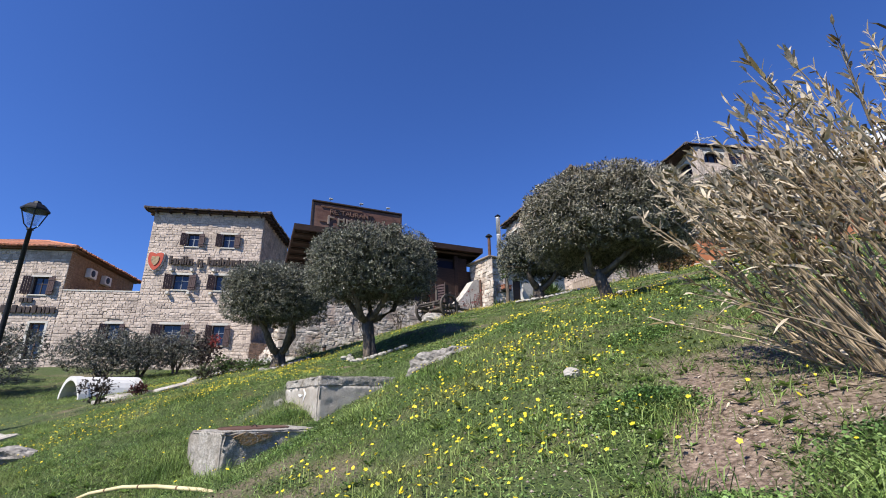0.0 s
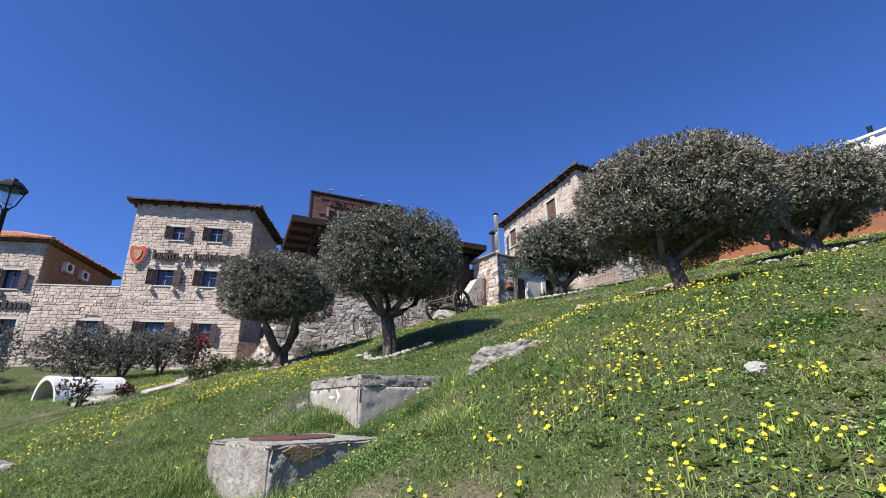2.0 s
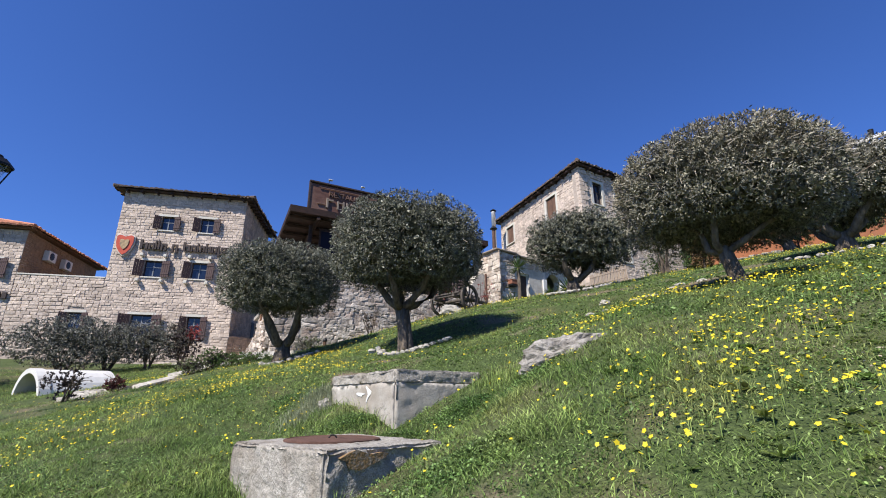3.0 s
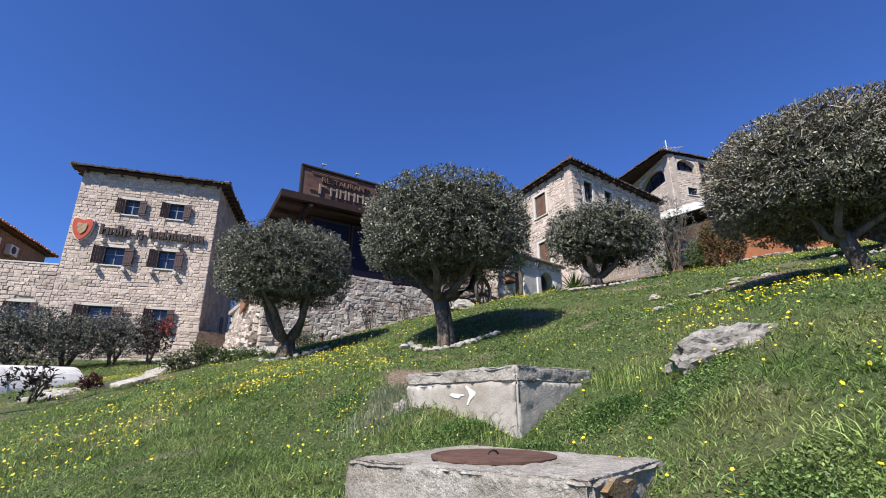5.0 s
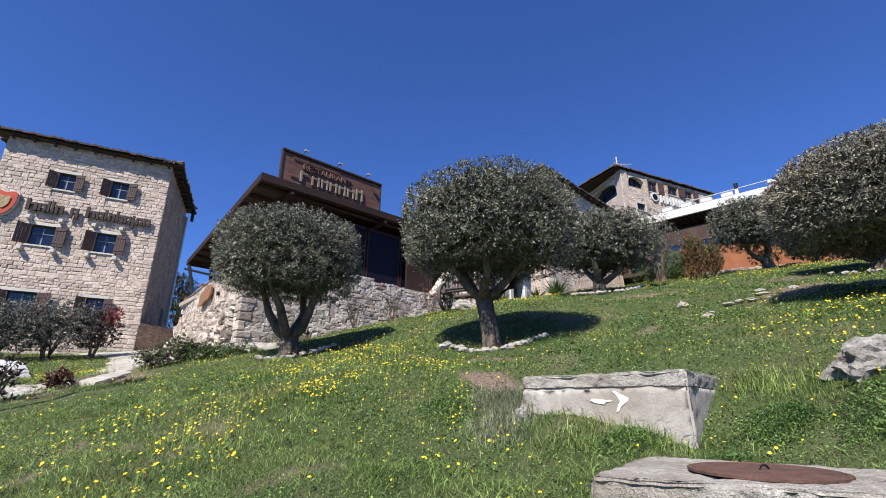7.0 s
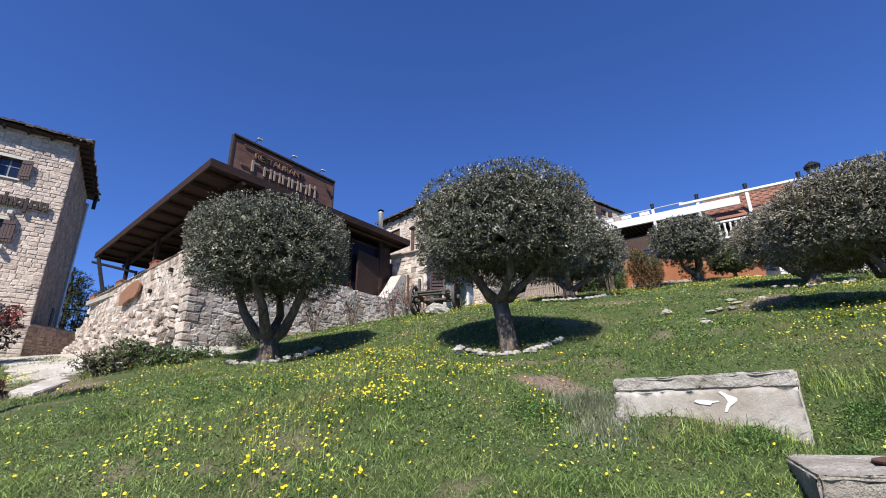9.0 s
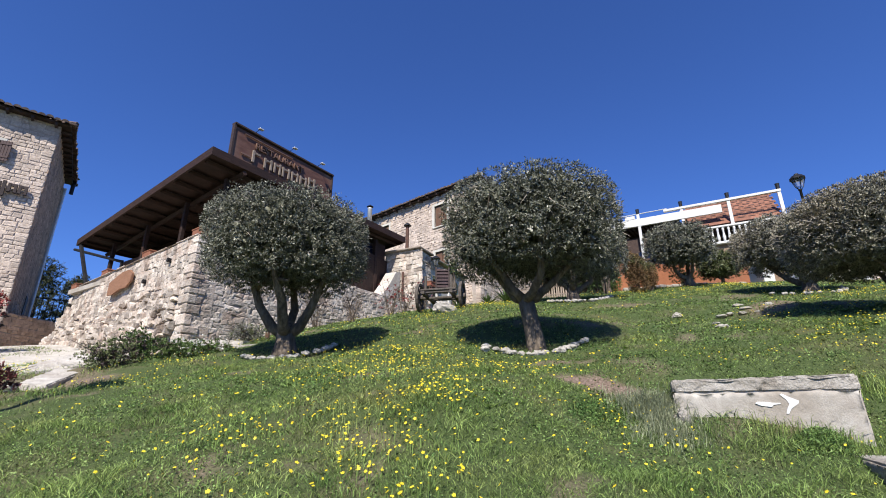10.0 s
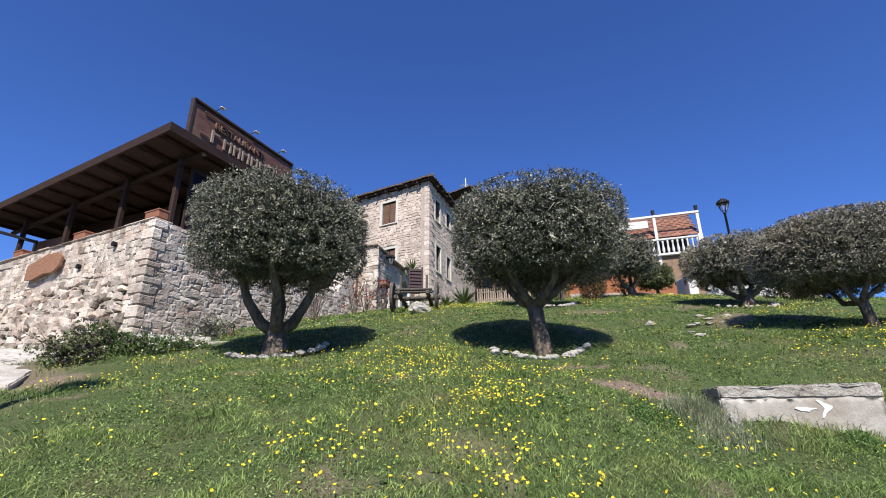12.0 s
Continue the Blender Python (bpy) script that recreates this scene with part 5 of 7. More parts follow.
def pergola():
    t = thing("pergola", "white pergola with terracotta slatted roof above the terrace", "pergola", PERG)
    # local x runs along the front, towards the lower end of the slope
    L = 7.5
    for x in (0.1, 2.6, 5.1, 7.6):
        part("post", boxed(x - 0.085, x + 0.085, 0.02, 0.19, 8.0 if x > 2 else 9.0, 13.8, bevel=0.01), WHITE, t)
        cap = bmesh.new()
        sweep(cap, [(x, 0.1, 13.8), (x, 0.1, 14.15)], [0.09, 0.12], 8)
        part("lamp", cap, IRON, t)
    part("beam", boxed(-7.8, 4.7, 0.0, 0.16, 12.98, 13.48, bevel=0.01), WHITE, t, "broad white canvas band")
    part("beam", boxed(1.6, 7.7, -0.02, 0.2, 13.64, 13.78, bevel=0.01), WHITE, t)
    part("rail", sweep(bmesh.new(), [(-4.4, 0.1, 13.8), (1.8, 0.1, 13.85)], [0.03, 0.03], 6), STEEL, t)
    for k in range(4):
        part("block", boxed(-4.0 + k * 1.1, -3.4 + k * 1.1, 0.0, 0.3, 13.5, 13.72, bevel=0.01), WHITE, t)
    # tiled roof that rises behind the front posts: staggered boards, dark strips laid on as gaps
    climb = math.atan2(2.0, 2.25)
    for k in range(-1, 11):
        for j in range(9):
            x = 2.7 + j * 0.53 + (0.13 if k % 2 else 0)
            tilt = Matrix.Translation((x, 0.35 + k * 0.25, 12.5 + k * 0.222)) @ Matrix.Rotation(climb, 4, "X")
            part("slat", boxed(0, 0.528, 0, 0.33, -0.02, 0.012 + 0.01 * (k % 2), turn=tilt), TERRA, t)
            if k % 2 == 0:
                part("gap_strip", boxed(0.08, 0.42, 0.1, 0.19, 0.02, 0.032, turn=tilt), WOOD_DARK, t)
            elif k > 0:
                part("gap_strip", boxed(0.2, 0.5, 0.1, 0.19, 0.025, 0.036, turn=tilt), WOOD_DARK, t)
    part("ridge", boxed(2.7, 7.6, 3.05, 3.2, 14.8, 14.9, bevel=0.02), WHITE, t)
    for x in (2.7, 4.1, 5.6, 7.3):
        part("rafter", sweep(bmesh.new(), [(x, 0.3, 12.4), (x, 2.6, 14.4)], [0.06, 0.06], 4), WOOD, t)
    part("post", boxed(2.2, 2.4, 0.4, 0.6, 9.5, 13.3), WOOD, t)
    # dark slats over the lower bay
    for k in range(38):
        a = -7.6 + k * 0.26
        part("shade_slat", sweep(bmesh.new(), [(a, 0.3, 12.95), (a + 0.9, 3.2, 12.3)], [0.085, 0.085], 4), WOOD_DARK, t)
    part("brush_mat", boxed(-7.7, 2.4, 0.3, 4.0, 13.12, 13.17), CANOPY, t, "dark brush matting over the slats")
    for k in range(5):
        part("shade_slat", sweep(bmesh.new(), [(-7.7, 0.5 + k * 0.6, 13.1 - k * 0.18), (2.4, 0.5 + k * 0.6, 13.1 - k * 0.18)], [0.04, 0.04], 4), WOOD_DARK, t)
    return t


pergola()


DARK_FRONT = surface("stained_boards", (0.030, 0.019, 0.015), (0.075, 0.046, 0.036), 5, (0.11, 0.08, 0.06), 0.8, 0.5, 0.75, 0.2, 30, grain=(6, 6, 1))


def balustrade():
    t = thing("balustrade", "white concrete balustrade with turned balusters", "balustrade", PERG)
    part("rail", boxed(2.6, 7.5, -0.16, 0.02, 12.0, 12.12, bevel=0.02), WHITE, t)
    part("plinth", boxed(2.6, 7.5, -0.18, 0.04, 11.0, 11.15, bevel=0.02), WHITE, t)
    me = None
    for k in range(17):
        x = 2.85 + k * 0.28
        if me is None:
            ob = part("baluster", lathe(bmesh.new(), [(0.05, 0), (0.06, 0.08), (0.09, 0.25), (0.05, 0.5), (0.05, 0.65), (0.07, 0.75), (0.05, 0.85)], 8), WHITE, t, smooth=True)
            me = ob.data
        else:
            ob = new("baluster", me)
            ob.parent = t
        ob.matrix_basis = Matrix.Translation((x, -0.07, 11.15))
    part("wall", boxed(2.6, 7.4, 2.75, 2.95, 9.0, 14.25), DARK_FRONT, t, "dark boarded wall behind the balustrade")
    part("pier", boxed(7.38, 7.66, -0.2, 0.1, 7.0, 12.2, bevel=0.02), WHITE, t)
    part("wall", boxed(2.6, 7.5, 0.05, 0.3, 6.0, 11.0), RENDER_TAN_AND_SHADE, t, "tan rendered terrace wall")
    return t


balustrade()


def terrace_house():
    t = thing("terrace_building", "low terrace building with wooden front and decorated windows", "building", PERG)
    part("wall", boxed(-7.7, 2.4, 0.6, 0.9, 6.0, 12.4), DARK_FRONT, t, "dark brown boarded front")
    part("deck", boxed(-7.8, 2.5, -0.6, 4.0, 9.6, 9.8), WOOD_DARK, t)
    part("wall", boxed(-7.7, 7.4, 4.0, 4.3, 6.0, 12.9), STONE, t)
    for k in range(-2, 5):
        a = -4.2 + k * 1.3
        bm = bmesh.new()
        box(bm, a, a + 1.1, 0.5, 0.58, 10.0, 10.08)
        box(bm, a, a + 1.1, 0.5, 0.58, 11.4, 11.48)
        box(bm, a, a + 0.07, 0.5, 0.58, 10.08, 11.4)
        box(bm, a + 1.03, a + 1.1, 0.5, 0.58, 10.08, 11.4)
        w = part("window", bm, WOOD_DARK, t)
        part("pane", boxed(a + 0.05, a + 1.05, 0.53, 0.55, 10.05, 11.42), PANE, w)
    part("railing", boxed(-7.7, 2.4, -0.55, -0.48, 10.5, 10.62), WOOD, t)
    for k in range(-4, 9):
        part("baluster", boxed(-4.6 + k * 0.85, -4.52 + k * 0.85, -0.55, -0.48, 9.8, 10.5), WOOD, t)
    return t


terrace_house()


def steps_and_walls():
    t = thing("garden_steps", "white rendered steps and low wall beside the lawn", "steps", pose(14.2, 14.0, 0, 0, 0, -40))
    for k in range(5):
        part("step", boxed(k * 0.45, k * 0.45 + 1.6, -0.4, 1.2, 5.6, 6.5 + k * 0.28, bevel=0.02), WHITE, t)
    part("wall", boxed(-0.4, 0.0, -0.5, 0.9, 5.6, 7.6, bevel=0.02), WHITE, t)
    part("wall", boxed(2.2, 6.5, 0.9, 1.2, 5.6, 7.9, bevel=0.02), STONE, t)
    return t


steps_and_walls()


# ---- trees ----
def leaves(rng, n, centre, size, leaf, hang=1.0, shell=0.35, power=3.7, flat=0.95, stray=0.004, lumpy=0.015, droop=0.0, tuft=14, spread=0.022, under=0.5):
    """n small leaves through the outer part of a clipped crown: an array of n quads."""
    # leaves grow in tufts round the shoot ends
    tufts = max(40, n // tuft)
    shoot = rng.normal(size=(tufts, 3))
    shoot /= np.linalg.norm(shoot, axis=1)[:, None]
    pick = rng.integers(0, tufts, n)
    d = shoot[pick] + rng.normal(size=(n, 3)) * spread
    d /= np.linalg.norm(d, axis=1)[:, None]
    # rounder above, flatter below
    e = np.where(d[:, 2] < 0, power + under, power)
    r = (np.hypot(d[:, 0], d[:, 1]) ** e + np.abs(d[:, 2]) ** e) ** (-1 / e)
    wob = np.zeros(n)
    for k, amp in ((2.3, 1.0), (4.7, 0.6), (9.5, 0.45)):
        ph = rng.uniform(0, 6.3, 3)
        wob += amp * np.sin(k * d[:, 0] + ph[0]) * np.sin(k * d[:, 1] + ph[1]) * np.sin(k * d[:, 2] + ph[2] + 0.7)
    r = r * (1 + lumpy * wob)
    depth = np.clip((rng.random(tufts) ** 1.6 * shell)[pick] + rng.normal(size=n) * 0.012, -0.02, 1)
    out = rng.random(n) < stray
    depth = np.where(out, -rng.random(n) * 0.05, depth)
    p = d * (r * (1 - depth))[:, None]
    holes = np.sin(11 * d[:, 0] + 2) * np.sin(12 * d[:, 1] + 1) * np.sin(13 * d[:, 2])
    p *= np.where((holes > 0.33) & ~out, 0.91, 1.0)[:, None]
    p[:, 2] = np.where(p[:, 2] < 0, p[:, 2] * hang, p[:, 2])
    p = p * (np.array(size) / 2) + np.array(centre)
    way = d * 0.6 + rng.normal(size=(n, 3)) * flat
    way[:, 2] += 0.2 - droop
    way /= np.linalg.norm(way, axis=1)[:, None]
    side = np.cross(way, rng.normal(size=(n, 3)))
    side /= np.linalg.norm(side, axis=1)[:, None]
    l = leaf[0] * rng.uniform(0.6, 1.3, n)[:, None]
    w = leaf[1] * rng.uniform(0.7, 1.3, n)[:, None]
    mid = p + way * l * 0.45
    return np.stack([p, mid + side * w * 0.5, p + way * l, mid - side * w * 0.5], 1)


def twigs(rng, n, centre, size, length=0.13, thick=0.005):
    """Bare twig ends that stick out of a crown, as thin quads."""
    d = rng.normal(size=(n, 3))
    d /= np.linalg.norm(d, axis=1)[:, None]
    r = 1.0 / (np.abs(d) ** 2.6).sum(1) ** (1 / 2.6)
    p = d * (r * 0.93)[:, None] * (np.array(size) / 2) + np.array(centre)
    way = d + rng.normal(size=(n, 3)) * 0.6
    way /= np.linalg.norm(way, axis=1)[:, None]
    side = np.cross(way, rng.normal(size=(n, 3)))
    side /= np.linalg.norm(side, axis=1)[:, None]
    l = length * rng.uniform(0.5, 1.2, n)[:, None]
    return np.stack([p - side * thick, p + side * thick, p + way * l + side * thick * 0.4, p + way * l - side * thick * 0.4], 1)


def olive_tree(seed, base, centre, size, limbs, label, leaf_n, leaf_mat=None, trunk_r=0.14, leaf=(0.047, 0.0155), fork=0.35, twig_n=500, lean=(0, 0), power=3.9, spread=0.38):
    """Olive clipped to a dome: short trunk, spreading limbs, crown of small leaves."""
    rng = np.random.default_rng(seed)
    bx, by = base
    bz = gz(bx, by) - 0.12
    t = thing("olive_tree", label, "tree", Matrix.Translation((bx, by, bz)), "clipped olive trees")
    c = Vector(centre) - Vector((bx, by, bz))
    bm = bmesh.new()
    fz = fork + 0.12
    sweep(bm, [(0, 0, -0.1), (0.0, 0.0, 0.1), (lean[0] * 0.5, lean[1] * 0.5, fz * 0.55), (lean[0], lean[1], fz)], [trunk_r * 1.45, trunk_r * 1.12, trunk_r * 0.95, trunk_r * 1.0], 12)
    for k in range(5):
        a = k * 1.257 + seed
        sweep(bm, [(math.cos(a) * trunk_r * 1.35, math.sin(a) * trunk_r * 1.35, -0.05), (math.cos(a) * trunk_r * 0.85, math.sin(a) * trunk_r * 0.85, 0.16), (lean[0] * 0.6 + math.cos(a + 0.4) * trunk_r * 0.55, lean[1] * 0.6 + math.sin(a + 0.4) * trunk_r * 0.55, fz * 0.9)], [trunk_r * 0.42, trunk_r * 0.5, trunk_r * 0.38], 6)
    trunk = part("trunk", bm, BARK, t, smooth=True)
    for k in range(limbs):
        a = 2 * math.pi * (k + 0.25) / limbs + seed * 0.7
        reach = np.array([math.cos(a) * size[0] * spread, math.sin(a) * size[1] * spread, c.z * 0.9])
        p0 = np.array([lean[0], lean[1], fz - 0.08])
        mid = p0 * 0.5 + np.array([c.x * 0.3, c.y * 0.3, 0]) + reach * np.array([0.58, 0.58, 0.40]) + rng.normal(size=3) * 0.06
        end = np.array([c.x, c.y, 0]) + reach
        m2 = mid * 0.45 + end * 0.55 + rng.normal(size=3) * 0.06
        bend = p0 * 0.55 + mid * 0.45 + np.array([0, 0, -0.05]) + rng.normal(size=3) * 0.035
        bm = bmesh.new()
        sweep(bm, [p0, bend, mid, m2, end], [trunk_r * 0.70, trunk_r * 0.58, trunk_r * 0.46, trunk_r * 0.30, trunk_r * 0.12], 8)
        for j in range(6):
            q = (mid * 0.5 + m2 * 0.5) * (1 - 0.18 * j) + end * 0.18 * j
            e = q + rng.normal(size=3) * np.array([0.35, 0.35, 0.2]) + np.array([0, 0, 0.25])
            sweep(bm, [q, (q + e) / 2 + rng.normal(size=3) * 0.05, e], [trunk_r * 0.22, trunk_r * 0.15, trunk_r * 0.05], 5)
        part("limb", bm, BARK, t, smooth=True)
    q = leaves(rng, leaf_n, c, size, leaf, hang=1.12, power=power, under=2.0)
    inner = leaves(rng, leaf_n // 6, c, (size[0] * 0.8, size[1] * 0.8, size[2] * 0.78), (leaf[0] * 2.4, leaf[1] * 5.0), hang=1.05, shell=0.6, tuft=2, power=power, under=2.0)
    crown = quads("crown", np.concatenate([q, inner]), leaf_mat or LEAF, t, "dense clipped crown of small grey-green leaves")
    quads("twig_fringe", twigs(rng, twig_n, c, size), TWIG, t)["kind"] = "stuff"
    return t


olive_tree(1, (-4.77, 12.76), (-4.93, 12.56, 4.77), (2.78, 2.75, 1.44), 4, "grey-green olive tree clipped to a flattened dome", 78000, trunk_r=0.165, fork=0.42, spread=0.29)
olive_tree(2, (-1.70, 9.87), (-1.72, 9.82, 4.70), (2.76, 2.76, 1.36), 5, "dark grey-green olive tree clipped to a round dome", 82000, trunk_r=0.115, fork=0.82, lean=(-0.12, 0.05), spread=0.31)
olive_tree(3, (2.26, 6.63), (2.45, 6.88, 4.47), (2.52, 2.52, 1.12), 4, "broad olive tree with dry twiggy crown on a stout trunk", 84000, LEAF_DRY, twig_n=3600, trunk_r=0.070, fork=0.42, lean=(-0.10, 0.04), power=3.2, spread=0.29)
olive_tree(4, (6.34, 9.5), (6.5, 9.6, 5.82), (2.9, 2.8, 1.1), 4, "olive tree with twiggy crown above a pale stone ring", 42000, LEAF_DRY, leaf=(0.052, 0.02), twig_n=1500, spread=0.27)
olive_tree(5, (2.33, 13.06), (2.62, 13.15, 5.95), (2.75, 2.6, 1.22), 4, "low flat-topped olive tree with a short dark trunk", 34000, leaf=(0.056, 0.022), spread=0.27)
olive_tree(6, (9.05, 14.1), (8.5, 13.95, 7.44), (2.4, 2.3, 1.3), 3, "olive tree leaning before the orange wall", 20000, leaf=(0.06, 0.026), lean=(-0.12, 0), spread=0.24)
olive_tree(7, (11.1, 14.1), (10.95, 14.1, 7.13), (1.6, 1.5, 0.9), 3, "small round olive bush on thin stems", 11000, LEAF_OLIVE, leaf=(0.055, 0.026), trunk_r=0.06)


# ---- concrete blocks in the lawn ----
def rough_block(corners, z_low, z_top, seed, rough=0.006, flank=1.0, fine=0.05):
    """A cast block with worn edges and a pitted skin; corners in plan order."""
    bm = bmesh.new()
    lo = [bm.verts.new((x, y, z_low)) for x, y in corners]
    hi = [bm.verts.new((x, y, z)) for (x, y), z in zip(corners, z_top)]
    bm.faces.new(lo[::-1])
    bm.faces.new(hi)
    for i in range(len(lo)):
        bm.faces.new((lo[i], lo[(i + 1) % len(lo)], hi[(i + 1) % len(lo)], hi[i]))
    bmesh.ops.bevel(bm, geom=list(bm.edges), offset=0.014, segments=2, affect="EDGES")
    bmesh.ops.triangulate(bm, faces=bm.faces)
    for k in range(6):
        long = [e for e in bm.edges if e.calc_length() > fine]
        if long:
            bmesh.ops.subdivide_edges(bm, edges=long, cuts=1)
            bmesh.ops.triangulate(bm, faces=[f for f in bm.faces if len(f.verts) > 3])
    bm.normal_update()
    edge = min(z_top)
    for v in bm.verts:
        # broken bites along the rim and pits in the flanks
        bite = max(0.0, noise.noise(v.co * 5.3 + Vector((seed, 1, 0))) - 0.12) * 2.0 * rough * (1.5 if v.co.z > edge - 0.07 and v.normal.z < 0.9 else 1.0)
        pit = max(0.0, noise.noise(v.co * 15 + Vector((0, seed, 4))) - 0.3) * 2.0 * rough
        v.co -= v.normal * (bite + pit * (flank if v.normal.z < 0.5 else 1.0))
        v.co += v.normal * (noise.noise(v.co * 4 + Vector((seed, 0, 0))) * 0.005 + noise.noise(v.co * 11) * rough + noise.noise(v.co * 17 + Vector((0, seed, 0))) * rough * 0.8)
    return bm


t = thing("concrete_block", "weathered concrete inspection chamber with a white arrow mark", "block")
BLOCK = [(-2.40, 7.22), (-1.58, 6.15), (-0.69, 6.79), (-1.58, 7.84)]
part("body", rough_block(BLOCK, 1.3, (2.06, 2.08, 2.08, 2.06), 3), CONCRETE, t, smooth=True)
mid = (sum(x for x, y in BLOCK) / 4, sum(y for x, y in BLOCK) / 4)
part("cap", rough_block([(mid[0] + (x - mid[0]) * 1.0, mid[1] + (y - mid[1]) * 1.0) for x, y in BLOCK], 2.06, (2.17, 2.19, 2.19, 2.17), 5, 0.010, 1.8), CONCRETE_TOP, t, "crumbling cast top with exposed gravel", smooth=True)
# white paint arrow on the face that looks down the slope
face = Matrix.Translation((-1.96, 6.66, 0)) @ Matrix.Rotation(math.atan2(6.10 - 7.22, -1.52 + 2.40), 4, "Z")
bm = bmesh.new()
for prof in ([(-0.28, 1.985), (-0.22, 1.955), (-0.12, 1.94), (-0.10, 1.965), (-0.03, 1.975), (-0.03, 1.99), (-0.10, 1.99), (-0.16, 2.0), (-0.25, 2.005)], [(0.055, 1.975), (0.03, 1.93), (0.005, 1.86), (0.03, 1.86), (0.065, 1.92), (0.145, 1.985), (0.15, 2.015), (0.06, 2.06), (0.0, 2.10), (-0.02, 2.085), (0.03, 2.03)]):
    a = [bm.verts.new((x * 0.72 + 0.10, -0.016, 1.97 + (z - 1.985) * 0.66)) for x, z in prof]
    b = [bm.verts.new((x * 0.72 + 0.10, -0.004, 1.97 + (z - 1.985) * 0.66)) for x, z in prof]
    bm.faces.new(a)
    for i in range(len(a)):
        bm.faces.new((a[i], a[(i + 1) % len(a)], b[(i + 1) % len(a)], b[i]))
part("arrow_mark", bm, WHITE, t, "white painted arrow", at=face)

t = thing("manhole_slab", "concrete manhole slab with a rusty round lid", "manhole")
SLAB = [(-2.80, 5.54), (-1.80, 4.30), (-1.14, 4.95), (-1.95, 6.20)]
part("slab", rough_block(SLAB, 0.75, (1.59, 1.63, 1.63, 1.61), 7, 0.0085, 3.0), CONCRETE_TOP, t, smooth=True)
lid = part("lid", lathe(bmesh.new(), [(0.35, 0), (0.35, 0.012), (0.325, 0.018), (0.32, 0.013), (0.05, 0.015)], 40), RUST, t, "rusty steel lid", at=Matrix.Translation((-1.96, 5.28, 1.614)))
bm = bmesh.new()
sweep(bm, [(0.028 * math.cos(a), 0, 0.012 + 0.024 * math.sin(a)) for a in [math.pi * k / 8 for k in range(9)]], [0.006] * 9, 6)
part("handle", bm, IRON, lid)


# orange lichen on the corner that looks down the slope
LICHEN = surface("orange_lichen", (0.17, 0.12, 0.07), (0.30, 0.18, 0.07), 40, (0.30, 0.27, 0.23), 30, 0.8, 0.95, 0.6, 60)
bm = bmesh.new()
ring = [(0.26 + (0.15 + 0.03 * math.sin(5 * a)) * math.cos(a), -0.06 + (0.042 + 0.02 * math.sin(3 * a + 1)) * math.sin(a)) for a in [2 * math.pi * k / 20 for k in range(20)]]
outer = [bm.verts.new((x, -0.009, z)) for x, z in ring]
inner = [bm.verts.new((x, 0.03, z)) for x, z in ring]
bm.faces.new(outer)
for i in range(20):
    bm.faces.new((outer[i], outer[(i + 1) % 20], inner[(i + 1) % 20], inner[i]))
part("lichen", bm, LICHEN, t, "orange lichen patch", at=Matrix.Translation((-1.80, 4.30, 1.63)) @ Matrix.Rotation(math.atan2(0.65, 0.66), 4, "Z") @ Matrix.Translation((0, -0.012, 0)))


def boulder(name, at, size, seed, label, category, material=ROCK, turn=(0, 0, 0), detail=3, group="", kind=""):
    bm = bmesh.new()
    bmesh.ops.create_icosphere(bm, subdivisions=detail, radius=1.0)
    for v in bm.verts:
        c = v.co.copy()
        k = 1 + 0.32 * noise.noise(c * 1.3 + Vector((seed, 2 * seed, 0))) + 0.22 * noise.noise(c * 3.1 + Vector((0, seed, 5))) + 0.11 * noise.noise(c * 8 + Vector((seed, 0, 0))) - 0.28 * abs(noise.noise(c * 2.2 + Vector((seed, 3, 1))))
        v.co = Vector((c.x * size[0], c.y * size[1], c.z * size[2])) * k
    ob = part(name, bm, material, smooth=False)
    ob.matrix_basis = pose(*at, *turn)
    return tagged(ob, label, category, group, kind)


boulder("rock", (-0.01, 5.86, 2.30), (0.40, 0.25, 0.185), 4, "long flat grey limestone rock lying in the grass", "rock", turn=(-8, -14, -14), detail=4)
boulder("concrete_chunk", (-2.44, 7.14, gz(-2.44, 7.14) + 0.0), (0.08, 0.07, 0.10), 21, "broken concrete chunk leaning on the block", "rubble", CONCRETE_TOP)
boulder("rock", (1.03, 3.62, gz(1.03, 3.62) + 0.05), (0.06, 0.05, 0.04), 6, "small pale stone in the grass", "stone", PALE_ROCK)
boulder("rock", (1.95, 10.0, gz(1.95, 10.0) + 0.04), (0.10, 0.08, 0.06), 9, "small pale stone in the grass", "stone", PALE_ROCK)
boulder("rock", (-5.6, 6.35, gz(-5.6, 6.35) + 0.05), (0.35, 0.25, 0.14), 12, "grey rock sunk in the grass", "rock")
boulder("rock", (-0.75, 14.35, gz(-0.75, 14.35) + 0.10), (0.30, 0.20, 0.17), 14, "pale boulder under the cart", "rock", PALE_ROCK)


srng = random.Random(23)
for k in range(11):
    x, y = 2.3 + srng.uniform(-1.1, 1.0), 9.1 + srng.uniform(-0.4, 0.45)
    w = srng.uniform(0.04, 0.11)
    boulder("rock", (x, y, gz(x, y) + w * 0.15), (w * 1.3, w, w * 0.45), 40 + k, "flat pale stone on worn turf", "stone", PALE_ROCK, (0, 0, srng.uniform(0, 180)), 2, "loose stones on the slope")


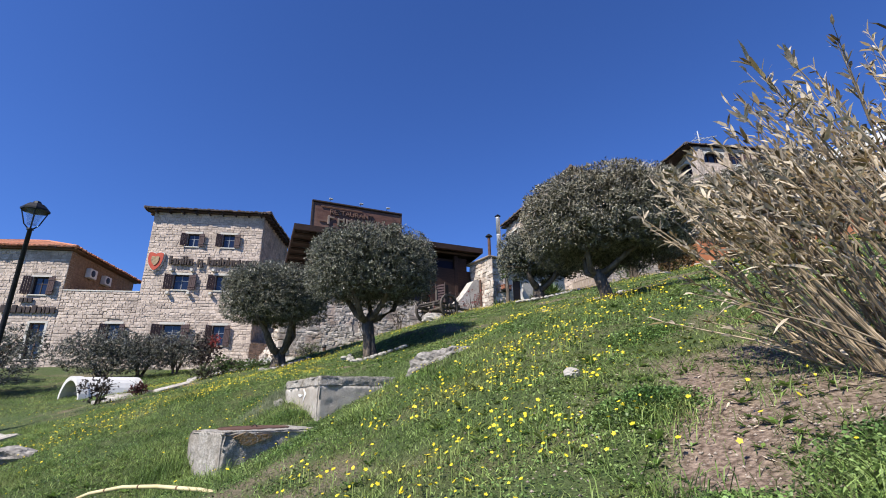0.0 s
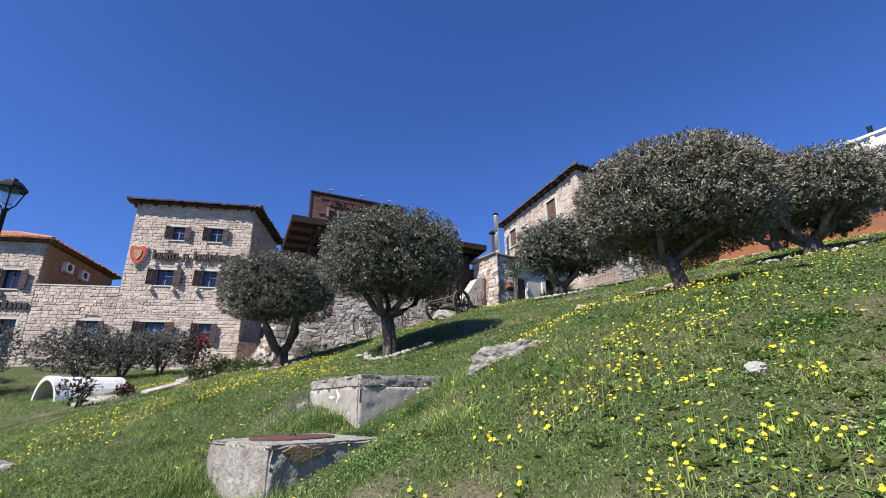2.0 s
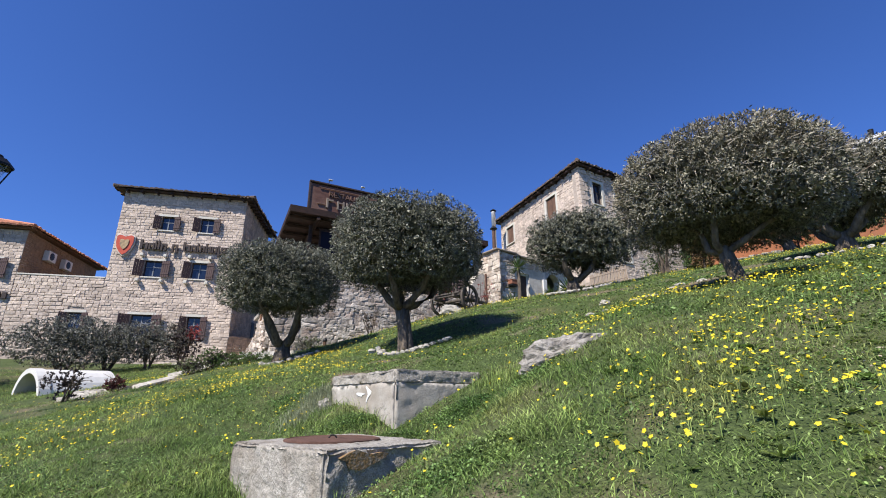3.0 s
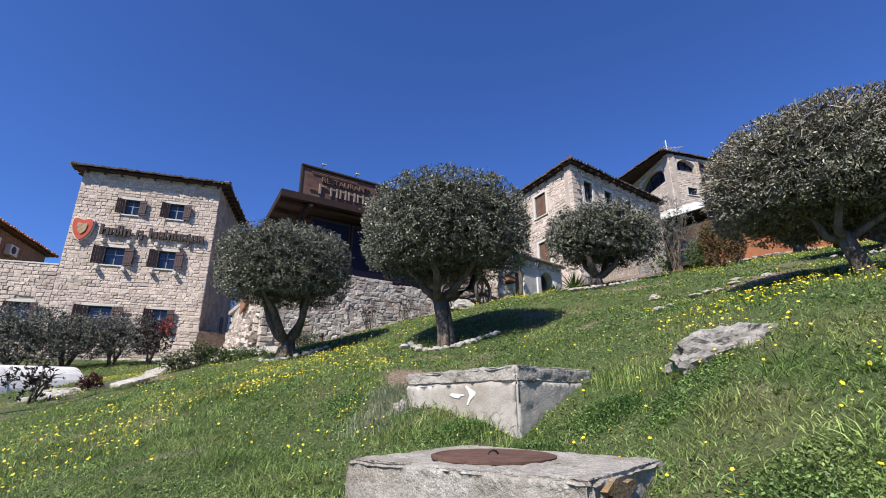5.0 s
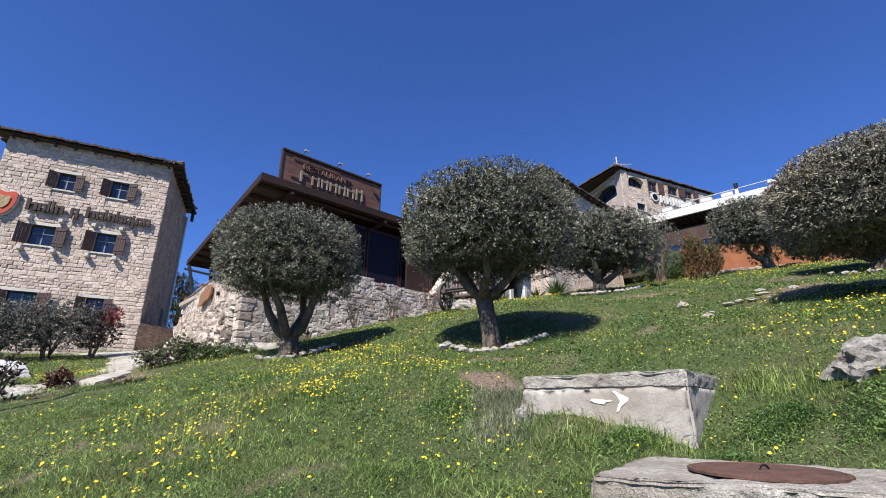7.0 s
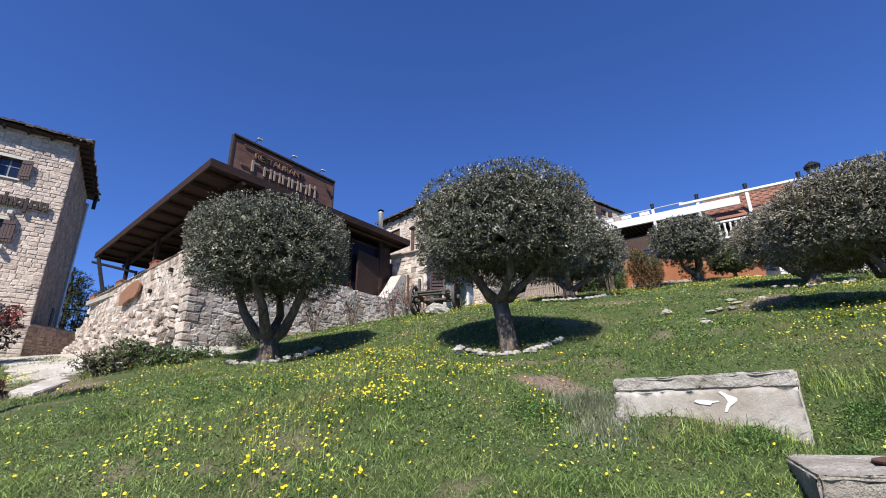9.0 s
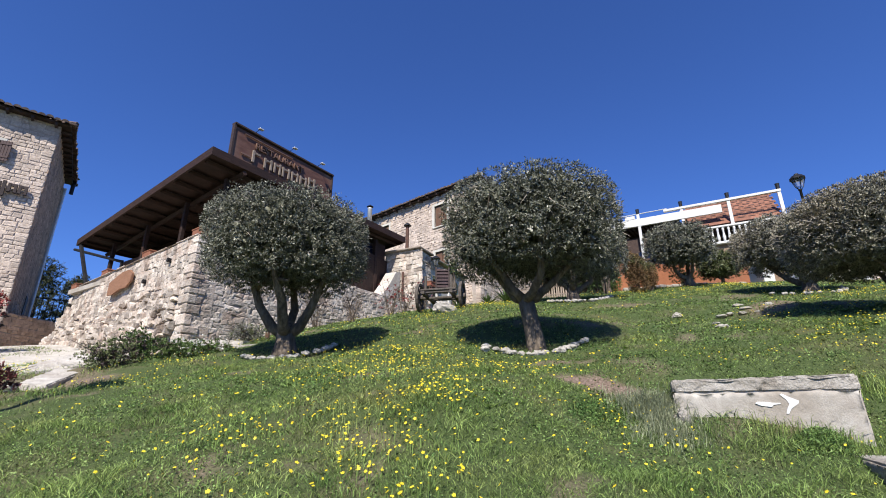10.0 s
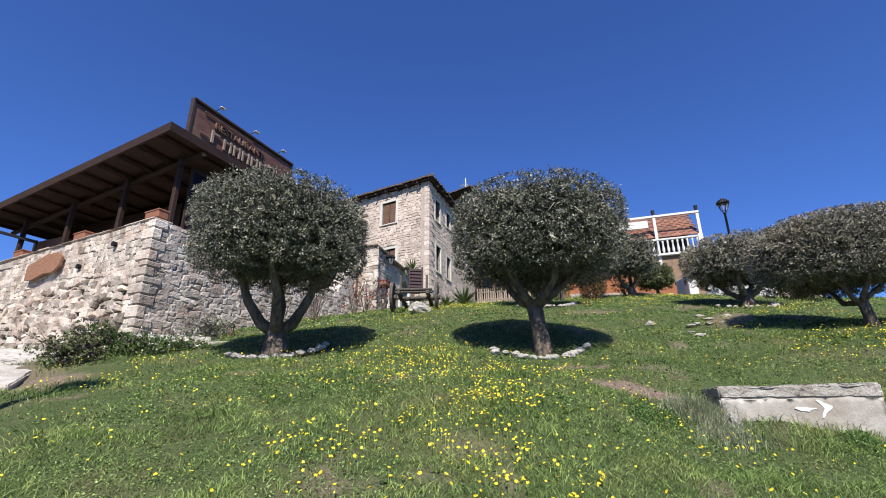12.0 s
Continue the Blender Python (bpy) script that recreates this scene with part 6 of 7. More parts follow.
def stone_ring(cx, cy, r, a0, a1, n, seed, group):
    rng = random.Random(seed)
    for k in range(n):
        a = radians(a0 + (a1 - a0) * k / max(1, n - 1))
        x, y = cx + r * math.cos(a), cy + r * math.sin(a)
        s = rng.uniform(0.042, 0.066)
        x, y = x + rng.gauss(0, 0.035), y + rng.gauss(0, 0.035)
        boulder("edging_stone", (x, y, gz(x, y) + 0.045), (s * 1.25, s, s * 0.75), seed + k, "whitish round stone edging a tree bed", "stone", PALE_ROCK, (0, 0, rng.uniform(0, 180)), 2, group)


stone_ring(-1.40, 10.35, 0.85, 178, 300, 26, 30, "stones round the second tree")
stone_ring(-4.50, 13.25, 0.85, 190, 312, 26, 60, "stones round the first tree")
stone_ring(2.75, 13.60, 1.0, 192, 310, 28, 90, "stones round the low tree")
stone_ring(6.5, 9.9, 0.95, 180, 320, 14, 120, "stones round the upper tree")


# ---- street lamps ----
def street_lamp(x, y, top):
    z0 = gz(x, y) - 0.1
    t = thing("street_lamp", "black iron street lamp with a glazed lantern", "street lamp", Matrix.Translation((x, y, z0)), "street lamps")
    h = top - z0
    bm = lathe(bmesh.new(), [(0.13, 0), (0.13, 0.3), (0.10, 0.36), (0.08, 0.9), (0.055, 1.0), (0.045, h - 0.72), (0.07, h - 0.70), (0.05, h - 0.66)], 12)
    part("post", bm, IRON, t, smooth=True)
    bm = bmesh.new()
    for k in range(4):
        a = math.pi / 4 + k * math.pi / 2
        c, s = math.cos(a), math.sin(a)
        sweep(bm, [(0.04 * c, 0.04 * s, h - 0.68), (0.11 * c, 0.11 * s, h - 0.60), (0.13 * c, 0.13 * s, h - 0.58), (0.24 * c, 0.24 * s, h - 0.24)], [0.016, 0.014, 0.014, 0.014], 5)
    part("lantern_frame", bm, IRON, t)
    part("lantern_glass", lathe(bmesh.new(), [(0.12, h - 0.57), (0.225, h - 0.25)], 4), LAMP_GLASS, t, "frosted lantern glass")
    part("cap", lathe(bmesh.new(), [(0.27, h - 0.25), (0.27, h - 0.21), (0.17, h - 0.10), (0.09, h - 0.07), (0.07, h - 0.02), (0.03, h)], 8), IRON, t)
    return t


street_lamp(-9.44, 9.48, 6.35)
street_lamp(13.3, 11.8, 10.5)


# ---- paths and kerbs on the lower side ----
def strip(name, points, width, rise, drop, material, label, category, across=6):
    """A slab that follows the ground along a line of plan points, with worn edges."""
    pts = [Vector((x, y, 0)) for x, y in points]
    fine = []
    for a, b in zip(pts, pts[1:]):
        n = max(2, int((b - a).length / 0.12))
        fine += [a.lerp(b, k / n) for k in range(n)]
    fine.append(pts[-1])
    v, f = [], []
    row = across + 3
    for i, p in enumerate(fine):
        way = (fine[min(i + 1, len(fine) - 1)] - fine[max(i - 1, 0)]).normalized()
        side = Vector((-way.y, way.x, 0)) * width / 2
        top = []
        for k in range(across + 1):
            e = 1 - 2 * k / across
            wob = 1 + 0.16 * noise.noise(p * 2.1 + Vector((e * 3, 0, 0))) + 0.12 * noise.noise(p * 5.3 + Vector((e * 5, 1, 0)))
            q = p + side * e * wob
            top.append((q.x, q.y, gz(q.x, q.y) + rise + 0.02 * noise.noise(q * 1.5) + 0.012 * noise.noise(q * 5.1) - (0.02 if k in (0, across) else 0)))
        v += [(top[0][0], top[0][1], top[0][2] - drop)] + top + [(top[-1][0], top[-1][1], top[-1][2] - drop)]
    for i in range(len(fine) - 1):
        a, b = i * row, (i + 1) * row
        f += [(a + k, a + k + 1, b + k + 1, b + k) for k in range(row - 1)]
    f += [tuple(range(row))[::-1], tuple(range(b, b + row))]
    return tagged(sheet(name, v, f, material), label, category, kind="structure")


PATH_STONE = surface("pale_path", (0.36, 0.33, 0.29), (0.56, 0.525, 0.47), 6, (0.31, 0.27, 0.225), 1.6, 0.6, 0.93, 0.7, 30)
strip("path", ((-7.75, 14.5), (-8.15, 15.8), (-8.7, 17.6), (-9.45, 20.0), (-10.6, 22.0), (-12.4, 22.8)), 1.75, 0.05, 0.5, PATH_STONE, "pale worn concrete path at the foot of the wall", "path")
# paving carried on past the path, added to reflect sun onto the tower's side
strip("yard", ((-9.5, 20.6), (-10.1, 24.0), (-10.6, 28.0), (-11.0, 33.0)), 2.6, 0.04, 0.5, PATH_STONE, "pale paved yard between the tower and the terrace, added for bounce light", "yard")
t = thing("garden_kerb", "broken pale concrete kerb between lawn and flower bed", "kerb", kind="structure")
aggregate(PATH_STONE, 0.35, 0.8, 120, 0.25)
for corners, low, tops, seed, rough in (
        ([(-8.14, 12.80), (-7.78, 12.50), (-7.58, 14.05), (-8.02, 14.25)], 1.9, (2.28, 2.24, 2.57, 2.58), 31, 0.010),
        ([(-9.5, 12.82), (-8.13, 12.62), (-8.15, 13.05), (-9.5, 13.25)], 1.7, (2.14, 2.26, 2.27, 2.15), 32, 0.013),
        ([(-9.4, 12.30), (-8.45, 12.20), (-8.35, 12.60), (-9.4, 12.78)], 1.6, (2.00, 2.05, 2.10, 2.03), 33, 0.016),
        ([(-8.55, 14.95), (-7.60, 14.62), (-7.15, 15.75), (-8.25, 16.1)], 2.2, (2.66, 2.74, 3.00, 2.96), 34, 0.014)):
    part("kerb_stone", rough_block(corners, low, tops, seed, rough, 1.6, 0.09), PATH_STONE, t)
t = thing("ledge", "low pale stone ledge along the terrace wall", "ledge", kind="structure")
for corners, low, tops, seed in (([(-6.45, 15.25), (-5.2, 15.05), (-4.85, 15.55), (-6.2, 15.95)], 2.6, (3.28, 3.32, 3.36, 3.30), 35), ([(-5.95, 14.72), (-4.8, 14.75), (-4.75, 15.08), (-5.6, 15.12)], 2.7, (3.09, 3.24, 3.26, 3.14), 36)):
    part("ledge_stone", rough_block(corners, low, tops, seed, 0.010, 1.6, 0.09), PATH_STONE, t)
t = thing("bollard", "short wooden bollard with a dark metal cap by the terrace wall", "bollard", Matrix.Translation((-4.57, 16.1, gz(-4.57, 16.1) - 0.05)))
part("post", lathe(bmesh.new(), [(0.055, 0), (0.052, 0.2), (0.05, 0.22)], 12), WOOD, t)
part("cap", lathe(bmesh.new(), [(0.07, 0.22), (0.075, 0.25), (0.05, 0.31), (0.01, 0.33)], 12), IRON, t, "dark metal cap")
strip("lower_kerb", ((-7.6, 8.3), (-9.2, 9.3), (-11.5, 10.4)), 0.5, 0.06, 0.3, PATH_STONE, "grey concrete strip in the lower lawn", "kerb")


# ---- white vaulted cover ----
def vault():
    t = thing("concrete_vault", "white half-round precast tunnel section lying on the grass", "culvert")
    a, b = Vector((-11.45, 13.95, 1.66)), Vector((-10.53, 15.50, 1.72))
    way = (b - a).normalized()
    side = way.cross(Vector((0, 0, 1))).normalized()
    up = side.cross(way)
    prof = lambda r: [(-r, 0.0), (-r, 0.2 * r)] + [(-r * math.cos(math.pi * k / 14), 0.2 * r + r * 1.15 * math.sin(math.pi * k / 14)) for k in range(1, 14)] + [(r, 0.2 * r), (r, 0.0)]
    bm = bmesh.new()
    rings = []
    for p, r in ((a, 0.80), (a + way * 0.25, 0.80), (a + way * 0.251, 0.78), (b, 0.78), (b, 0.71), (a, 0.71)):
        rings.append([bm.verts.new(p + side * x + up * z) for x, z in prof(r)])
    n = len(rings)
    for i in range(n):
        A, B = rings[i], rings[(i + 1) % n]
        for k in range(len(A) - 1):
            bm.faces.new((A[k], A[k + 1], B[k + 1], B[k]))
    part("shell", bm, WHITE, t, smooth=False)
    part("foot", boxed(-0.35, 0.0, -0.08, 0.08, 0, 0.14, bevel=0.02), WHITE, t, at=Matrix.Translation(a + side * -0.7 + Vector((0, 0, 0.25))))
    return t


vault()


# ---- shrubs ----
def shrub(seed, x, y, size, mat, n, leaf, label, category="shrub", name="shrub", stems=7, lift=0.12, group="", accents=None, shell=0.9, lumpy=0.14, trunk=0.02):
    rng = np.random.default_rng(seed)
    z = gz(x, y) - 0.05
    t = thing(name, label, category, Matrix.Translation((x, y, z)), group)
    c = np.array([0, 0, lift + size[2] / 2])
    for k in range(stems):
        a = rng.uniform(0, 6.28)
        e = np.array([math.cos(a) * size[0] * 0.33, math.sin(a) * size[1] * 0.33, lift + size[2] * rng.uniform(0.55, 0.95)])
        m = e * np.array([0.4, 0.4, 0.5]) + rng.normal(size=3) * 0.04
        bm = sweep(bmesh.new(), [(rng.normal() * 0.05, rng.normal() * 0.05, -0.05), m, e], [trunk, trunk * 0.7, trunk * 0.25], 5)
        for j in range(3):
            q = m + (e - m) * rng.uniform(0.1, 0.9)
            sweep(bm, [q, q + rng.normal(size=3) * np.array([0.18, 0.18, 0.1]) + np.array([0, 0, 0.1])], [trunk * 0.4, trunk * 0.12], 4)
        part("stem", bm, BARK, t)
    quads("leaves", leaves(rng, n, c, size, leaf, shell=shell, power=2.1, stray=0.12, lumpy=lumpy), mat, t)["kind"] = "stuff"
    if accents:
        am, an, off, asz = accents
        quads("leaves", leaves(rng, an, c + np.array(off), asz, leaf, shell=0.9, power=2.0, stray=0.1), am, t)["kind"] = "stuff"
    return t


PETAL_WHITE = surface("pale_petal", (0.55, 0.55, 0.50), (0.70, 0.70, 0.64), 3, None, rough=0.6, bump=0)
shrub(201, -16.0, 15.2, (4.3, 2.8, 2.0), LEAF_GREY, 15000, (0.10, 0.034), "grey-leaved olive shrub on the lower lawn", "shrub", "olive_shrub", lift=0.5, trunk=0.05)
shrub(202, -14.5, 18.9, (4.0, 2.0, 1.7), LEAF_GREY, 19000, (0.09, 0.032), "wide grey-leaved shrub before the stone wing", "shrub", "olive_shrub", lift=0.35, trunk=0.04)
shrub(211, -13.3, 19.5, (2.7, 1.6, 1.45), LEAF_GREY, 11000, (0.08, 0.028), "grey-leaved shrub in the row before the tower", "shrub", "olive_shrub", lift=0.35, trunk=0.04)
shrub(203, -12.2, 20.1, (2.6, 1.8, 1.45), LEAF_GREY, 12000, (0.08, 0.028), "grey-leaved shrub before the tower", "shrub", "olive_shrub", lift=0.4, trunk=0.04)
shrub(204, -11.05, 20.2, (1.3, 1.2, 1.35), LEAF_DARK, 4000, (0.09, 0.035), "dark-leaved shrub with red tips beside the tower", "shrub", "photinia_shrub", lift=0.4, trunk=0.03, accents=(LEAF_RED, 420, (0.45, -0.15, 0.3), (0.5, 0.5, 0.6)))
shrub(205, -18.8, 17.2, (2.4, 2.2, 2.0), LEAF_GREY, 8000, (0.12, 0.04), "tall grey-leaved shrub before the low house", "shrub", "olive_shrub", lift=0.5, trunk=0.05)
LEAF_MAROON = surface("maroon_leaf", (0.060, 0.020, 0.018), (0.160, 0.052, 0.045), 5, None, rough=0.5, bump=0, vary=0.5, island=True)
shrub(206, -8.74, 11.62, (1.0, 0.7, 0.62), LEAF_DARK, 700, (0.07, 0.035), "dark sparse rose bush before the white vault", "shrub", "rose_bush", lift=0.12, shell=1.0)
shrub(207, -8.28, 12.42, (0.42, 0.36, 0.40), LEAF_MAROON, 900, (0.055, 0.028), "maroon-leaved rose bush against the pale kerb", "shrub", "rose_bush", lift=0.02, shell=1.0)
shrub(208, -7.30, 13.75, (0.8, 0.6, 0.42), LEAF_OLIVE, 2300, (0.045, 0.02), "rambling brown-green shrub beside the pale kerb", "shrub", lift=0.0, shell=1.0, accents=(LEAF_DARK, 900, (0, 0, -0.05), (0.8, 0.7, 0.4)), lumpy=0.3)
shrub(212, -6.95, 14.2, (0.85, 0.7, 0.52), LEAF_GREEN, 3000, (0.045, 0.02), "rambling dark shrub at the foot of the rubble", "shrub", lift=0.0, shell=1.0, accents=(LEAF_DARK, 1300, (0, 0, -0.05), (0.9, 0.8, 0.45)), lumpy=0.3)
shrub(209, -6.45, 14.3, (0.95, 0.7, 0.38), LEAF_GREEN, 4200, (0.045, 0.018), "leafy green shrub with small pale flowers", "shrub", lift=0.0, shell=1.0, accents=(PETAL_WHITE, 110, (0.2, -0.1, 0.08), (1.1, 0.8, 0.5)), lumpy=0.25)
shrub(210, -5.85, 14.15, (0.95, 0.7, 0.30), LEAF_GREEN, 4200, (0.042, 0.017), "low green shrub with small pale flowers", "shrub", lift=0.0, shell=1.0, accents=(PETAL_WHITE, 120, (0.1, -0.1, 0.05), (1.0, 0.7, 0.34)), lumpy=0.25)
shrub(213, -5.05, 15.8, (1.0, 0.6, 0.5), LEAF_GREY, 1900, (0.06, 0.016), "silver-grey low bush at the foot of the terrace wall", "shrub", lift=0.0, shell=1.0, lumpy=0.35, accents=(LEAF_OLIVE, 700, (0.1, 0, 0), (0.9, 0.6, 0.5)))
for k, (x, y) in enumerate(((-2.2, 17.2), (-0.9, 17.4), (-0.2, 17.9), (0.6, 18.3), (-3.3, 16.8))):
    shrub(220 + k, x, y, (1.0, 0.9, 1.05), LEAF_RED if k % 2 else LEAF_DARK, 520, (0.05, 0.02), "thin red-brown rose bush before the terrace wall", "shrub", "rose_bush", stems=14, lift=0.1, shell=1.0, group="rose bushes", trunk=0.012)
shrub(230, 6.6, 14.4, (0.72, 0.7, 1.4), LEAF_RUST, 15000, (0.05, 0.02), "rust-brown upright conifer bush before the orange wall", "shrub", "conifer_bush", lift=0.05, shell=0.8)
shrub(231, 7.2, 14.35, (0.5, 0.5, 0.9), LEAF_RUST, 9000, (0.05, 0.02), "olive-brown conifer bush before the orange wall", "shrub", "conifer_bush", lift=0.15)
shrub(232, 7.55, 16.35, (0.85, 0.8, 1.05), LEAF_GREEN, 9000, (0.06, 0.02), "round green bush before the orange wall", "shrub", lift=0.05)
shrub(233, 9.9, 14.9, (1.0, 0.9, 0.7), LEAF_GREEN, 2500, (0.06, 0.02), "low green bush under the leaning olive", "shrub", lift=0.1)
shrub(234, 5.7, 14.9, (1.4, 1.3, 1.85), LEAF_GREY, 7000, (0.06, 0.013), "bare grey twiggy shrub on several thin trunks", "shrub", stems=14, lift=0.55, shell=1.0, trunk=0.02)
shrub(235, 6.0, 15.7, (1.2, 1.0, 0.8), LEAF_GREEN, 2600, (0.06, 0.02), "grey-green bush under the olive trees", "shrub", lift=0.0)
shrub(236, 13.0, 12.2, (2.6, 1.6, 1.3), LEAF_GREEN, 5000, (0.06, 0.025), "clipped dark green hedge beside the lawn", "hedge", "hedge", lift=0.0, shell=0.7)
shrub(237, 11.2, 11.6, (1.3, 0.9, 1.1), LEAF_GREY, 1200, (0.08, 0.014), "dry grey twiggy shrub at the lawn's edge", "shrub", stems=18, lift=0.0, shell=1.0)


def yucca(seed, x, y, n, long, label):
    rng = np.random.default_rng(seed)
    out = []
    for k in range(n):
        a, e = rng.uniform(0, 6.28), rng.uniform(0.35, 1.35)
        way = np.array([math.cos(a) * math.cos(e), math.sin(a) * math.cos(e), math.sin(e)])
        side = np.array([-math.sin(a), math.cos(a), 0]) * 0.025
        p = np.array([x, y, gz(x, y)])
        l = long * rng.uniform(0.7, 1.1)
        out.append([p - side * 0.6, p + way * l * 0.4 - side, p + way * l + np.array([0, 0, -0.1 * l]), p + way * l * 0.4 + side])
    ob = quads("yucca", out, LEAF_GREEN)
    return tagged(ob, label, "yucca")


yucca(5, 2.95, 17.8, 60, 0.5, "spiky green yucca beside the outbuilding")
yucca(6, 3.6, 17.6, 90, 0.8, "spiky green yucca by the fence")
yucca(7, 1.5, 17.4, 40, 0.55, "small spiky green yucca near the cart")


def palm(x, y, head):
    """A small yucca tree: a bare trunk with a head of spiky leaves."""
    rng = np.random.default_rng(8)
    z = gz(x, y) - 0.1
    t = thing("yucca_tree", "small yucca tree with a bare dark trunk beside the outbuilding", "tree", Matrix.Translation((x, y, z)))
    h = head - z
    part("trunk", sweep(bmesh.new(), [(0, 0, 0), (0.03, 0.02, h * 0.5), (0, 0, h)], [0.09, 0.07, 0.065], 8), BARK, t)
    out = []
    for k in range(90):
        a, e = rng.uniform(0, 6.28), rng.uniform(-0.7, 1.4)
        way = np.array([math.cos(a) * math.cos(e), math.sin(a) * math.cos(e), math.sin(e)])
        side = np.array([-math.sin(a), math.cos(a), 0]) * 0.02
        p = np.array([0, 0, h])
        l = 0.5 * rng.uniform(0.7, 1.15)
        out.append([p - side * 0.5, p + way * l * 0.4 - side, p + way * l, p + way * l * 0.4 + side])
    quads("crown", out, LEAF_GREEN, t)
    return t


palm(1.95, 18.5, 6.75)


def conifer(seed, x, y, z, tall, wide):
    rng = np.random.default_rng(seed)
    t = thing("conifer_tree", "dark green conifer behind the terrace wall", "tree", Matrix.Translation((x, y, z)))
    part("trunk", sweep(bmesh.new(), [(0, 0, -0.3), (0.1, 0, tall * 0.5), (0, 0, tall)], [0.22, 0.14, 0.04], 8), BARK, t)
    qs = []
    for k in range(14):
        u = k / 13
        r = wide * (0.55 - 0.4 * u) + 0.2
        a = rng.uniform(0, 6.28)
        c = (math.cos(a) * r * 0.6, math.sin(a) * r * 0.6, tall * (0.3 + 0.68 * u))
        qs.append(leaves(rng, 1200, c, (r * 1.7, r * 1.7, tall * 0.18), (0.17, 0.035), shell=1.0, power=2.0, stray=0.2))
    quads("crown", np.concatenate(qs), LEAF_PINE, t)
    return t


conifer(301, -14.4, 40.0, 5.0, 5.6, 3.2)
conifer(302, -12.6, 42.0, 5.0, 5.0, 2.6)


def railing():
    t = thing("iron_railing", "dark iron railing behind the tower", "railing", pose(-11.6, 33.5, 0, 0, 0, 10))
    z = 5.5
    for k in range(14):
        part("bar", sweep(bmesh.new(), [(k * 0.22 - 1.4, 0, z), (k * 0.22 - 1.4, 0, z + 1.7)], [0.02, 0.02], 5), IRON, t)
    part("rail", boxed(-1.45, 1.5, -0.02, 0.02, z + 1.6, z + 1.65), IRON, t)
    part("rail", boxed(-1.45, 1.5, -0.02, 0.02, z + 0.2, z + 0.25), IRON, t)
    return t


railing()


# ---- old cart ----
def cart():
    x, y = -0.64, 14.73
    z = gz(x, y)
    t = thing("wooden_cart", "old dark wooden cart with spoked wheels", "cart", pose(x, y, z, 0, 0, -42))
    for sx in (-0.56, 0.56):
        r = 0.38
        turn = Matrix.Translation((sx, 0, r - 0.02)) @ Matrix.Rotation(radians(90), 4, "Y")
        bm = bmesh.new()
        n = 24
        outer = [[bm.verts.new((math.cos(2 * math.pi * k / n) * q, math.sin(2 * math.pi * k / n) * q, h)) for k in range(n)] for q, h in ((r, -0.035), (r, 0.035), (r - 0.065, 0.035), (r - 0.065, -0.035))]
        for i in range(4):
            A, B = outer[i], outer[(i + 1) % 4]
            for k in range(n):
                bm.faces.new((A[k], A[(k + 1) % n], B[(k + 1) % n], B[k]))
        wheel = part("wheel", bm, WOOD_GREY, t, at=turn)
        for k in range(10):
            a = 2 * math.pi * k / 10
            part("spoke", sweep(bmesh.new(), [(0.05 * math.cos(a), 0.05 * math.sin(a), 0), ((r - 0.05) * math.cos(a), (r - 0.05) * math.sin(a), 0)], [0.018, 0.015], 5), WOOD_GREY, wheel)
        part("hub", sweep(bmesh.new(), [(0, 0, -0.09), (0, 0, 0.09)], [0.07, 0.07], 10), WOOD_GREY, wheel)
    part("axle", sweep(bmesh.new(), [(-0.62, 0, 0.34), (0.62, 0, 0.34)], [0.04, 0.04], 8), WOOD_GREY, t)
    for yy in (-0.28, 0.56):
        part("bed_beam", boxed(-0.47, 0.47, yy - 0.05, yy + 0.05, 0.40, 0.48, bevel=0.01), WOOD_GREY, t)
    for xx in (-0.36, 0.36):
        part("shaft", boxed(xx - 0.045, xx + 0.045, -0.5, 1.3, 0.34, 0.42, bevel=0.01), WOOD_GREY, t)
    part("front_board", boxed(-0.46, 0.46, -0.36, -0.31, 0.46, 0.51, bevel=0.01), WOOD_GREY, t)
    for xx in (-0.33, 0.33):
        part("stake", boxed(xx - 0.03, xx + 0.03, -0.34, -0.28, 0.46, 0.85, bevel=0.008), WOOD_GREY, t)
    return t


cart()


def crate():
    x, y = -0.45, 15.0
    t = thing("wooden_crate", "tall dark brown slatted wooden crate standing on the cart", "crate", pose(x, y, gz(x, y) + 0.46, 0, 0, -28))
    part("body", boxed(-0.15, 0.15, -0.12, 0.12, 0, 0.62), WOOD_DARK, t)
    for k in range(7):
        part("slat", boxed(-0.17, 0.17, -0.145, -0.122, 0.01 + k * 0.09, 0.075 + k * 0.09, bevel=0.006), SHUTTER, t)
    for sx in (-0.17, 0.17):
        part("corner_post", boxed(sx - 0.02, sx + 0.02, -0.16, -0.12, 0, 0.66, bevel=0.005), WOOD_DARK, t)
    return t


crate()


def picket_fence():
    t = thing("picket_fence", "low weathered wooden picket fence", "fence")
    a, b = Vector((4.4, 17.7, 0)), Vector((4.8, 15.5, 0))
    n = 24
    yaw = math.degrees(math.atan2(b.y - a.y, b.x - a.x))
    for k in range(n):
        p = a.lerp(b, k / (n - 1))
        z = gz(p.x, p.y) - 0.05
        bm = boxed(-0.035, 0.035, -0.012, 0.012, 0, 0.6, bevel=0.004)
        for v in bm.verts:
            if v.co.z > 0.55:
                v.co.x *= 0.35
        part("picket", bm, BOARD, t, at=pose(p.x, p.y, z, 0, random.uniform(-3, 3), yaw))
    for h in (0.15, 0.42):
        part("rail", sweep(bmesh.new(), [(a.x, a.y + 0.03, gz(a.x, a.y) + h), (b.x, b.y + 0.03, gz(b.x, b.y) + h)], [0.025, 0.025], 4), BOARD, t)
    return t


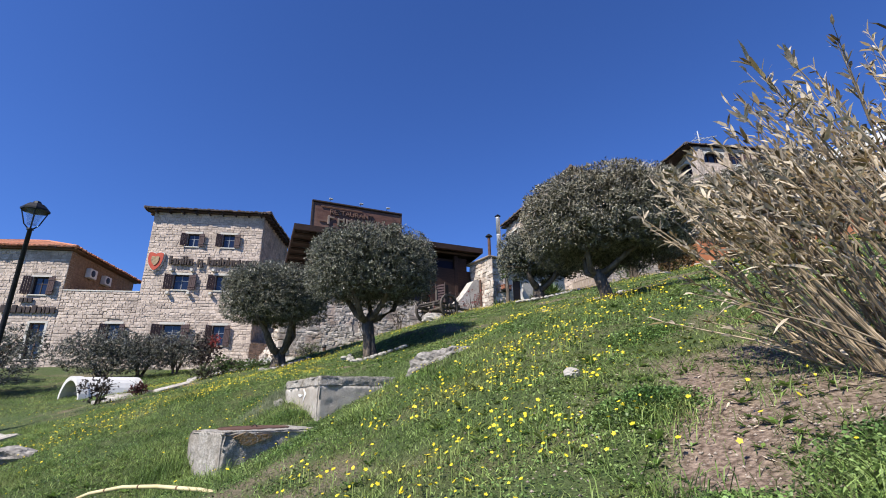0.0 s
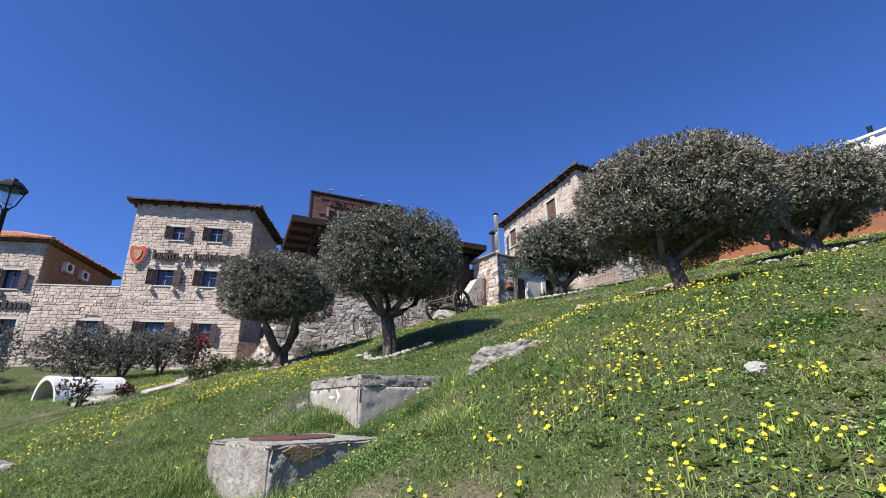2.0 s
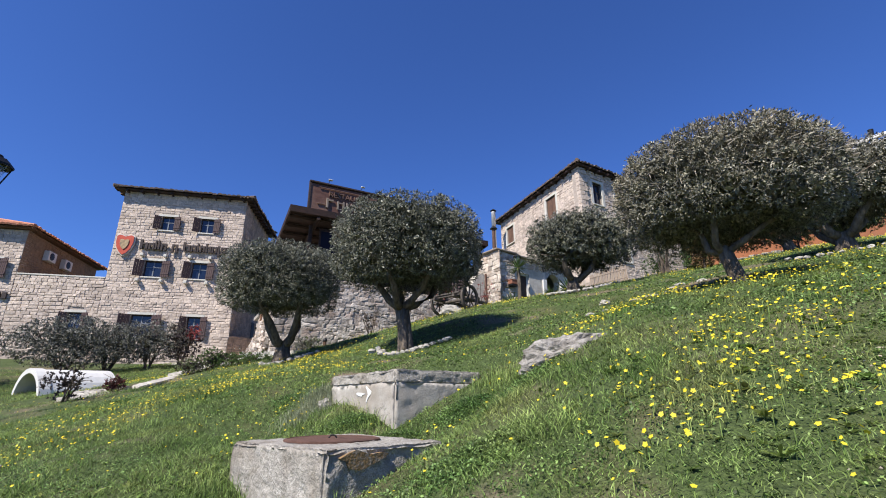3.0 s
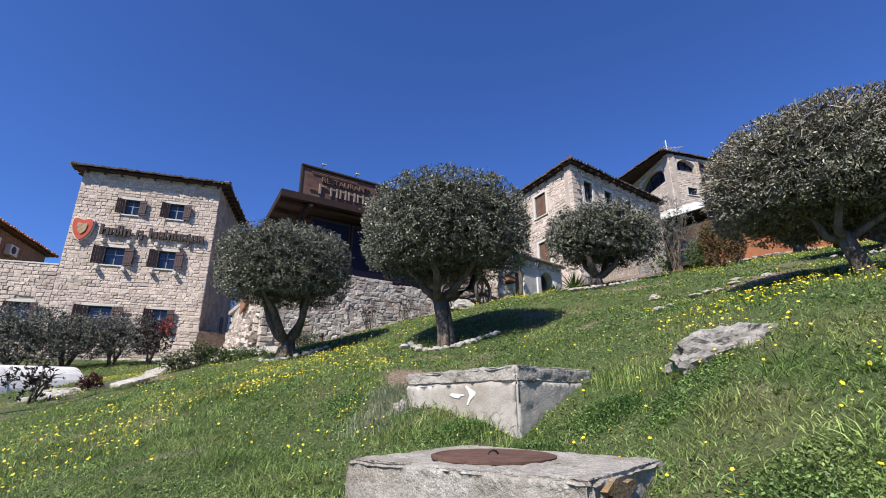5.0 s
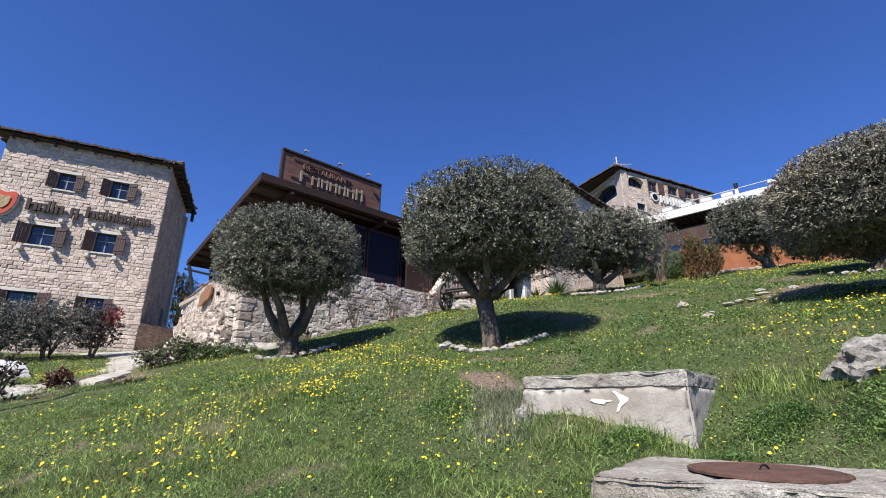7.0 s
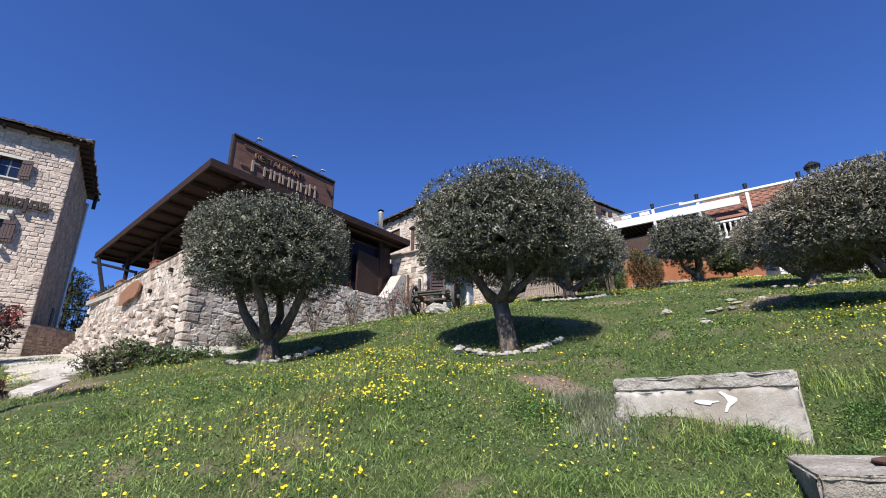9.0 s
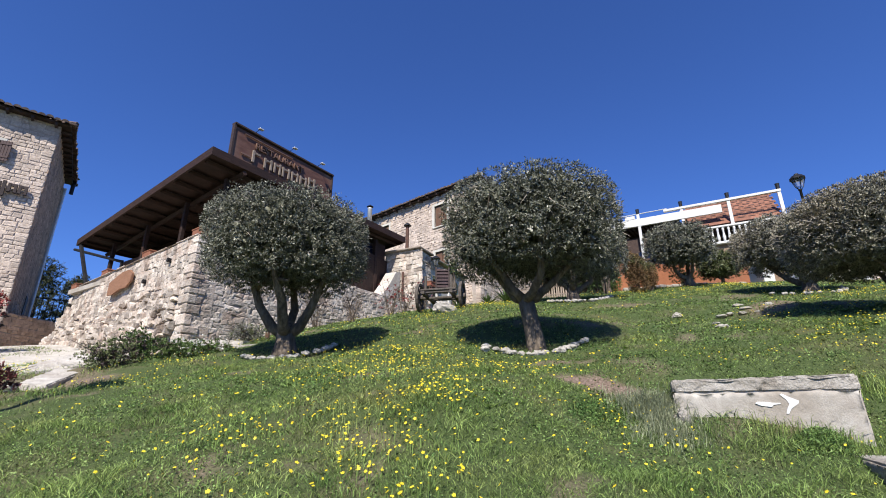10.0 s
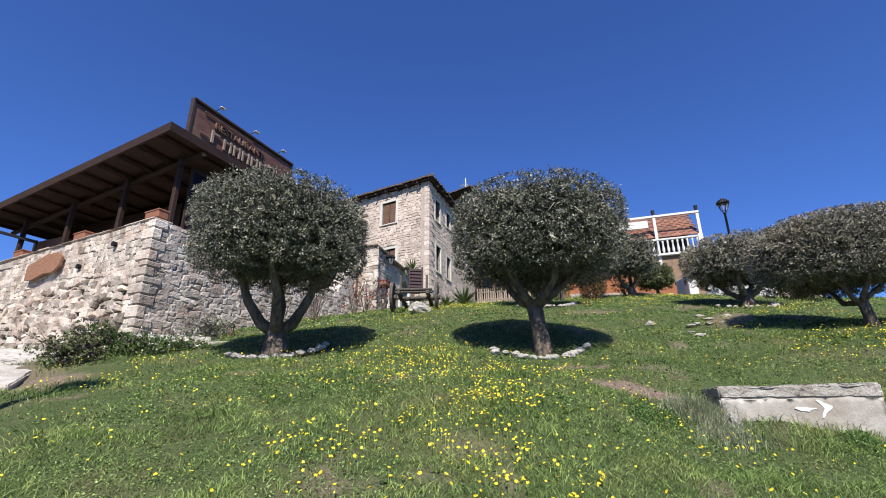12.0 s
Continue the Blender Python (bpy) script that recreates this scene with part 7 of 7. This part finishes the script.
BOARD = surface("weathered_picket", (0.30, 0.23, 0.175), (0.46, 0.37, 0.29), 5, None, rough=0.8, bump=0.2, grain=(5, 5, 1))
picket_fence()

def wall_lantern(x, y, z, scale=1.0):
    t = thing("wall_lantern", "black iron wall lantern on the outbuilding", "lantern", Matrix.Translation((x, y, z)) @ Matrix.Scale(scale, 4), "wall lanterns")
    part("bracket", sweep(bmesh.new(), [(0, 0.4, 0.25), (0, 0.1, 0.38), (0, 0, 0.3)], [0.018, 0.018, 0.012], 6), IRON, t)
    part("body", lathe(bmesh.new(), [(0.06, 0), (0.13, 0.24)], 6), LAMP_GLASS, t)
    part("cap", lathe(bmesh.new(), [(0.17, 0.24), (0.1, 0.32), (0.02, 0.36)], 6), IRON, t)
    for k in range(6):
        a = k * math.pi / 3
        part("rib", sweep(bmesh.new(), [(0.062 * math.cos(a), 0.062 * math.sin(a), 0), (0.135 * math.cos(a), 0.135 * math.sin(a), 0.24)], [0.012, 0.012], 4), IRON, t)
    return t


wall_lantern(2.32, 20.55, 7.55, 1.15)
wall_lantern(3.42, 21.0, 7.4)


# ---- dry reeds ----
def reed_clump():
    rng = np.random.default_rng(55)
    x0, y0 = 2.42, 2.45
    z0 = gz(x0, y0) - 0.05
    t = thing("reed_clump", "tall clump of dry straw-coloured reeds with withered leaves", "reeds", Matrix.Translation((x0, y0, z0)))
    straw, brown = [], []
    for k in range(185):
        u = rng.uniform(-1, 1)
        base = np.array([u * 0.34, rng.normal() * 0.2 - 0.1 * u, 0.0])
        # a fan: canes on the lower side lean out over the lawn, a few of them almost bare and low
        low = k % 9 == 0
        d = np.array([-0.40 + 0.26 * u + rng.normal() * 0.11, 0.02 + rng.normal() * 0.17, 1.0])
        h = rng.uniform(0.75, 1.35) + (u + 1) * 0.27 * rng.uniform(0.7, 1.35)
        if low:
            d = np.array([-0.95 + rng.normal() * 0.25, 0.1 + rng.normal() * 0.3, rng.uniform(0.5, 0.95)])
            h = rng.uniform(0.5, 1.0)
        d /= np.linalg.norm(d)
        arch = np.array([d[0], d[1], 0]) * 0.09 * h
        m = base + d * h * 0.5 - arch * 0.3
        e = base + d * h + arch * 0.5 + np.array([0, 0, -0.05 * h])
        r = rng.uniform(0.0045, 0.0075)
        part("cane", sweep(bmesh.new(), [base, (base + m) / 2, m, (m + e) / 2, e], [r, r * 0.92, r * 0.8, r * 0.6, r * 0.2], 5), REED_CANE, t)
        for j in range(int(rng.integers(4, 9) if low else rng.integers(20, 36))):
            v = rng.uniform(0.2, 1.0) ** 0.48
            p = m + (e - m) * (v - 0.5) * 2 if v > 0.5 else base + (m - base) * v * 2
            way = d * 1.0 + rng.normal(size=3) * (0.34 if v > 0.8 else 0.55)
            way /= np.linalg.norm(way)
            side = np.cross(way, rng.normal(size=3))
            side /= np.linalg.norm(side)
            l, w = rng.uniform(0.04, 0.115), rng.uniform(0.0045, 0.0095)
            bend = np.array([rng.normal() * 0.12, rng.normal() * 0.12, -rng.uniform(0.0, 0.55)]) * l
            low_mid = p + way * l * 0.28 + bend * 0.05
            top_mid = p + way * l * 0.68 + bend * 0.4
            tip = p + way * l + bend
            out = brown if rng.random() < 0.33 else straw
            out.append([p, low_mid + side * w, low_mid - side * w, p])
            out.append([low_mid + side * w, top_mid + side * w * 0.75, top_mid - side * w * 0.75, low_mid - side * w])
            out.append([top_mid + side * w * 0.75, tip, tip, top_mid - side * w * 0.75])
    quads("dry_leaves", straw, REED, t)["kind"] = "stuff"
    quads("brown_leaves", brown, REED_BROWN, t)["kind"] = "stuff"
    return t


reed_clump()


def cane_hoop():
    pts = [(-3.1, 4.35, 1.08), (-2.75, 4.15, 1.19), (-2.35, 3.95, 1.265), (-1.95, 3.74, 1.30), (-1.5, 3.5, 1.315), (-1.1, 3.28, 1.30), (-0.7, 3.05, 1.24)]
    t = thing("cane_hoop", "pale bent bamboo cane lying over the grass", "cane")
    part("cane", sweep(bmesh.new(), pts, [0.014] * len(pts), 8), CANE, t, smooth=True)
    for a, b in zip(pts, pts[1:]):
        p = Vector(a).lerp(Vector(b), 0.5)
        w = (Vector(b) - Vector(a)).normalized() * 0.008
        part("joint", sweep(bmesh.new(), [p - w, p + w], [0.016, 0.016], 8), WOOD, t)
    return t


CANE = surface("pale_cane", (0.52, 0.43, 0.22), (0.66, 0.57, 0.34), 6, None, rough=0.5, bump=0.05)
cane_hoop()


def grass_tuft(seed, x, y, n, tall, spread, mat, label):
    """A clump of long arching blades."""
    rng = np.random.default_rng(seed)
    px, py = x + rng.normal(size=n) * spread, y + rng.normal(size=n) * spread
    p = np.stack([px, py, height(px, py) + lumps(px, py) - 0.02], -1)
    a = rng.uniform(0, 6.28, n)
    h = tall * rng.uniform(0.5, 1.2, n)
    out = np.stack([np.cos(a), np.sin(a), 0 * a], -1) * (h * rng.uniform(0.2, 1.0, n))[:, None]
    side = np.stack([-np.sin(a), np.cos(a), 0 * a], -1) * 0.002
    up = np.array([0, 0, 1.0])
    mid = p + out * 0.45 + up * (h * 0.65)[:, None]
    tip = p + out * 1.2 + up * (h * 0.8)[:, None]
    return tagged(quads("grass_tuft", np.concatenate([np.stack([p - side, p + side, mid + side, mid - side], 1), np.stack([mid - side, mid + side, tip, tip], 1)]), mat), label, "grass tuft", kind="stuff")


TUFT_GREY = surface("grey_grass", (0.19, 0.22, 0.13), (0.36, 0.38, 0.24), 4, None, rough=0.6, bump=0, vary=0.4, island=True, thin=0.2)
grass_tuft(71, -2.50, 7.38, 1700, 0.19, 0.15, TUFT_GREY, "grey-green tuft of long dry grass beside the concrete block")
grass_tuft(72, -2.66, 7.10, 900, 0.13, 0.14, TUFT_GREY, "grey-green tuft of long grass at the block's foot")
for k, (x, y, n, h) in enumerate(((-2.1, 6.55, 200, 0.16), (-1.85, 6.25, 220, 0.17), (-1.45, 5.98, 160, 0.13), (-0.62, 6.45, 260, 0.2), (-0.45, 6.1, 200, 0.16), (-2.85, 5.1, 180, 0.15), (-2.5, 4.85, 160, 0.12), (1.25, 2.55, 300, 0.12), (2.1, 1.75, 240, 0.12), (0.95, 1.9, 220, 0.14))):
    grass_tuft(80 + k, x, y, n, h, 0.11, GRASS, "fresh green tuft of taller grass")
for k in range(9):
    u = k / 8
    x, y = -2.98 + 1.12 * u, 5.50 - 1.36 * u
    grass_tuft(120 + k, x, y, 260, 0.11 + 0.06 * (k * 7 % 5) / 4, 0.14, GRASS, "tall green grass along the slab's lower edge")

# litter of dry leaves and pebbles on the bare bed below the reeds
rng = np.random.default_rng(91)
n = 420
lx, ly = 1.8 + rng.normal(size=n) * 0.5, 2.35 + rng.normal(size=n) * 0.75
lp = np.stack([lx, ly, height(lx, ly) + lumps(lx, ly) + 0.008], -1)
a = rng.uniform(0, 6.28, n)
w1 = np.stack([np.cos(a), np.sin(a), rng.normal(size=n) * 0.25], -1) * rng.uniform(0.012, 0.035, n)[:, None]
w2 = np.stack([-np.sin(a), np.cos(a), rng.normal(size=n) * 0.3], -1) * rng.uniform(0.003, 0.007, n)[:, None]
tagged(quads("leaf_litter", np.stack([lp - w1, lp + w2, lp + w1, lp - w2], 1), REED), "withered reed leaves lying on bare soil", "litter", kind="stuff")
pv, pf = [], []
prng = random.Random(6)
for k in range(1500):
    x, y = prng.gauss(1.55, 0.5), prng.gauss(2.4, 0.8)
    s = prng.uniform(0.003, 0.010)
    z = gz(x, y) + float(lumps(np.array(x), np.array(y))) + s * 0.3
    i = len(pv)
    pv += [(x + s * prng.uniform(0.7, 1.3), y, z), (x - s * prng.uniform(0.7, 1.3), y, z), (x, y + s * prng.uniform(0.7, 1.3), z), (x, y - s, z), (x, y, z + s * 0.8), (x, y, z - s)]
    pf += [tuple(i + q for q in f) for f in ((0, 2, 4), (2, 1, 4), (1, 3, 4), (3, 0, 4), (2, 0, 5), (1, 2, 5), (3, 1, 5), (0, 3, 5))]
PALE_GRIT = surface("grit", (0.19, 0.15, 0.115), (0.40, 0.34, 0.28), 20, None, rough=0.95, bump=0, vary=0.3, island=True)
tagged(sheet("gravel", pv, pf, PALE_GRIT), "pale gravel on bare soil", "gravel", kind="stuff")


# ---- lawn: grass, weeds, flowers ----
def clear(x, y):
    """True where turf grows: away from slabs, walls and paths."""
    ok = np.ones(len(x), bool)
    for plan in (BLOCK, SLAB):
        mx, my = sum(p[0] for p in plan) / 4, sum(p[1] for p in plan) / 4
        poly = [(mx + (px - mx) * 0.9, my + (py - my) * 0.9) for px, py in plan]
        inside = np.ones(len(x), bool)
        for (ax, ay), (bx, by) in zip(poly, poly[1:] + poly[:1]):
            inside &= (bx - ax) * (y - ay) - (by - ay) * (x - ax) > 0
        ok &= ~inside
    u, v = (x + 6.35) * 0.883 + (y - 16.5) * 0.469, -(x + 6.35) * 0.469 + (y - 16.5) * 0.883
    ok &= ~((v > -0.1) & (u > -0.6))
    # worn soil beside the kerb
    ok &= ~((np.hypot((x + 7.25) / 0.75, (y - 12.95) / 0.45) < 0.75 + 0.35 * field(x, y, 0.3, 41)))
    # kerb stones and path stay clear
    ok &= ~((y > 12.2) & (y < 13.2) & (x < -8.0) & (x > -10.2)) & ~((x > -8.15) & (x < -7.6) & (y > 12.5) & (y < 14.3))
    return ok


def open_slope(x, y):
    """The part of the hillside that lies open to the footpath; the rest is thin turf."""
    return np.where((y > 1.1) & (y > 1.3 - 0.82 * x) & (y > np.minimum(0.95 * x - 0.2, 6.8)), 1.0, 0.10)


def scatter(rng, n, x0, x1, y0, y1, thin):
    """Points of the lawn, denser towards the lower path."""
    x, y = rng.uniform(x0, x1, n), rng.uniform(y0, y1, n)
    keep = clear(x, y) & (rng.random(n) < thin(x, y))
    return x[keep], y[keep]


def blades(rng, x, y, tall, wide):
    n = len(x)
    z = height(x, y) + lumps(x, y) - 0.01
    p = np.stack([x, y, z], -1)
    a = rng.uniform(0, 2 * np.pi, n)
    side = np.stack([np.cos(a), np.sin(a), 0 * a], -1) * (wide * rng.uniform(0.6, 1.4, n))[:, None]
    h = tall * rng.uniform(0.45, 1.3, n)
    lean = rng.normal(size=(n, 2)) * 0.85
    tip = p + np.stack([lean[:, 0] * h, lean[:, 1] * h, h], -1)
    mid = p + np.stack([lean[:, 0] * h * 0.35, lean[:, 1] * h * 0.35, h * 0.6], -1)
    return np.stack([p - side, mid - side * 0.9, tip, mid + side * 0.9], 1)


rng = np.random.default_rng(77)
# where grass, clover and worn thatch take turns
clover_bed = lambda x, y: np.clip((field(x, y, 0.75, 2) * 0.65 + field(x, y, 0.22, 6) * 0.35 - 0.42) * 5, 0, 1)
clump = lambda x, y: np.clip(0.22 + 1.3 * (0.55 * field(x, y, 0.35, 1) + 0.45 * field(x, y, 0.11, 4)) ** 1.3, 0, 1)
green = lambda x, y: (1 - 0.93 * bare(x, y)) * clump(x, y) * open_slope(x, y)
uphill = lambda x, y: (x - 0.3) * 0.55 + (y - 0.15) * 0.835
far = lambda x, y: np.where(uphill(x, y) > 4.5, 1.3, 0.4) * np.clip(1.3 - 0.055 * uphill(x, y), 0.35, 1) * green(x, y)


def lawn_points(rng, n_near, n_far):
    """Dense turf on the slope above the camera's line, thinner beyond."""
    s, u = rng.uniform(-3.5, 12.0, n_near), rng.uniform(0.4, 7.5, n_near)
    x, y = 0.3 - 0.835 * s + 0.55 * u, 0.15 + 0.55 * s + 0.835 * u
    keep = clear(x, y) & (rng.random(n_near) < np.exp(-np.clip(u - 2.2, 0, 9) / 2.7) * np.clip(u - 0.2, 0.1, 1) * green(x, y))
    x2, y2 = scatter(rng, n_far, -13, 13, -3, 18, far)
    return np.concatenate([x[keep], x2]), np.concatenate([y[keep], y2])


x, y = lawn_points(rng, 820000, 500000)
keep = rng.random(len(x)) < 1 - 0.55 * clover_bed(x, y)
x, y = x[keep], y[keep]
size = np.where(uphill(x, y) > 4.5, 0.8, 1.12) * (0.012 + 0.022 * field(x, y, 0.6, 9) + 0.018 * clump(x, y)) * np.where(field(x, y, 0.45, 12) > 0.78, 1.9, 1.0) * (1 + 0.15 * np.clip((-3.6 - x) * 0.6, 0, 1)) * (1 + 0.35 * np.clip((-4.6 - x) * 0.7, 0, 1) * np.clip((9.5 - y) * 0.5, 0, 1))
bed_x, bed_y = scatter(rng, 30000, -14, -7.2, 11.5, 23, lambda x, y: np.where(np.hypot(x + 9.2, (y - 18.3) * 0.55) > 0.9, 1.0, 0.1))
low_x, low_y = scatter(rng, 26000, -24, -12, 9, 20, lambda x, y: 0.5 + 0.5 * field(x, y, 0.8, 5))
bed_x, bed_y = np.concatenate([bed_x, low_x]), np.concatenate([bed_y, low_y])
x, y, size = np.concatenate([x, bed_x]), np.concatenate([y, bed_y]), np.concatenate([size, 0.06 + 0.04 * field(bed_x, bed_y, 0.8, 7)])
lawn = quads("grass", blades(rng, x, y, size, 0.0025 + 0.0006 * np.clip(uphill(x, y) - 3, 0, 9)), GRASS)
tagged(lawn, "short green lawn grass", "grass", kind="stuff")
x, y = lawn_points(rng, 260000, 110000)
keep = rng.random(len(x)) < np.clip((field(x, y, 0.8, 21) - 0.45) * 4, 0.16, 1)
x, y = x[keep], y[keep]
flat = blades(rng, x, y, 0.012 + 0 * x, 0.0026 + 0.0006 * np.clip(uphill(x, y) - 3, 0, 9))
flat[:, 2, :2] += rng.normal(size=(len(x), 2)) * 0.03
tagged(quads("dry_grass", flat, THATCH), "withered straw-coloured grass between the green", "grass", kind="stuff")


def leaflets(rng, x, y, size, tall):
    """Small clover-like leaves that lie nearly level a little above the soil."""
    n = len(x)
    p = np.stack([x, y, height(x, y) + lumps(x, y) + tall * rng.random(n) ** 1.6 - 0.002], -1)
    up = rng.normal(size=(n, 3)) * 0.6 + np.array([0, 0, 1.0])
    up /= np.linalg.norm(up, axis=1)[:, None]
    s = np.cross(up, rng.normal(size=(n, 3)))
    s /= np.linalg.norm(s, axis=1)[:, None]
    t = np.cross(up, s)
    r = (size * rng.uniform(0.6, 1.4, n))[:, None]
    return np.stack([p - s * r, p - t * r * 0.7, p + s * r, p + t * r * 0.7], 1)


x, y = lawn_points(rng, 640000, 330000)
keep = rng.random(len(x)) < (0.22 + 0.78 * clover_bed(x, y)) * np.clip(0.45 + 0.2 * uphill(x, y), 0.5, 1)
x, y = x[keep], y[keep]
mat_tall = 0.012 + 0.034 * clover_bed(x, y) * field(x, y, 0.5, 14)
tagged(quads("clover", leaflets(rng, x, y, 0.0076 + 0.0015 * np.clip(uphill(x, y) - 3, 0, 10), mat_tall), CLOVER), "low clover and small-leaved weeds in the lawn", "clover", kind="stuff")


def rosettes(rng, x, y, n_leaf, long, wide):
    """Broad-leaved weeds: leaves that spread from a point, each a bent quad pair."""
    m = len(x)
    z = height(x, y) + lumps(x, y)
    out = []
    for k in range(n_leaf):
        a = rng.uniform(0, 2 * np.pi, m)
        l = long * rng.uniform(0.5, 1.3, m)
        w = wide * rng.uniform(0.6, 1.3, m)
        way = np.stack([np.cos(a), np.sin(a), rng.uniform(0.1, 0.75, m)], -1)
        side = np.stack([-np.sin(a), np.cos(a), 0 * a], -1) * w[:, None]
        p = np.stack([x, y, z], -1)
        mid = p + way * l[:, None] * 0.55
        tip = p + way * l[:, None] * np.array([1, 1, 0.75])
        out.append(np.stack([p, mid + side, tip, mid - side], 1))
    return np.concatenate(out)


weedy = lambda x, y: np.clip(1.2 - 0.09 * y, 0.05, 1) * np.clip((field(x, y, 1.1, 17) - 0.35) * 2.2, 0, 1) ** 1.5 * (1 - 0.7 * bare(x, y))
x, y = scatter(rng, 20000, -9, 7, 1.2, 14, weedy)
tagged(quads("weeds", rosettes(rng, x, y, 7, 0.040, 0.009), WEED), "broad-leaved weeds in the lawn", "weeds", kind="stuff")
x, y = scatter(rng, 900, -7, 3.5, 1.5, 9, weedy)
tagged(quads("dock_weeds", rosettes(rng, x, y, 10, 0.075, 0.014), WEED), "larger pale dandelion rosettes in the lawn", "weeds", kind="stuff")


def weed_mat(seed, x, y, rx, ry, n, tall, label):
    """A raised cushion of small leaves that spreads over the soil."""
    g = np.random.default_rng(seed)
    a, r = g.uniform(0, 2 * np.pi, n), np.sqrt(g.random(n)) * (1 + 0.2 * g.normal(size=n))
    px, py = x + np.cos(a) * r * rx, y + np.sin(a) * r * ry
    q = leaflets(g, px, py, 0.0085 + 0 * px, tall * np.clip(1.25 - r, 0.15, 1))
    b = blades(g, px[::3], py[::3], tall * 1.1 * np.clip(1.25 - r[::3], 0.2, 1), 0.0022)
    return tagged(quads("weed_mat", np.concatenate([q, b]), CLOVER), label, "weeds", kind="stuff")


for k, (wx, wy, rx, ry, n, h) in enumerate(((1.18, 2.78, 0.30, 0.20, 9000, 0.085), (1.62, 1.78, 0.30, 0.22, 6500, 0.07), (1.02, 1.75, 0.25, 0.2, 4500, 0.08), (-0.55, 5.6, 0.4, 0.25, 7000, 0.07), (-0.95, 6.05, 0.3, 0.2, 5500, 0.1), (-2.0, 6.3, 0.3, 0.16, 5000, 0.1), (-1.55, 5.9, 0.22, 0.14, 3500, 0.1), (-0.95, 4.25, 0.35, 0.22, 6500, 0.07), (-2.9, 7.6, 0.35, 0.3, 6000, 0.06), (1.75, 4.2, 0.35, 0.2, 5000, 0.06))):
    weed_mat(400 + k, wx, wy, rx, ry, n * 2 // 3, h, "cushion of dense small-leaved green weeds")


def flowers(rng, x, y, r):
    """Yellow flower heads on thin stems: cups of eight petals tips with a lowered heart."""
    n = len(x)
    z = height(x, y) + lumps(x, y) + rng.uniform(0.035, 0.095, n)
    p = np.stack([x, y, z], -1)
    up = rng.normal(size=(n, 3)) * 0.4 + np.array([-0.3, -0.35, 1.0])
    up /= np.linalg.norm(up, axis=1)[:, None]
    s = np.cross(up, np.array([0.0, 1.0, 0.13]))
    s /= np.linalg.norm(s, axis=1)[:, None]
    t = np.cross(up, s)
    r = r * rng.uniform(0.6, 1.45, n)[:, None]
    ring = []
    for k in range(10):
        a = 2 * np.pi * k / 10
        rr = r * (1.0 if k % 2 else 0.72) * rng.uniform(0.85, 1.1, n)[:, None]
        ring.append(p + s * np.cos(a) * rr + t * np.sin(a) * rr + up * r * 0.3)
    return np.stack(ring, 1), p


def bloom(x, y):
    """Flowers stand in small groups, thickest on the slope beside the tree and below the terrace."""
    spot = lambda cx, cy, rx, ry: np.exp(-((x - cx) / rx) ** 2 - ((y - cy) / ry) ** 2)
    zone = 0.045 + 0.9 * spot(1.3, 4.5, 1.1, 1.4) + 0.9 * spot(0.4, 3.2, 0.9, 0.8) + 0.42 * spot(2.6, 6.3, 1.9, 1.3) + 0.8 * spot(-4.5, 8.0, 1.5, 1.3) + 0.6 * spot(-3.9, 10.2, 1.1, 1.7) + 0.5 * spot(-7.2, 12.6, 0.6, 0.6) + 0.9 * spot(-9.3, 15.6, 0.9, 1.7) + 0.6 * spot(-6.9, 13.2, 0.7, 0.3) + 0.12 * spot(0.4, 6.8, 1.4, 1.2) + 0.5 * spot(0.3, 14.3, 3.0, 0.8) + 0.4 * spot(5.5, 8.6, 2.5, 0.6) + 0.5 * spot(7.5, 12.4, 3.0, 0.9)
    group = np.clip((field(x, y, 0.25, 31) * 0.55 + field(x, y, 0.8, 33) * 0.45 - 0.30) * 2.4, 0.04, 1) ** 1.25
    return np.clip(zone, 0, 1) * group * (1 - 0.8 * bare(x, y))


x, y = scatter(rng, 215000, -13, 14, 1.5, 19, bloom)
heads, foot = flowers(rng, x, y, 0.0110)
tagged(quads("flower_heads", heads, PETAL, sides=10), "small yellow meadow flowers in the lawn", "flowers", kind="stuff")
stem = np.stack([foot - [0.002, 0, 0.0], foot + [0.002, 0, 0.0], foot + np.array([0.002, 0, -0.08]), foot + np.array([-0.002, 0, -0.08])], 1)
tagged(quads("flower_stems", stem, GRASS), "thin green flower stems", "stems", kind="stuff")
